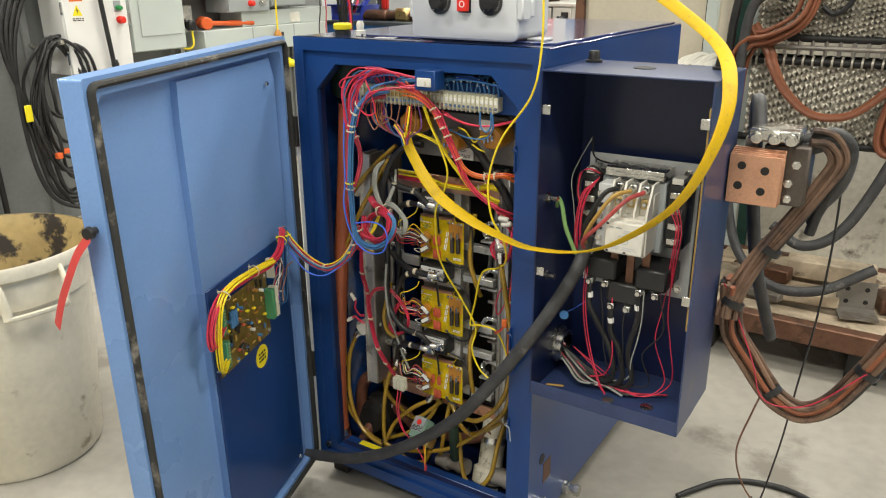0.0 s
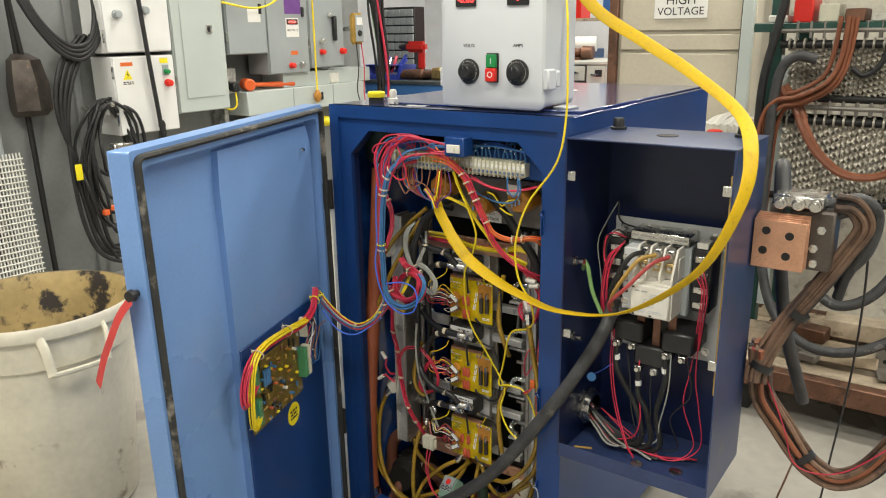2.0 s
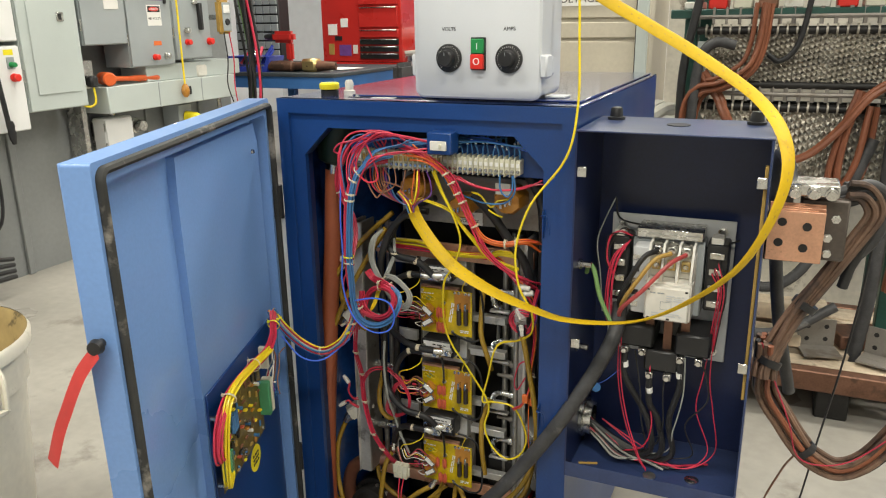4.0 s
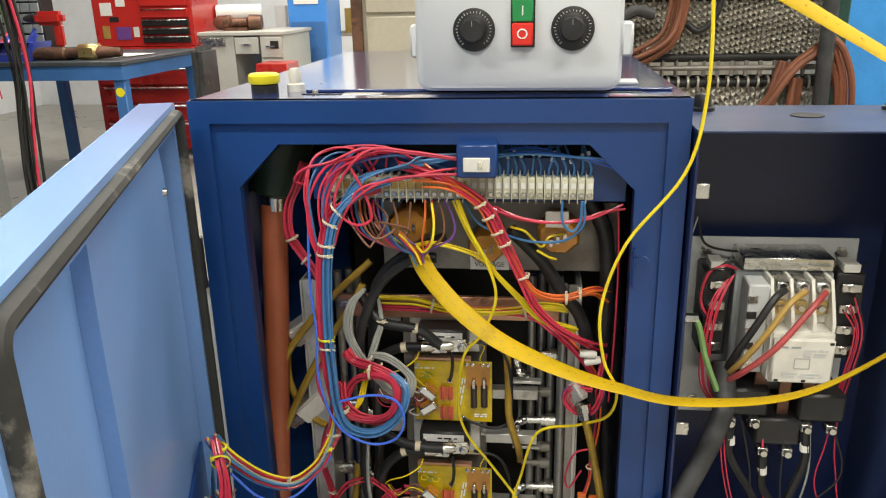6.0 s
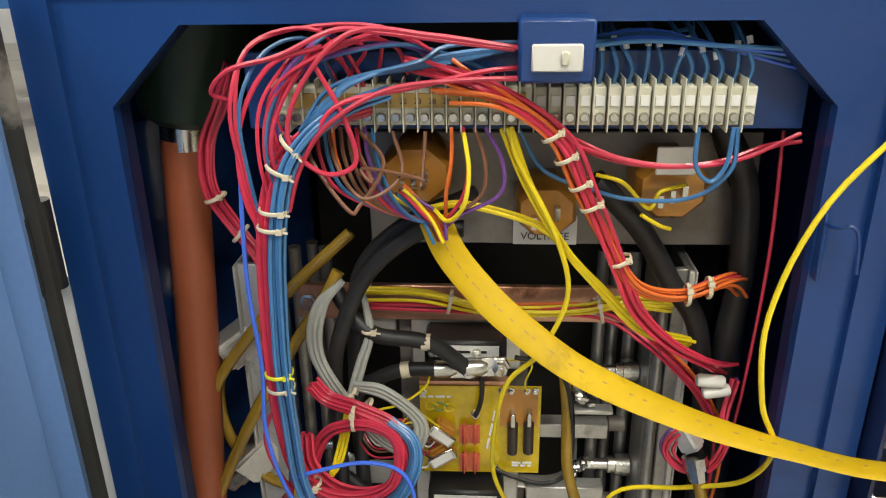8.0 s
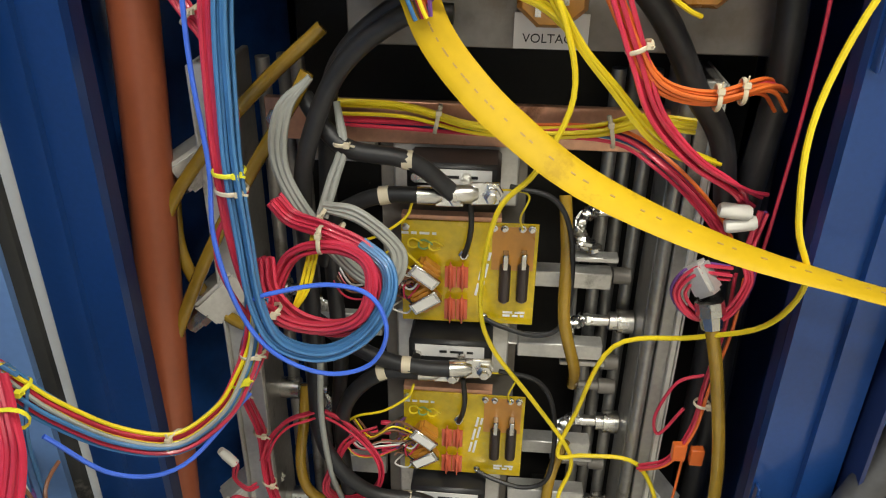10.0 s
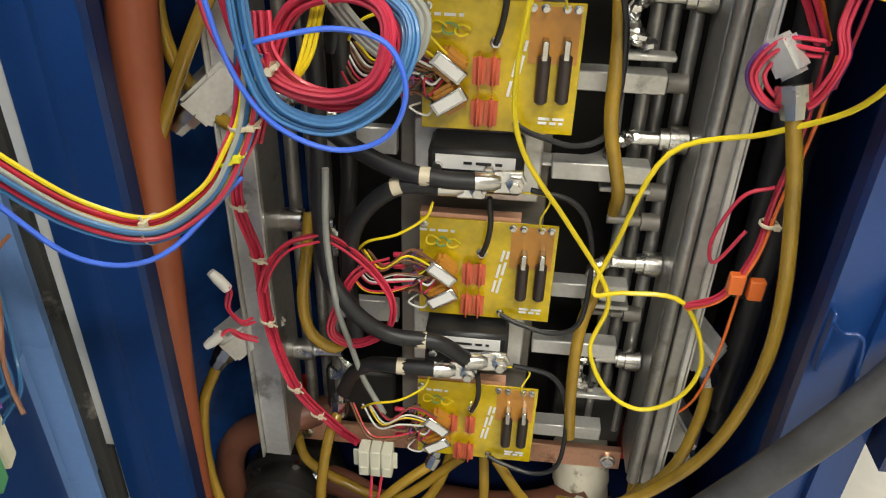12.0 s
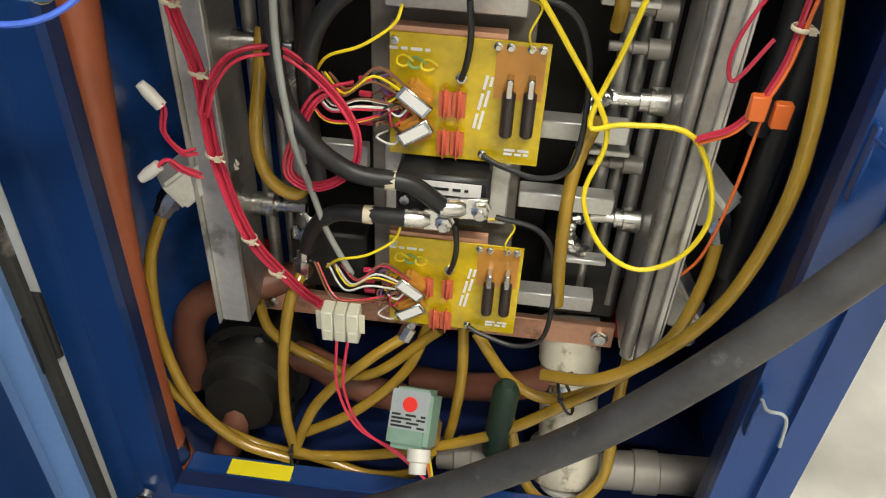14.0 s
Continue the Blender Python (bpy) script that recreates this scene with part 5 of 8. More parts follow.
# thin red drop loom on the left rail
loom = thing("wire_loom", "thin red wire loom tied down the cooling rail", "wire loom", "wire looms")
bundle(loom, [(0.16, -0.01, 0.69), (0.143, 0.03, 0.672), (0.126, 0.05, 0.63), (0.118, 0.06, 0.586), (0.126, 0.066, 0.534), (0.123, 0.078, 0.459), (0.14, 0.082, 0.378), (0.175, 0.092, 0.318), (0.2, 0.075, 0.318)], [R] * 7, 0.0013, 0.0046, seed=9)
for z, x, y in ((0.586, 0.118, 0.06), (0.534, 0.126, 0.066), (0.459, 0.1235, 0.078), (0.378, 0.14, 0.082), (0.34, 0.158, 0.088)):
    tie(loom, (x, y, z), (0.2, 0, 1), 0.0064)
bundle(loom, [(0.126, 0.066, 0.5), (0.135, 0.066, 0.525), (0.15, 0.066, 0.545), (0.168, 0.07, 0.552), (0.185, 0.084, 0.545), (0.214, 0.086, 0.52), (0.233, 0.086, 0.487), (0.228, 0.086, 0.453), (0.2, 0.086, 0.434), (0.179, 0.086, 0.446), (0.19, 0.088, 0.482), (0.205, 0.09, 0.51), (0.23, 0.1, 0.516)], [R] * 5, 0.0013, 0.004, seed=12)
bundle(loom, [(0.118, 0.06, 0.47), (0.112, 0.05, 0.475), (0.103, 0.045, 0.495), (0.108, 0.042, 0.515), (0.108, 0.04, 0.522)], [R] * 3, 0.0012, 0.003, seed=13)
bundle(loom, [(0.118, 0.06, 0.45), (0.108, 0.05, 0.462), (0.102, 0.044, 0.472), (0.094, 0.042, 0.466)], [R] * 3, 0.0012, 0.003, seed=14)
for a, b in (((0.108, 0.04, 0.518), (0.097, 0.038, 0.535)), ((0.096, 0.042, 0.468), (0.082, 0.038, 0.457))):
    bm = bmesh.new()
    lathe(bm, a, b, [(0, 0.0045), (0.6, 0.0048), (1, 0.0035)], 10)
    part("crimp_cap", bm, M_CREAM, loom, "clear nylon crimp cap")

# dark red loom curving behind the riser
loom = thing("wire_loom", "short dark red loom curving behind the riser hose", "wire loom", "wire looms")
bundle(loom, [(0.125, 0.06, 1.05), (0.112, 0.06, 1.02), (0.098, 0.06, 0.989), (0.096, 0.06, 0.953), (0.112, 0.06, 0.922), (0.135, 0.05, 0.893), (0.15, 0.03, 0.86), (0.155, 0.0, 0.82)], [R] * 8, 0.0015, 0.006, seed=15)
tie(loom, (0.1, 0.06, 0.945), (0.4, 0, -1), 0.009)
tie(loom, (0.118, 0.058, 0.915), (0.7, 0, -0.7), 0.009)

# grey coiled pair
loom = thing("wire_loom", "looped grey cable pair with nylon ties", "wire loom", "wire looms")
for k in range(3):
    o = 0.0042 * k
    wire(loom, [(0.2, 0.055, 0.875), (0.184 - o, 0.05, 0.852), (0.178 - o, 0.05, 0.808), (0.2 - o * 0.4, 0.046, 0.765 - o), (0.232, 0.042, 0.728 - o), (0.253 + o * 0.6, 0.042, 0.724 - o), (0.257 + o, 0.044, 0.746), (0.233, 0.046, 0.768 + o), (0.205, 0.05, 0.775 + o * 0.5)], 0.0026, G, "cable")
for k in range(2):
    wire(loom, [(0.2 + 0.005 * k, 0.05, 0.768), (0.208 + 0.005 * k, 0.06, 0.795), (0.216 + 0.003 * k, 0.068, 0.82), (0.212, 0.08, 0.85)], 0.0026, G, "cable")
tie(loom, (0.2, 0.047, 0.768), (0.8, 0, -0.6), 0.0105)
tie(loom, (0.214, 0.045, 0.757), (0.8, 0, -0.6), 0.0105)
tie(loom, (0.217, 0.068, 0.822), (0, 0, 1), 0.0065)
run("grey_lead", [(0.188, 0.065, 0.62), (0.186, 0.062, 0.56), (0.19, 0.066, 0.49), (0.196, 0.085, 0.43), (0.205, 0.095, 0.38), (0.222, 0.1, 0.335)], 0.0028, M_GREYW, "thin grey lead running down beside the heavy cable", "cable")

# tangle over the terminal strip
loom = thing("wire_loom", "tangle of red wires above the terminal strip", "wire loom", "wire looms")
rng = random.Random(21)
for k in range(0, 15, 2):
    s = rng.uniform(-0.006, 0.006)
    x1 = 0.18 + 0.0102 * k
    top = rng.uniform(1.062, 1.084)
    wire(loom, [(0.18 + s, -0.004 + s, 0.985 + 4 * s), (0.172 + s, -0.006, 1.02 + 2 * s), (0.19 + 2 * s, -0.006 + s, 1.055 + s), (0.215 + 0.3 * (x1 - 0.2), 0.002 + s, top), (0.5 * (0.25 + x1), 0.014, top - 0.006), (x1, 0.032, 1.048)], 0.0016, rng.choice([R, R, R, B, R, P]), "wire", 6, 6)
for pts in ([(0.336, -0.004, 1.069), (0.3, -0.006, 1.074), (0.25, -0.01, 1.081), (0.22, -0.012, 1.083), (0.182, -0.012, 1.067), (0.148, -0.012, 1.058), (0.133, -0.008, 1.042), (0.149, 0.0, 1.034)],
            [(0.338, -0.004, 1.07), (0.281, -0.008, 1.079), (0.232, -0.012, 1.082), (0.197, -0.014, 1.05), (0.184, -0.014, 1.012), (0.206, -0.014, 0.988), (0.229, -0.012, 0.995), (0.222, -0.012, 1.028), (0.204, -0.01, 1.062)],
            [(0.36, 0.0, 1.05), (0.3, -0.008, 1.05), (0.25, -0.014, 1.044), (0.21, -0.016, 1.02), (0.19, -0.014, 0.99), (0.18, -0.014, 0.96)],
            [(0.165, -0.012, 0.93), (0.15, -0.016, 0.97), (0.152, -0.016, 1.02), (0.175, -0.012, 1.06), (0.21, -0.006, 1.072)],
            [(0.36, 0.01, 1.056), (0.32, 0.0, 1.055), (0.27, -0.006, 1.045), (0.22, -0.012, 1.035), (0.2, -0.014, 1.01)]):
    wire(loom, pts, 0.0018, R, "wire", 8, 7)
for k in range(7):
    s = rng.uniform(-0.006, 0.006)
    wire(loom, [(0.19, -0.004, 1.015), (0.215, -0.006 + s, 1.04 + s), (0.25 + 4 * s, 0.0, 1.055 + s), (0.3, 0.012, 1.065 + s), (0.38 + 5 * s, 0.03, 1.07), (0.42 + 8 * s, 0.06, 1.074)], 0.0016, B, "wire", 7, 6)

for k in range(7):
    xa, s = rng.uniform(0.2, 0.33), rng.uniform(-0.012, 0.012)
    zt = rng.uniform(1.055, 1.086)
    wire(loom, [(0.168 + s, -0.01, 0.95 + 2 * s), (0.162 + s, -0.016, 0.995 + s), (0.165 + 1.5 * s, -0.014 + 0.5 * s, 1.035), (0.185 + 2 * s, -0.004, zt - 0.008), (0.5 * (0.19 + xa), 0.008 + s, zt), (xa, 0.022, 1.05 + 0.5 * s), (xa + 0.006, 0.026, 1.036)], 0.0015, rng.choice([R, R, B, R, BR, M_BLUEW]), "wire", 6, 6)
for k in range(3):
    s, u = 0.013 * k, rng.uniform(-0.012, 0.012)
    wire(loom, [(0.19 + s, 0.026, 1.012), (0.2 + s + u, 0.0, 0.99 - u), (0.216 + s - u, -0.006 + u, 0.968 + 1.5 * u), (0.234 + s + u, -0.006, 0.962 + 0.01 * k), (0.246 + s, 0.004, 0.985 - u), (0.228 + 1.8 * s, 0.016, 1.01)], 0.0015, rng.choice([R, BR, O]), "loop_wire", 6, 6)

# blue jumpers with white ferrules above the right half of the strip
loom = thing("wire_loom", "row of blue wires with white ferrules above a strip", "wire loom", "wire looms")
for k in range(15):
    x = 0.172 + (18 + k) * 0.0102
    s = rng.uniform(-0.008, 0.008)
    wire(loom, [(x, 0.034, 1.04), (x + 0.001, 0.03, 1.052), (x + s, 0.034, 1.066), (x + 2 * s, 0.05, 1.078), (x + 2 * s, 0.08, 1.082)], 0.0016, M_BLUEW, "wire", 6, 6)
    bm = bmesh.new()
    z = 1.056 + rng.uniform(0, 0.012)
    cyl(bm, (x + 0.5 * s, 0.0315, z), (x + 0.7 * s, 0.033, z + 0.005), 0.0022, 8)
    part("ferrule", bm, M_LABEL, loom)
for k in range(4):
    wire(loom, [(0.36, 0.03 + 0.004 * k, 1.062), (0.42, 0.024 + 0.004 * k, 1.07 + 0.002 * k), (0.47, 0.024 + 0.003 * k, 1.067), (0.53, 0.03 + 0.003 * k, 1.062 - 0.004 * k), (0.548, 0.05, 1.05)], 0.0016, M_BRIGHTBLUE if k % 2 else M_BLUEW, "wire", 7, 6)

# diagonal orange and red loom
loom = thing("wire_loom", "orange and red loom crossing diagonally below the strip", "wire loom", "wire looms")
bundle(loom, [(0.29, 0.008, 1.046), (0.33, 0.004, 1.034), (0.364, 0.006, 1.01), (0.384, 0.012, 0.972), (0.41, 0.018, 0.925), (0.433, 0.02, 0.89), (0.47, 0.03, 0.878), (0.508, 0.05, 0.882), (0.53, 0.08, 0.87)], [O, O, R, O, O, R, O, O], 0.0015, 0.0055, seed=23, fan=0.012)
bundle(loom, [(0.27, 0.008, 1.052), (0.32, 0.004, 1.042), (0.37, 0.006, 1.008), (0.392, 0.01, 0.965), (0.418, 0.016, 0.905), (0.435, 0.02, 0.868), (0.466, 0.028, 0.835), (0.501, 0.04, 0.812), (0.525, 0.07, 0.79)], [R, R, R, R, R, R], 0.0017, 0.005, seed=24, fan=0.01)
for p, t in (((0.364, 0.006, 1.01), (0.6, 0, -1)), ((0.374, 0.009, 0.993), (0.5, 0, -1)), ((0.385, 0.011, 0.973), (0.5, 0, -1)), ((0.394, 0.012, 0.957), (0.5, 0, -1)), ((0.418, 0.017, 0.912), (0.5, 0, -1)), ((0.474, 0.031, 0.878), (1, 0, 0)), ((0.492, 0.04, 0.88), (1, 0, 0))):
    tie(loom, p, t, 0.0086)
bundle(loom, [(0.371, 0.02, 1.006), (0.411, 0.024, 0.988), (0.455, 0.028, 0.981), (0.498, 0.034, 0.986), (0.538, 0.045, 1.002)], [R, R, R], 0.0016, 0.004, seed=25, fan=0.01)

# yellow strands below the strip
loom = thing("wire_loom", "yellow strands running from strip to cooling rail", "wire loom", "wire looms")
bundle(loom, [(0.332, 0.02, 1.012), (0.35, 0.024, 0.966), (0.379, 0.028, 0.917), (0.409, 0.03, 0.882), (0.444, 0.036, 0.845), (0.49, 0.06, 0.82)], [Y] * 4, 0.0016, 0.0045, seed=26)
bundle(loom, [(0.245, 0.045, 0.952), (0.27, 0.04, 0.945), (0.3, 0.035, 0.95), (0.352, 0.035, 0.935), (0.379, 0.034, 0.915)], [Y] * 3, 0.0016, 0.004, seed=27)
wire(loom, [(0.302, 0.012, 1.01), (0.306, 0.0, 0.985), (0.302, -0.002, 0.96), (0.29, 0.01, 0.945), (0.28, 0.02, 0.95)], 0.0017, Y)
wire(loom, [(0.4, 0.045, 0.97), (0.42, 0.04, 0.965), (0.44, 0.04, 0.945), (0.45, 0.05, 0.955), (0.47, 0.058, 0.958)], 0.0017, Y)
wire(loom, [(0.435, 0.04, 0.94), (0.45, 0.044, 0.93), (0.46, 0.05, 0.925)], 0.0017, Y)
loom = thing("wire_loom", "yellow and red loom laid along the upper copper bar", "wire loom", "wire looms")
bundle(loom, [(0.2, 0.11, 0.838), (0.26, 0.112, 0.836), (0.31, 0.112, 0.824), (0.36, 0.112, 0.82), (0.41, 0.11, 0.824), (0.44, 0.1, 0.836), (0.48, 0.095, 0.836)], [Y] * 7, 0.0017, 0.006, seed=28)
bundle(loom, [(0.18, 0.115, 0.825), (0.26, 0.118, 0.822), (0.34, 0.118, 0.82), (0.42, 0.11, 0.822), (0.46, 0.09, 0.806), (0.5, 0.08, 0.77), (0.525, 0.085, 0.73)], [R, R, B, O, R, P, R], 0.0017, 0.006, seed=29)
tie(loom, (0.42, 0.108, 0.825), (1, 0, 0.2), 0.0125)
tie(loom, (0.285, 0.114, 0.828), (1, 0, -0.2), 0.0115)

# blue loop and odd wires below the strip
loom = thing("wire_loom", "loose blue and mixed leads under the terminal strip", "wire loom", "wire looms")
wire(loom, [(0.465, 0.02, 1.012), (0.466, 0.02, 0.985), (0.478, 0.022, 0.972), (0.488, 0.022, 0.985), (0.489, 0.02, 1.012)], 0.0017, M_BLUEW)
wire(loom, [(0.492, 0.02, 1.012), (0.492, 0.024, 0.98), (0.47, 0.032, 0.957), (0.43, 0.036, 0.953), (0.396, 0.04, 0.96), (0.36, 0.04, 0.975), (0.341, 0.03, 1.008)], 0.0017, M_BLUEW)
for k, m in enumerate((R, B, O, BR, BR, R, P, B)):
    x = 0.196 + 0.0058 * k
    wire(loom, [(x, 0.02, 1.012), (x + 0.003, 0.014, 0.99), (x + 0.014, 0.012, 0.968 - 0.001 * k), (0.243 + 0.003 * k, 0.016, 0.95 - 0.0008 * k), (0.268 + 0.0015 * k, 0.022, 0.942 - 0.0006 * k), (0.286, 0.026, 0.928)], 0.0016, m, "wire", 6, 6)
for k, m in enumerate((O, R, BR, P)):
    x = 0.293 + 0.008 * k
    wire(loom, [(x, 0.02, 1.012), (x + 0.004 * k, 0.012, 0.99), (x - 0.004 + 0.005 * k, 0.012, 0.965), (0.288 + 0.004 * k, 0.018, 0.947), (0.283, 0.026, 0.93)], 0.0015, m, "wire", 6, 6)

# connectors at the right
cn = thing("splice_connector", "clear nylon splice connectors on red and orange wires", "connector")
for a, b in (((0.495, 0.05, 0.79), (0.518, 0.05, 0.788)), ((0.502, 0.052, 0.776), (0.524, 0.052, 0.78))):
    bm = bmesh.new()
    lathe(bm, a, b, [(0, 0.0045), (0.1, 0.0058), (0.9, 0.0058), (1, 0.0045)], 10)
    part("shell", bm, M_CREAM, cn)
loom = thing("wire_loom", "red wires coiled beside the cooling rail", "wire loom", "wire looms")
bundle(loom, [(0.53, 0.06, 0.785), (0.524, 0.055, 0.75), (0.528, 0.05, 0.73), (0.516, 0.05, 0.7), (0.492, 0.052, 0.698), (0.478, 0.055, 0.716), (0.49, 0.055, 0.735), (0.515, 0.055, 0.735)], [R, R, R, R, P], 0.0015, 0.005, seed=33)
bundle(loom, [(0.522, 0.06, 0.73), (0.524, 0.065, 0.68), (0.518, 0.066, 0.62), (0.515, 0.068, 0.57), (0.5, 0.07, 0.53), (0.478, 0.08, 0.51)], [R, R, O], 0.0015, 0.0045, seed=34)
wire(loom, [(0.515, 0.066, 0.63), (0.494, 0.066, 0.62), (0.482, 0.07, 0.58), (0.488, 0.07, 0.56), (0.505, 0.07, 0.59)], 0.0015, R)
wire(loom, [(0.513, 0.07, 0.545), (0.512, 0.075, 0.47), (0.508, 0.09, 0.4), (0.49, 0.1, 0.36)], 0.0013, O)
wire(loom, [(0.538, 0.06, 1.0), (0.542, 0.06, 0.9), (0.542, 0.07, 0.78), (0.54, 0.08, 0.7)], 0.0014, R)
for x, z in ((0.507, 0.545), (0.523, 0.541)):
    part("spade_terminal", box(x - 0.006, 0.062, z - 0.009, x + 0.006, 0.07, z + 0.009, 0.001), M_ORANGE, loom, "orange insulated spade terminal")
tie(loom, (0.518, 0.066, 0.6), (0, 0, 1), 0.0065)

# white terminal block at the foot of the boards
tk = thing("connector_block", "white three way connector block hanging on wires", "connector")
for k in range(3):
    x = 0.204 + 0.011 * k
    bm = box(x, 0.055, 0.294, x + 0.0104, 0.072, 0.327, 0.001)
    bx(bm, x + 0.002, 0.0535, 0.3, x + 0.0084, 0.0549, 0.307)
    part("way", bm, M_IVORY, tk)
part("flange", box(0.198, 0.062, 0.3, 0.2408, 0.0635, 0.322, 0.001), M_IVORY, tk)
lw = thing("wire_loom", "thin red pair from the connector block to the valve", "wire loom", "wire looms")
for k in range(2):
    wire(lw, [(0.216 + 0.01 * k, 0.06, 0.294), (0.216 + 0.006 * k, 0.052, 0.24), (0.234 + 0.004 * k, 0.05, 0.188), (0.276, 0.046, 0.161 - 0.004 * k), (0.31 + 0.003 * k, 0.036, 0.122), (0.312, 0.03, 0.1)], 0.0014, R)
wire(lw, [(0.302, 0.05, 0.165), (0.308, 0.04, 0.14), (0.312, 0.032, 0.1)], 0.0014, Y)
wire(lw, [(0.298, 0.05, 0.165), (0.306, 0.04, 0.138), (0.314, 0.03, 0.095)], 0.0014, O)
tw = thing("gate_wiring", "thin brown and yellow gate leads between the boards", "wire loom")
for k, z in enumerate((0.735, 0.553, 0.37)):
    for j in range(10):
        s = rng.uniform(-0.014, 0.014)
        wire(tw, [(0.262 + s, 0.098, z - 0.045 + s), (0.24 + s, 0.088, z - 0.035 + 2 * s), (0.218 + s, 0.09, z - 0.045 + s), (0.2 + s, 0.105, z - 0.03)], 0.001, (M_BROWNW, M_YELLOW, M_RED, M_WHITEW, M_BROWNW)[j % 5], "lead", 5, 5)
    wire(tw, [(0.2, 0.1, z - 0.03), (0.215, 0.085, z - 0.008), (0.24, 0.08, z + 0.004), (0.262, 0.082, z + 0.02), (0.268, 0.084, z + 0.034)], 0.0012, M_YELLOW, "lead")

# ---------------- yellow sleeve and yellow wire ----------------
ys = thing("yellow_sleeve", "wide flat yellow insulating sleeve looping out of the cabinet", "sleeve")
yp = [(0.279, 0.028, 0.94), (0.29, 0.027, 0.914), (0.309, 0.023, 0.889), (0.338, 0.01, 0.864), (0.39, -0.008, 0.831), (0.467, -0.022, 0.801), (0.54, -0.034, 0.784), (0.617, -0.046, 0.775), (0.73, -0.06, 0.794), (0.815, -0.062, 0.84), (0.893, -0.06, 0.915),
      (0.936, -0.045, 1.015), (0.938, -0.005, 1.09), (0.892, 0.09, 1.15), (0.785, 0.13, 1.22), (0.69, 0.135, 1.275), (0.6, 0.13, 1.33), (0.53, 0.13, 1.4), (0.47, 0.13, 1.45)]
ln = spline(yp, 8)
wd = []
TWIST = [(0.0, (0.85, 0.1, 0.5)), (0.11, (0.7, 0.25, 0.65)), (0.2, (0.4, 0.62, 0.62)), (0.28, (0.2, 0.9, 0.32)), (0.34, (0.1, 1.0, 0.05)), (0.41, (0.0, 1.0, -0.1)), (0.5, (0.3, 0.85, -0.35)), (0.6, (0.6, 0.8, -0.1)), (0.68, (0.7, 0.65, 0.1)), (0.8, (0.3, 0.6, 0.7)), (1.0, (0.3, 0.5, 0.8))]
for i in range(len(ln)):
    f = i / (len(ln) - 1)
    for (fa, wa), (fb, wb) in zip(TWIST, TWIST[1:]):
        if fa <= f <= fb:
            w = Vector(wa).lerp(Vector(wb), (f - fa) / (fb - fa))
    wd.append(tuple(w))
part("sleeve", sweep(bmesh.new(), ln, 0.0124, 0.0024, n=12, wide=wd), M_YSLEEVE, ys)
# faint printed line along the sleeve
bm = bmesh.new()
for i in range(6, len(ln) - 6):
    if (i * 7) % 5 < 2:
        continue
    d = (ln[i + 1] - ln[i]).normalized()
    w = Vector(wd[i])
    w = (w - d * w.dot(d)).normalized()
    nrm = d.cross(w)
    if nrm.z * 0.5 - nrm.y * 0.8 < 0:
        nrm = -nrm
    c = ln[i] + nrm * 0.0027
    m = Matrix((d, w, nrm)).transposed().to_4x4()
    m.translation = c
    bx(bm, -0.0015, -0.0006, -0.0002, 0.0015 + 0.0006 * (i % 3), 0.0005, 0.0002, m=m)
tagged(part("print_line", bm, M_TAN, ys), kind="stuff")
bundle(ys, [(0.255, 0.02, 0.965), (0.268, 0.022, 0.952), (0.279, 0.022, 0.94), (0.284, 0.021, 0.925)], [O, R, BR, P, B, O, Y, BR], 0.0015, 0.007, seed=41)
run("yellow_wire", [(0.5, 0.1, 1.46), (0.57, 0.02, 1.42), (0.608, -0.022, 1.34), (0.616, -0.03, 1.25), (0.618, -0.032, 1.148), (0.601, -0.032, 1.06), (0.54, -0.03, 0.974), (0.514, -0.03, 0.892), (0.52, -0.028, 0.82), (0.54, -0.015, 0.77), (0.533, 0.015, 0.715),
                    (0.496, 0.05, 0.678), (0.44, 0.08, 0.644), (0.416, 0.09, 0.56), (0.404, 0.092, 0.507), (0.43, 0.088, 0.512), (0.477, 0.086, 0.508), (0.504, 0.086, 0.45), (0.494, 0.086, 0.405), (0.463, 0.088, 0.383), (0.43, 0.09, 0.4), (0.409, 0.092, 0.445),
                    (0.418, 0.094, 0.49), (0.41, 0.092, 0.52), (0.374, 0.09, 0.575), (0.336, 0.085, 0.633), (0.325, 0.075, 0.688), (0.335, 0.055, 0.775), (0.362, 0.04, 0.818), (0.382, 0.03, 0.875), (0.37, 0.02, 0.93), (0.34, 0.018, 0.99), (0.335, 0.02, 1.012)],
    0.0021, M_YELLOW, "single yellow wire looping from control box to boards", "wire", steps=6, n=8)

# ---------------- thick grey cable across the opening ----------------
run("supply_cable", [(-0.05, -0.035, 0.07), (0.02, -0.032, 0.082), (0.126, -0.034, 0.113), (0.22, -0.036, 0.16), (0.304, -0.037, 0.215), (0.39, -0.037, 0.285), (0.46, -0.036, 0.355), (0.535, -0.034, 0.455), (0.6, -0.026, 0.555), (0.65, 0.0, 0.645), (0.68, 0.02, 0.71), (0.688, 0.04, 0.745), (0.688, 0.06, 0.78)],
    0.0138, M_GREYCABLE, "thick grey rubber supply cable slung across the opening", "cable", steps=8, n=16)

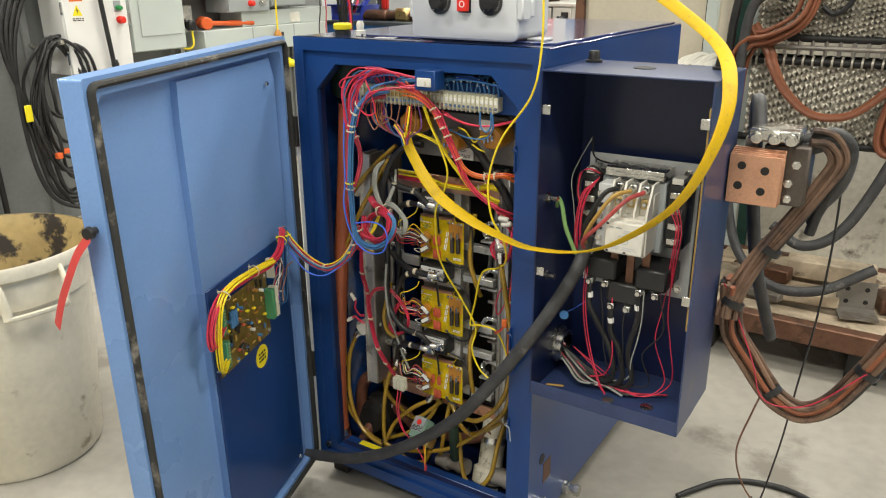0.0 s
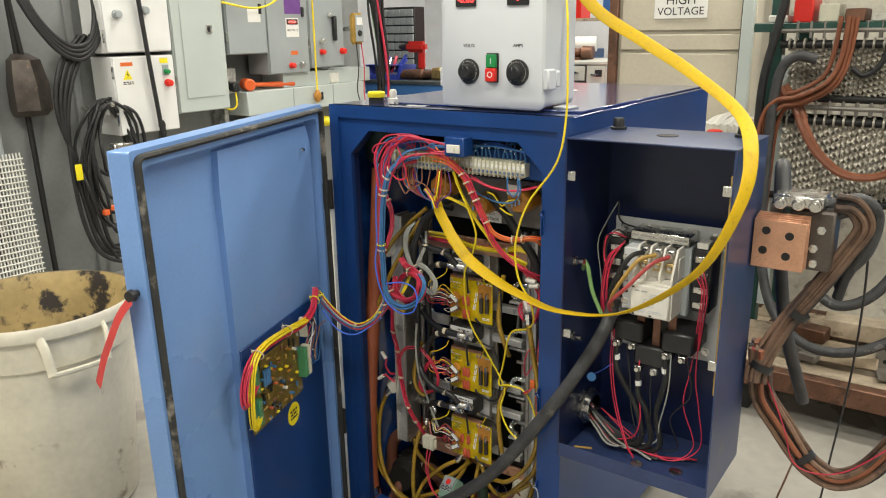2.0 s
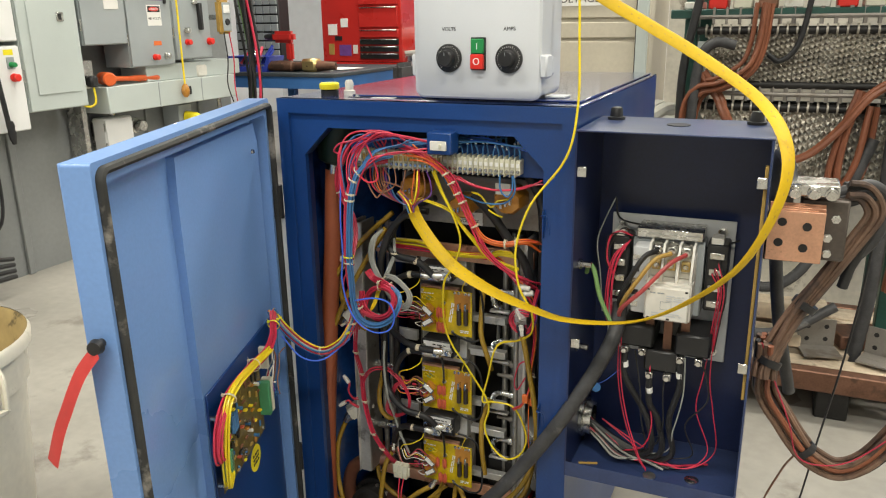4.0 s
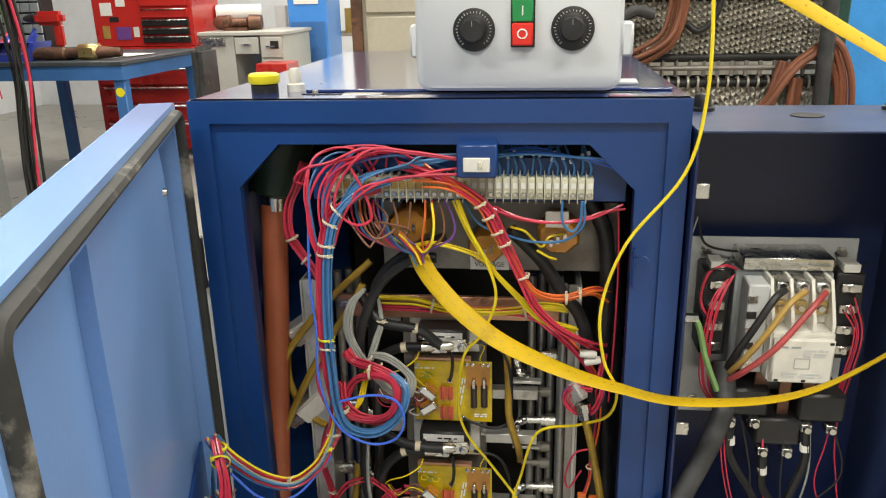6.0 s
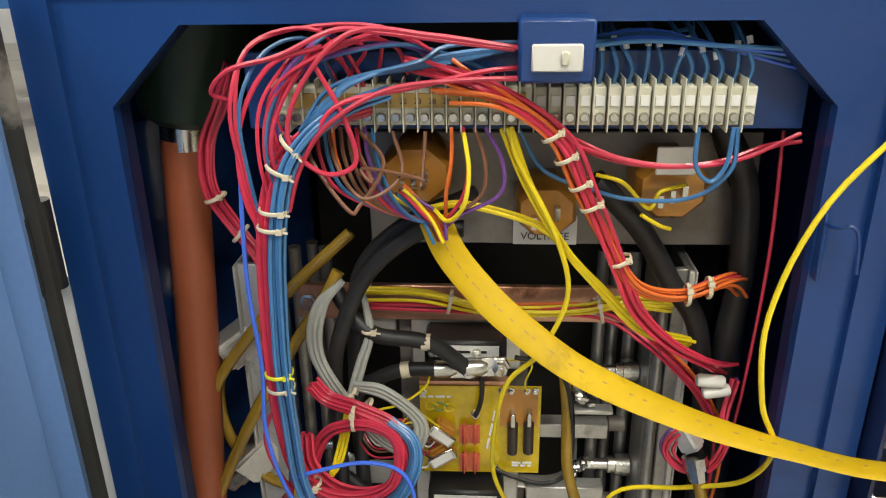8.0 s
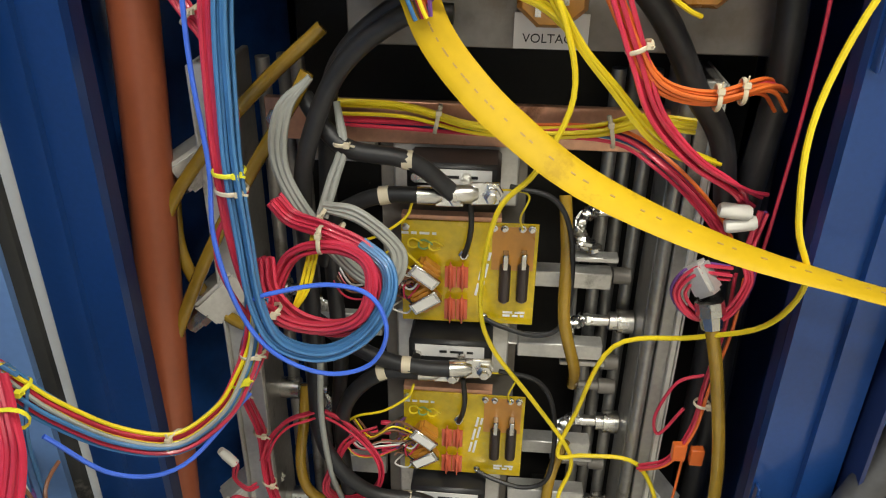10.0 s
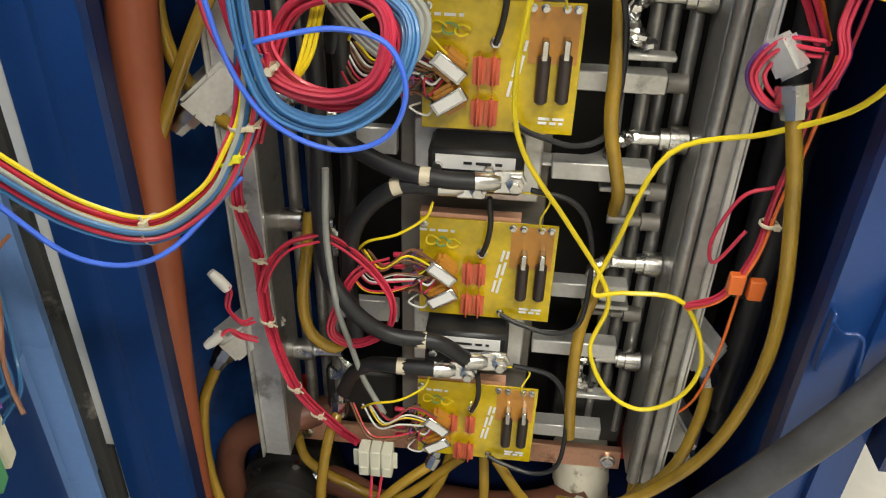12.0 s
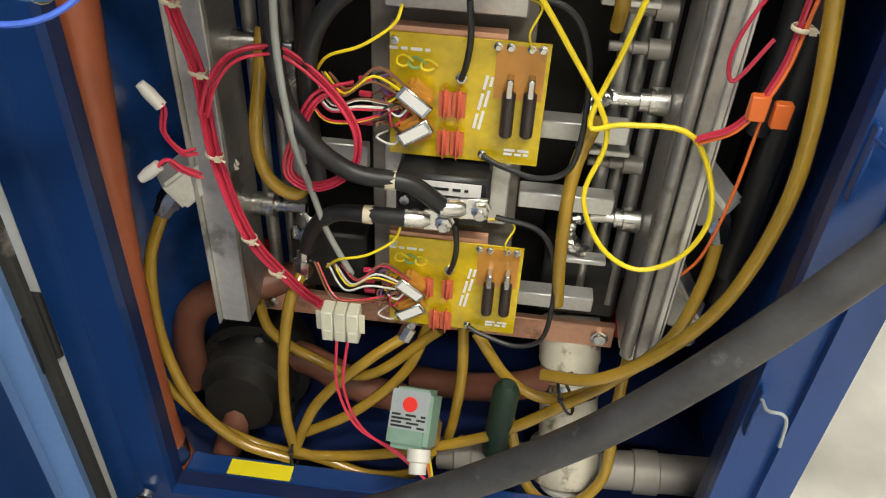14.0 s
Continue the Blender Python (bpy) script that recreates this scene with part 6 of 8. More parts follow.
# ---------------- contactor box contents ----------------
ct = thing("contactor", "white and grey three pole contactor with brass terminals", "contactor")
part("base", box(0.7, 0.09, 0.76, 0.825, 0.1445, 0.9, 0.003), M_GREYBOX, ct)
part("side_block", box(0.708, 0.05, 0.77, 0.7345, 0.0895, 0.895, 0.002), M_PLATE, ct, "light grey side block")
for k in range(5):
    part("side_clip", box(0.7075, 0.0485, 0.782 + 0.022 * k, 0.72, 0.0499, 0.792 + 0.022 * k, 0.0005), M_BLACK if k % 2 else M_STEEL, ct)
part("housing", box(0.735, 0.028, 0.768, 0.814, 0.0895, 0.84, 0.003, seg=2), M_CREAM, ct, "off-white moulded housing")
cv = part("arc_cover", box(0.737, 0.019, 0.772, 0.812, 0.0278, 0.834, 0.0025), M_CREAM, ct)
bars(cv, "print", pose(0.758, 0.0188, 0.823, 90, 0, 0), 2, 1, 0.024, 0.004, M_GREYBOX, 51)
bars(cv, "print", pose(0.789, 0.0188, 0.815, 90, 0, 0), 3, 3, 0.03, 0.012, M_PLATE, 52)
bars(cv, "print", pose(0.775, 0.0188, 0.784, 90, 0, 0), 3, 2, 0.05, 0.008, M_PLATE, 53)
part("window", ring_plate([(0.764, 0.793), (0.783, 0.793), (0.783, 0.808), (0.764, 0.808)], [(0.7647, 0.7937), (0.7823, 0.7937), (0.7823, 0.8073), (0.7647, 0.8073)], 0.0184, 0.0189), M_GREYBOX, cv)
for x, z in ((0.742, 0.829), (0.807, 0.829), (0.744, 0.776), (0.778, 0.776)):
    part("clip_slot", box(x - 0.0025, 0.0186, z - 0.0017, x + 0.0025, 0.0189, z + 0.0017), M_DARK, cv)
part("terminal_deck", box(0.735, 0.058, 0.8402, 0.814, 0.0895, 0.884, 0.002), M_CREAM, ct)
for x in (0.7365, 0.7605, 0.787, 0.8105):
    part("barrier", plate([(0.03, 0.8402), (0.0895, 0.8402), (0.0895, 0.902), (0.056, 0.902), (0.03, 0.852)], 0.004, "x", x - 0.002), M_CREAM, ct)
for x in (0.749, 0.774, 0.799):
    t = part("terminal", box(x - 0.0085, 0.05, 0.8845, x + 0.0085, 0.084, 0.9, 0.002), M_STEEL, ct)
    bm = bmesh.new()
    lathe(bm, (x, 0.0499, 0.891), (x, 0.042, 0.891), [(0, 0.0068), (0.6, 0.0068), (1, 0.0055)], 14)
    part("screw", bm, M_STEEL, t)
    part("pressure_plate", box(x - 0.0075, 0.05, 0.856, x + 0.0075, 0.0578, 0.874, 0.001), M_BRASS, t)
    bm = bmesh.new()
    lathe(bm, (x, 0.0498, 0.865), (x, 0.0455, 0.865), [(0, 0.005), (0.6, 0.005), (1, 0.004)], 12)
    part("screw", bm, M_STEEL, t)
part("bracket", box(0.706, 0.085, 0.902, 0.822, 0.1445, 0.921, 0.002), M_STEEL, ct, "galvanised top bracket")
part("bracket_flange", box(0.712, 0.078, 0.909, 0.816, 0.0849, 0.912), M_STEEL, ct)
for x0, z0 in ((0.69, 0.7), (0.737, 0.656), (0.79, 0.695)):
    ov = thing("overload_block", "black moulded overload block with screw lugs", "overload relay", "overload blocks")
    part("case", box(x0, 0.055, z0, x0 + 0.062, 0.1445, z0 + 0.042, 0.004), M_BLACK, ov)
    for dx in (0.012, 0.044):
        t = part("lug", box(x0 + dx - 0.007, 0.048, z0 - 0.012, x0 + dx + 0.007, 0.066, z0 + 0.0, 0.001), M_STEEL, ov)
        bm = bmesh.new()
        lathe(bm, (x0 + dx, 0.0479, z0 - 0.006), (x0 + dx, 0.042, z0 - 0.006), [(0, 0.0055), (0.6, 0.0055), (1, 0.0045)], 10)
        part("screw", bm, M_STEEL, t)
for x, z0, z1 in ((0.742, 0.7, 0.768), (0.775, 0.695, 0.768), (0.805, 0.735, 0.768)):
    solid("copper_strap", box(x - 0.008, 0.07, z0, x + 0.008, 0.074, z1, 0.001), M_COPPER_DK, "tarnished copper strap under the contactor", "strap", "copper straps")
for x0, x1 in ((0.66, 0.694), (0.829, 0.866)):
    ax = thing("auxiliary_block", "black auxiliary contact block with small screws", "relay", "auxiliary blocks")
    part("case", box(x0, 0.09, 0.775, x1, 0.1445, 0.9, 0.003), M_BLACK, ax)
    for k in range(4):
        bm = bmesh.new()
        z = 0.79 + 0.03 * k
        bx(bm, x0 + 0.006, 0.084, z - 0.006, x1 - 0.006, 0.0899, z + 0.006, 0.001)
        cyl(bm, ((x0 + x1) / 2, 0.0839, z), ((x0 + x1) / 2, 0.08, z), 0.0045, 10)
        part("terminal", bm, M_STEEL, ax)
    part("tag", box(x0 + 0.006, 0.088, 0.9005, x1 - 0.01, 0.12, 0.912, 0.001), M_CREAM, ax)
cw = thing("wire_loom", "heavy conductors wired from cable to contactor", "wire loom", "wire looms")
wire(cw, [(0.69, 0.06, 0.76), (0.692, 0.03, 0.8), (0.712, 0.02, 0.85), (0.732, 0.025, 0.885), (0.749, 0.042, 0.892)], 0.0048, M_CABLE, "conductor")
wire(cw, [(0.688, 0.056, 0.76), (0.7, 0.02, 0.8), (0.725, 0.012, 0.845), (0.75, 0.02, 0.882), (0.774, 0.042, 0.89)], 0.004, M_TAN, "conductor")
wire(cw, [(0.688, 0.05, 0.755), (0.7, 0.01, 0.79), (0.735, 0.002, 0.83), (0.775, 0.015, 0.878), (0.799, 0.042, 0.89)], 0.004, M_DULLRED, "conductor")
wire(cw, [(0.625, 0.05, 0.835), (0.633, 0.035, 0.857), (0.644, 0.03, 0.845), (0.656, 0.028, 0.8), (0.676, 0.035, 0.75)], 0.0042, M_GREENW, "earth_conductor")
for k in range(6):
    s = rng.uniform(-0.008, 0.008)
    wire(cw, [(0.69 + s, 0.085, 0.89 + s), (0.672 + s, 0.07, 0.86), (0.664 + s, 0.066, 0.8 + s), (0.668 + s, 0.07, 0.74), (0.69, 0.08, 0.7 + s)], 0.0011, R)
    wire(cw, [(0.7 + s, 0.08, 0.905), (0.68 + s, 0.07, 0.915 + s), (0.662 + s, 0.075, 0.9), (0.656 + 0.5 * s, 0.08, 0.86 + s), (0.672 + s, 0.072, 0.83)], 0.0011, R if k % 2 else M_CABLE)
    wire(cw, [(0.846 + s, 0.08, 0.86 + 2 * s), (0.86 + s, 0.075, 0.82), (0.856 + s, 0.078, 0.76), (0.85 + s, 0.085, 0.7)], 0.0011, R if k % 3 else M_CABLE)
for k in range(2):
    wire(cw, [(0.69 + 0.004 * k, 0.055, 0.72), (0.694 + 0.005 * k, 0.045, 0.638), (0.712 + 0.005 * k, 0.035, 0.56), (0.74 + 0.003 * k, 0.03, 0.49), (0.758, 0.03, 0.462 + 0.004 * k)], 0.0011, R)
for k in range(2):
    wire(cw, [(0.855, 0.085, 0.76), (0.842 + 0.012 * k, 0.08, 0.65), (0.835 + 0.03 * k, 0.08, 0.58), (0.862 + 0.012 * k, 0.075, 0.5), (0.82, 0.06, 0.463), (0.75, 0.07, 0.475 + 0.01 * k), (0.66, 0.09, 0.52)], 0.0011, R)
for k in range(5):
    s = rng.uniform(-0.012, 0.012)
    wire(cw, [(0.72 + 0.03 * k, 0.06, 0.69), (0.725 + 0.03 * k + s, 0.05, 0.62), (0.74 + 0.02 * k, 0.05, 0.55 + s), (0.73 + 0.02 * k + 2 * s, 0.06, 0.49), (0.69 + 2 * s, 0.075, 0.47), (0.64, 0.095, 0.5)], 0.0014, rng.choice([M_CABLE, M_GREYW, R, M_CABLE]))
for x, z, xe in ((0.703, 0.69, 0.77), (0.75, 0.645, 0.79), (0.802, 0.684, 0.81)):
    wire(cw, [(x, 0.05, z), (x + 0.003, 0.05, z - 0.05), (xe - 0.02, 0.055, 0.56), (xe - 0.01, 0.06, 0.49), (xe - 0.05, 0.07, 0.468), (0.68, 0.09, 0.485), (0.625, 0.1, 0.512)], 0.006, M_CABLE, "conductor")
    bm = bmesh.new()
    cyl(bm, (x + 0.001, 0.05, z - 0.02), (x + 0.002, 0.05, z - 0.03), 0.0065, 12)
    part("marker", bm, M_LABEL, cw)
for k in range(9):
    s = rng.uniform(-0.015, 0.015)
    wire(cw, [(0.622, 0.1 + 0.4 * s, 0.512 + s), (0.66, 0.08 + s, 0.49 + 0.4 * s), (0.71 + s, 0.06 + s, 0.468), (0.77 + 2 * s, 0.06, 0.462 + 0.2 * abs(s)), (0.83 + 3 * s, 0.08 + 2 * s, 0.458)], 0.0022, rng.choice([M_CABLE, M_CABLE, R, M_GREYW]))
wire(cw, [(0.655, 0.14, 0.96), (0.665, 0.13, 0.925), (0.701, 0.125, 0.916), (0.735, 0.12, 0.92), (0.747, 0.11, 0.905)], 0.0018, M_CABLE)
wire(cw, [(0.81, 0.12, 0.884), (0.84, 0.12, 0.886), (0.88, 0.13, 0.9)], 0.0018, M_CABLE)
wire(cw, [(0.655, 0.14, 0.96), (0.64, 0.12, 0.92), (0.632, 0.1, 0.88), (0.64, 0.1, 0.82), (0.645, 0.11, 0.74)], 0.0013, M_GREYW)
bh = thing("conduit_bushing", "steel locknut bushing through the box wall", "bushing")
bm = bmesh.new()
prof = [(0.0, 0.026), (0.0, 0.04), (0.35, 0.04), (0.4, 0.034), (1.0, 0.033), (1.0, 0.026)]
lathe(bm, (0.617, 0.1, 0.513), (0.64, 0.1, 0.513), prof, 28, caps=False)
part("ring", bm, M_STEEL, bh)
bm = bmesh.new()
cyl(bm, (0.6168, 0.1, 0.513), (0.618, 0.1, 0.513), 0.0335, 24)
part("mouth", bm, M_DARK, bh)
tg = thing("tag", "round blue plastic tag on a string", "tag")
bm = bmesh.new()
cyl(bm, (0.652, 0.05, 0.607), (0.653, 0.047, 0.608), 0.009, 20)
part("disc", bm, M_BLUETAG, tg)
wire(tg, [(0.656, 0.05, 0.614), (0.672, 0.055, 0.625), (0.69, 0.07, 0.64)], 0.0008, M_BRIGHTBLUE, "string")
for x, y, r in ((0.765, 0.03, 0.012), (0.84, 0.045, 0.013)):
    bm = bmesh.new()
    lathe(bm, (x, y, 0.4512), (x, y, 0.4555), [(0, r), (0.6, r), (1, r * 0.6)], 16)
    solid("knockout_plug", bm, M_STEEL, "plated plug in the box floor", "plug", "knockout plugs")
for x, y, a, m in ((0.648, 0.03, 20, M_TAN), (0.7, 0.0, -10, M_TAN)):
    solid("scrap_strip", box(-0.018, -0.003, 0, 0.018, 0.003, 0.0012, m=pose(x, y, 0.4512, 0, 0, a)), m, "scrap of yellowed tape on the box floor", "scrap")
for z in (0.86, 0.7):
    bm = bmesh.new()
    lathe(bm, (0.617, 0.02, z), (0.64, 0.02, z), [(0, 0.01), (0.2, 0.01), (0.22, 0.006), (1, 0.006)], 8)
    solid("side_bolt", bm, M_STEEL, "plated bolt through the box wall", "bolt", "side bolts")
# fittings low on the cabinet side
bm = bmesh.new()
cyl(bm, (0.6102, 0.065, 0.233), (0.6112, 0.065, 0.233), 0.013, 20)
solid("side_hole", bm, M_DARK, "dark open hole in the cabinet side", "hole")
solid("rust_sticker", box(0.6102, 0.075, 0.16, 0.6108, 0.115, 0.215, m=None), M_COPPER_DK, "torn brown adhesive patch on the cabinet side", "sticker")
for y, z in ((0.058, 0.12), (0.206, 0.07)):
    bm = bmesh.new()
    lathe(bm, (0.6102, y, z), (0.65, y, z), [(0, 0.016), (0.3, 0.016), (0.32, 0.011), (0.7, 0.011), (0.72, 0.014), (1, 0.014)], 12)
    solid("water_coupling", bm, M_STEEL, "plated water coupling on the cabinet side", "coupling", "water couplings")

# ---------------- board on the door ----------------
BOARDM = DOORM @ Matrix.Translation((0.058, 0, 0))
db = thing("door_circuit_board", "brown populated control board on the door plate", "circuit board", at=BOARDM)
part("board", box(0.13, -0.0005, 0.515, 0.345, 0.0012, 0.665, 0.0004), M_PCBDK, db)
for x, z in ((0.14, 0.525), (0.335, 0.525), (0.14, 0.655), (0.335, 0.655)):
    bm = bmesh.new()
    cyl(bm, (x, -0.0133, z), (x, -0.0006, z), 0.004, 8)
    lathe(bm, (x, 0.0012, z), (x, 0.004, z), [(0, 0.004), (1, 0.003)], 8)
    part("standoff", bm, M_STEEL, db)
for x, z in ((0.325, 0.565), (0.327, 0.638)):
    c = part("green_connector", box(x, 0.0014, z - 0.028, x + 0.014, 0.016, z + 0.028, 0.001), M_GREENBLK, db)
    for k in range(8):
        part("screw", box(x + 0.004, 0.016, z - 0.025 + 0.0066 * k, x + 0.009, 0.0168, z - 0.021 + 0.0066 * k), M_STEEL, c)
for x, m in ((0.135, M_GREENBLK), (0.118, M_IVORY)):
    part("edge_connector", box(x, 0.0014, 0.555, x + 0.012, 0.022, 0.625, 0.001), m, db)
part("edge_connector", box(0.118, 0.0014, 0.645, 0.128, 0.018, 0.69, 0.001), M_IVORY, db)
for k in range(70):
    x, z = rng.uniform(0.155, 0.315), rng.uniform(0.522, 0.657)
    kind = rng.random()
    if kind < 0.25:
        part("chip", box(x - 0.009, 0.0014, z - 0.0032, x + 0.009, 0.0052, z + 0.0032, 0.0005, m=Matrix.Translation((x, 0, z)) @ Matrix.Rotation(radians(90 * rng.randint(0, 1)), 4, "Y") @ Matrix.Translation((-x, 0, -z))), M_BLACK, db)
    elif kind < 0.6:
        a = rng.randint(0, 1)
        bm = bmesh.new()
        d = Vector((0.006, 0, 0)) if a else Vector((0, 0, 0.006))
        c = Vector((x, 0.004, z))
        lathe(bm, c - d, c + d, [(0, 0.0015), (0.1, 0.0024), (0.9, 0.0024), (1, 0.0015)], 8)
        part("resistor", bm, rng.choice([M_TAN, M_BROWNW, M_ORANGEX, M_BLUEW, M_TAN]), db)
    elif kind < 0.85:
        part("capacitor", box(x - 0.004, 0.0014, z - 0.002, x + 0.004, 0.009, z + 0.002, 0.001), rng.choice([M_ORANGEX, M_YELLOW, M_CAPRED, M_SIGNY]), db)
    else:
        bm = bmesh.new()
        cyl(bm, (x, 0.0014, z), (x, 0.011, z), 0.0035, 10)
        part("trimmer", bm, rng.choice([M_STEEL, M_LABEL, M_BLUEW]), db)
for k in range(3):
    bm = bmesh.new()
    cyl(bm, (0.296 - 0.009 * k, 0.007, 0.605), (0.296 - 0.009 * k, 0.007, 0.64), 0.0042, 10)
    part("blue_capacitor", bm, M_BLUEW, db)
dl = thing("wire_loom", "yellow and red loom looping round the door board", "wire loom", "wire looms", at=BOARDM)
bundle(dl, [(0.055, 0.012, 0.735), (0.075, 0.018, 0.715), (0.1, 0.024, 0.7), (0.15, 0.026, 0.69), (0.24, 0.026, 0.7), (0.33, 0.024, 0.7), (0.375, 0.022, 0.68), (0.395, 0.02, 0.64), (0.39, 0.02, 0.61), (0.345, 0.016, 0.63)], [R] * 9, 0.0017, 0.007, seed=61)
bundle(dl, [(0.15, 0.034, 0.698), (0.24, 0.034, 0.708), (0.32, 0.032, 0.71), (0.362, 0.03, 0.69), (0.38, 0.028, 0.63), (0.382, 0.026, 0.575), (0.37, 0.022, 0.55), (0.342, 0.016, 0.555)], [Y] * 8, 0.0017, 0.006, seed=62)
tie(dl, (0.23, 0.03, 0.704), (1, 0, 0.1), 0.012)
tie(dl, (0.345, 0.028, 0.7), (1, 0, -0.4), 0.012)
tie(dl, (0.075, 0.018, 0.715), (1, 0, -0.3), 0.0115, M_TIEY)
bundle(dl, [(0.058, 0.012, 0.715), (0.06, 0.008, 0.67), (0.062, 0.006, 0.62), (0.07, 0.006, 0.585), (0.09, 0.012, 0.575), (0.118, 0.014, 0.588)], [B] * 7, 0.0014, 0.009, seed=63, fan=0.006)
bundle(dl, [(0.065, 0.01, 0.66), (0.085, 0.014, 0.64), (0.105, 0.016, 0.63), (0.12, 0.014, 0.6)], [WH, BR, G, P, WH, R, BR], 0.0014, 0.012, seed=64, fan=0.014)

# ---------------- wall with electrical gear ----------------
FX = -2.45


def onwall(y, z, x=FX):
    """The pose of a sign on the west wall, facing +x."""
    return pose(x, y, z, 90, 0, 90)


def wallbox(name, label, y0, y1, z0, z1, m, depth=0.2, front=FX, handle=True, hinge=True, group="wall boxes"):
    t = thing(name, label, "electrical box", group)
    part("body", box(front - depth, y0, z0, front - 0.012, y1, z1, 0.004), m, t)
    part("cover", box(front - 0.0118, y0 + 0.004, z0 + 0.004, front, y1 - 0.004, z1 - 0.004, 0.003), m, t)
    part("mount", box(WX + 0.0205, y0 + 0.03, z0 + 0.02, front - depth - 0.0002, y1 - 0.03, z1 - 0.02), M_STEEL, t)
    if hinge:
        for f in (0.2, 0.8):
            bm = bmesh.new()
            z = z0 + (z1 - z0) * f
            cyl(bm, (front - 0.008, y0 - 0.002, z - 0.03), (front - 0.008, y0 - 0.002, z + 0.03), 0.006, 8)
            part("hinge", bm, M_STEEL, t)
    if handle:
        part("latch", box(front + 0.0002, y1 - 0.06, (z0 + z1) / 2 - 0.03, front + 0.012, y1 - 0.04, (z0 + z1) / 2 + 0.03, 0.003), M_BLACK, t)
    return t


def button(parent, y, z, m, r=0.016, x=FX):
    bm = bmesh.new()
    lathe(bm, (x + 0.0002, y, z), (x + 0.035, y, z), [(0, r * 1.1), (0.3, r * 1.1), (0.32, r * 0.7), (0.6, r * 0.7), (0.62, r), (0.9, r), (1, r * 0.8)], 18)
    part("push_button", bm, m, parent)


wl = wallbox("lower_white_box", "white wall enclosure with warning label and red button", 1.01, 1.375, 0.79, 1.192, M_WHITEBOX, handle=False)
button(wl, 1.32, 1.045, M_REDPLASTIC, 0.018)
button(wl, 1.315, 1.105, M_GREENPLASTIC, 0.012)
part("button_plate", box(FX + 0.0002, 1.295, 1.085, FX + 0.003, 1.335, 1.14), M_GREYBOX, wl)
part("label", box(FX + 0.0002, 1.285, 1.15, FX + 0.0012, 1.335, 1.175), M_SIGNY, wl)
lb = part("label", box(FX + 0.0002, 1.045, 1.04, FX + 0.0012, 1.125, 1.165), M_LABEL, wl, "white warning label with yellow triangle")
part("heading", box(FX + 0.0013, 1.05, 1.143, FX + 0.002, 1.12, 1.162), M_ORANGE, lb)
bm = plate([(1.058, 1.075), (1.112, 1.075), (1.085, 1.128)], 0.0006, "x", FX + 0.0013)
part("triangle", bm, M_SIGNY, lb)
part("bolt_mark", plate([(1.088, 1.118), (1.079, 1.098), (1.086, 1.098), (1.082, 1.08), (1.093, 1.102), (1.086, 1.102)], 0.0005, "x", FX + 0.002), M_BLACK, lb)
bars(lb, "print", onwall(1.085, 1.057, FX + 0.0013), 4, 2, 0.06, 0.018, M_BLACK, 71)
wu = wallbox("upper_white_box", "white wall enclosure above another one", 0.985, 1.375, 1.21, 1.62, M_WHITEBOX, handle=False)
button(wu, 1.06, 1.4, M_GREYBOX, 0.02)
button(wu, 1.22, 1.42, M_GREYBOX, 0.02)
run("wall_conduit", [(FX + 0.03, 1.17, 1.75), (FX + 0.028, 1.18, 1.5), (FX + 0.028, 1.2, 1.2), (FX + 0.028, 1.225, 0.9), (FX + 0.03, 1.235, 0.76)], 0.012, M_CABLE, "black flexible conduit strapped over the white boxes", "conduit")
bm = bmesh.new()
lathe(bm, (FX + 0.03, 1.235, 0.85), (FX + 0.032, 1.24, 0.74), [(0, 0.014), (0.2, 0.02), (0.4, 0.016), (0.5, 0.02), (0.8, 0.014), (1, 0.01)], 12)
solid("conduit_gland", bm, M_BLACK, "black ribbed conduit gland", "gland")
pn = wallbox("breaker_panel", "tall pale green-grey breaker panel", 1.385, 1.74, 0.87, 1.75, M_PANEL, depth=0.12, handle=False)
part("inner_door", box(FX + 0.0002, 1.44, 0.95, FX + 0.006, 1.705, 1.7, 0.003), M_PANEL, pn)
lt = part("latch", box(FX + 0.0062, 1.605, 1.3, FX + 0.012, 1.645, 1.345, 0.002), M_STEEL, pn)
part("slot", box(FX + 0.0122, 1.612, 1.307, FX + 0.016, 1.63, 1.338, 0.002), M_BLACK, lt)
b1 = wallbox("disconnect_box", "grey disconnect switch box with a window", 1.76, 2.065, 1.175, 1.7, M_GREYBOX, handle=True)
part("window", box(FX + 0.0002, 1.92, 1.36, FX + 0.002, 2.02, 1.44), M_LABEL, b1)
b2 = wallbox("control_enclosure", "grey control enclosure with voltage danger label", 2.07, 2.42, 1.045, 1.8, M_GREYBOX, handle=True)
dg = part("danger_label", box(FX + 0.0002, 2.225, 1.27, FX + 0.0012, 2.335, 1.385), M_LABEL, b2, "white danger label")
part("heading", box(FX + 0.0013, 2.232, 1.345, FX + 0.002, 2.328, 1.378), M_BLACK, dg)
part("oval", plate([(2.28 + 0.04 * math.cos(a), 1.3615 + 0.012 * math.sin(a)) for a in [2 * math.pi * k / 20 for k in range(20)]], 0.0004, "x", FX + 0.0021), M_REDPLASTIC, dg)
lettering("caption", "DANGER", 0.017, onwall(2.28, 1.3615, FX + 0.0026), M_LABEL, dg, 0.0003)
lettering("caption", "480 VOLTS", 0.02, onwall(2.28, 1.31, FX + 0.0013), M_BLACK, dg, 0.0004)
part("colour_label", box(FX + 0.0002, 2.22, 1.41, FX + 0.0012, 2.36, 1.56), M_PURPLE, b2, "violet and white printed label")
part("sticker", box(FX + 0.0002, 2.255, 1.16, FX + 0.0012, 2.315, 1.185), M_ORANGE, b2, "orange sticker")
button(b2, 2.25, 1.095, M_REDPLASTIC)
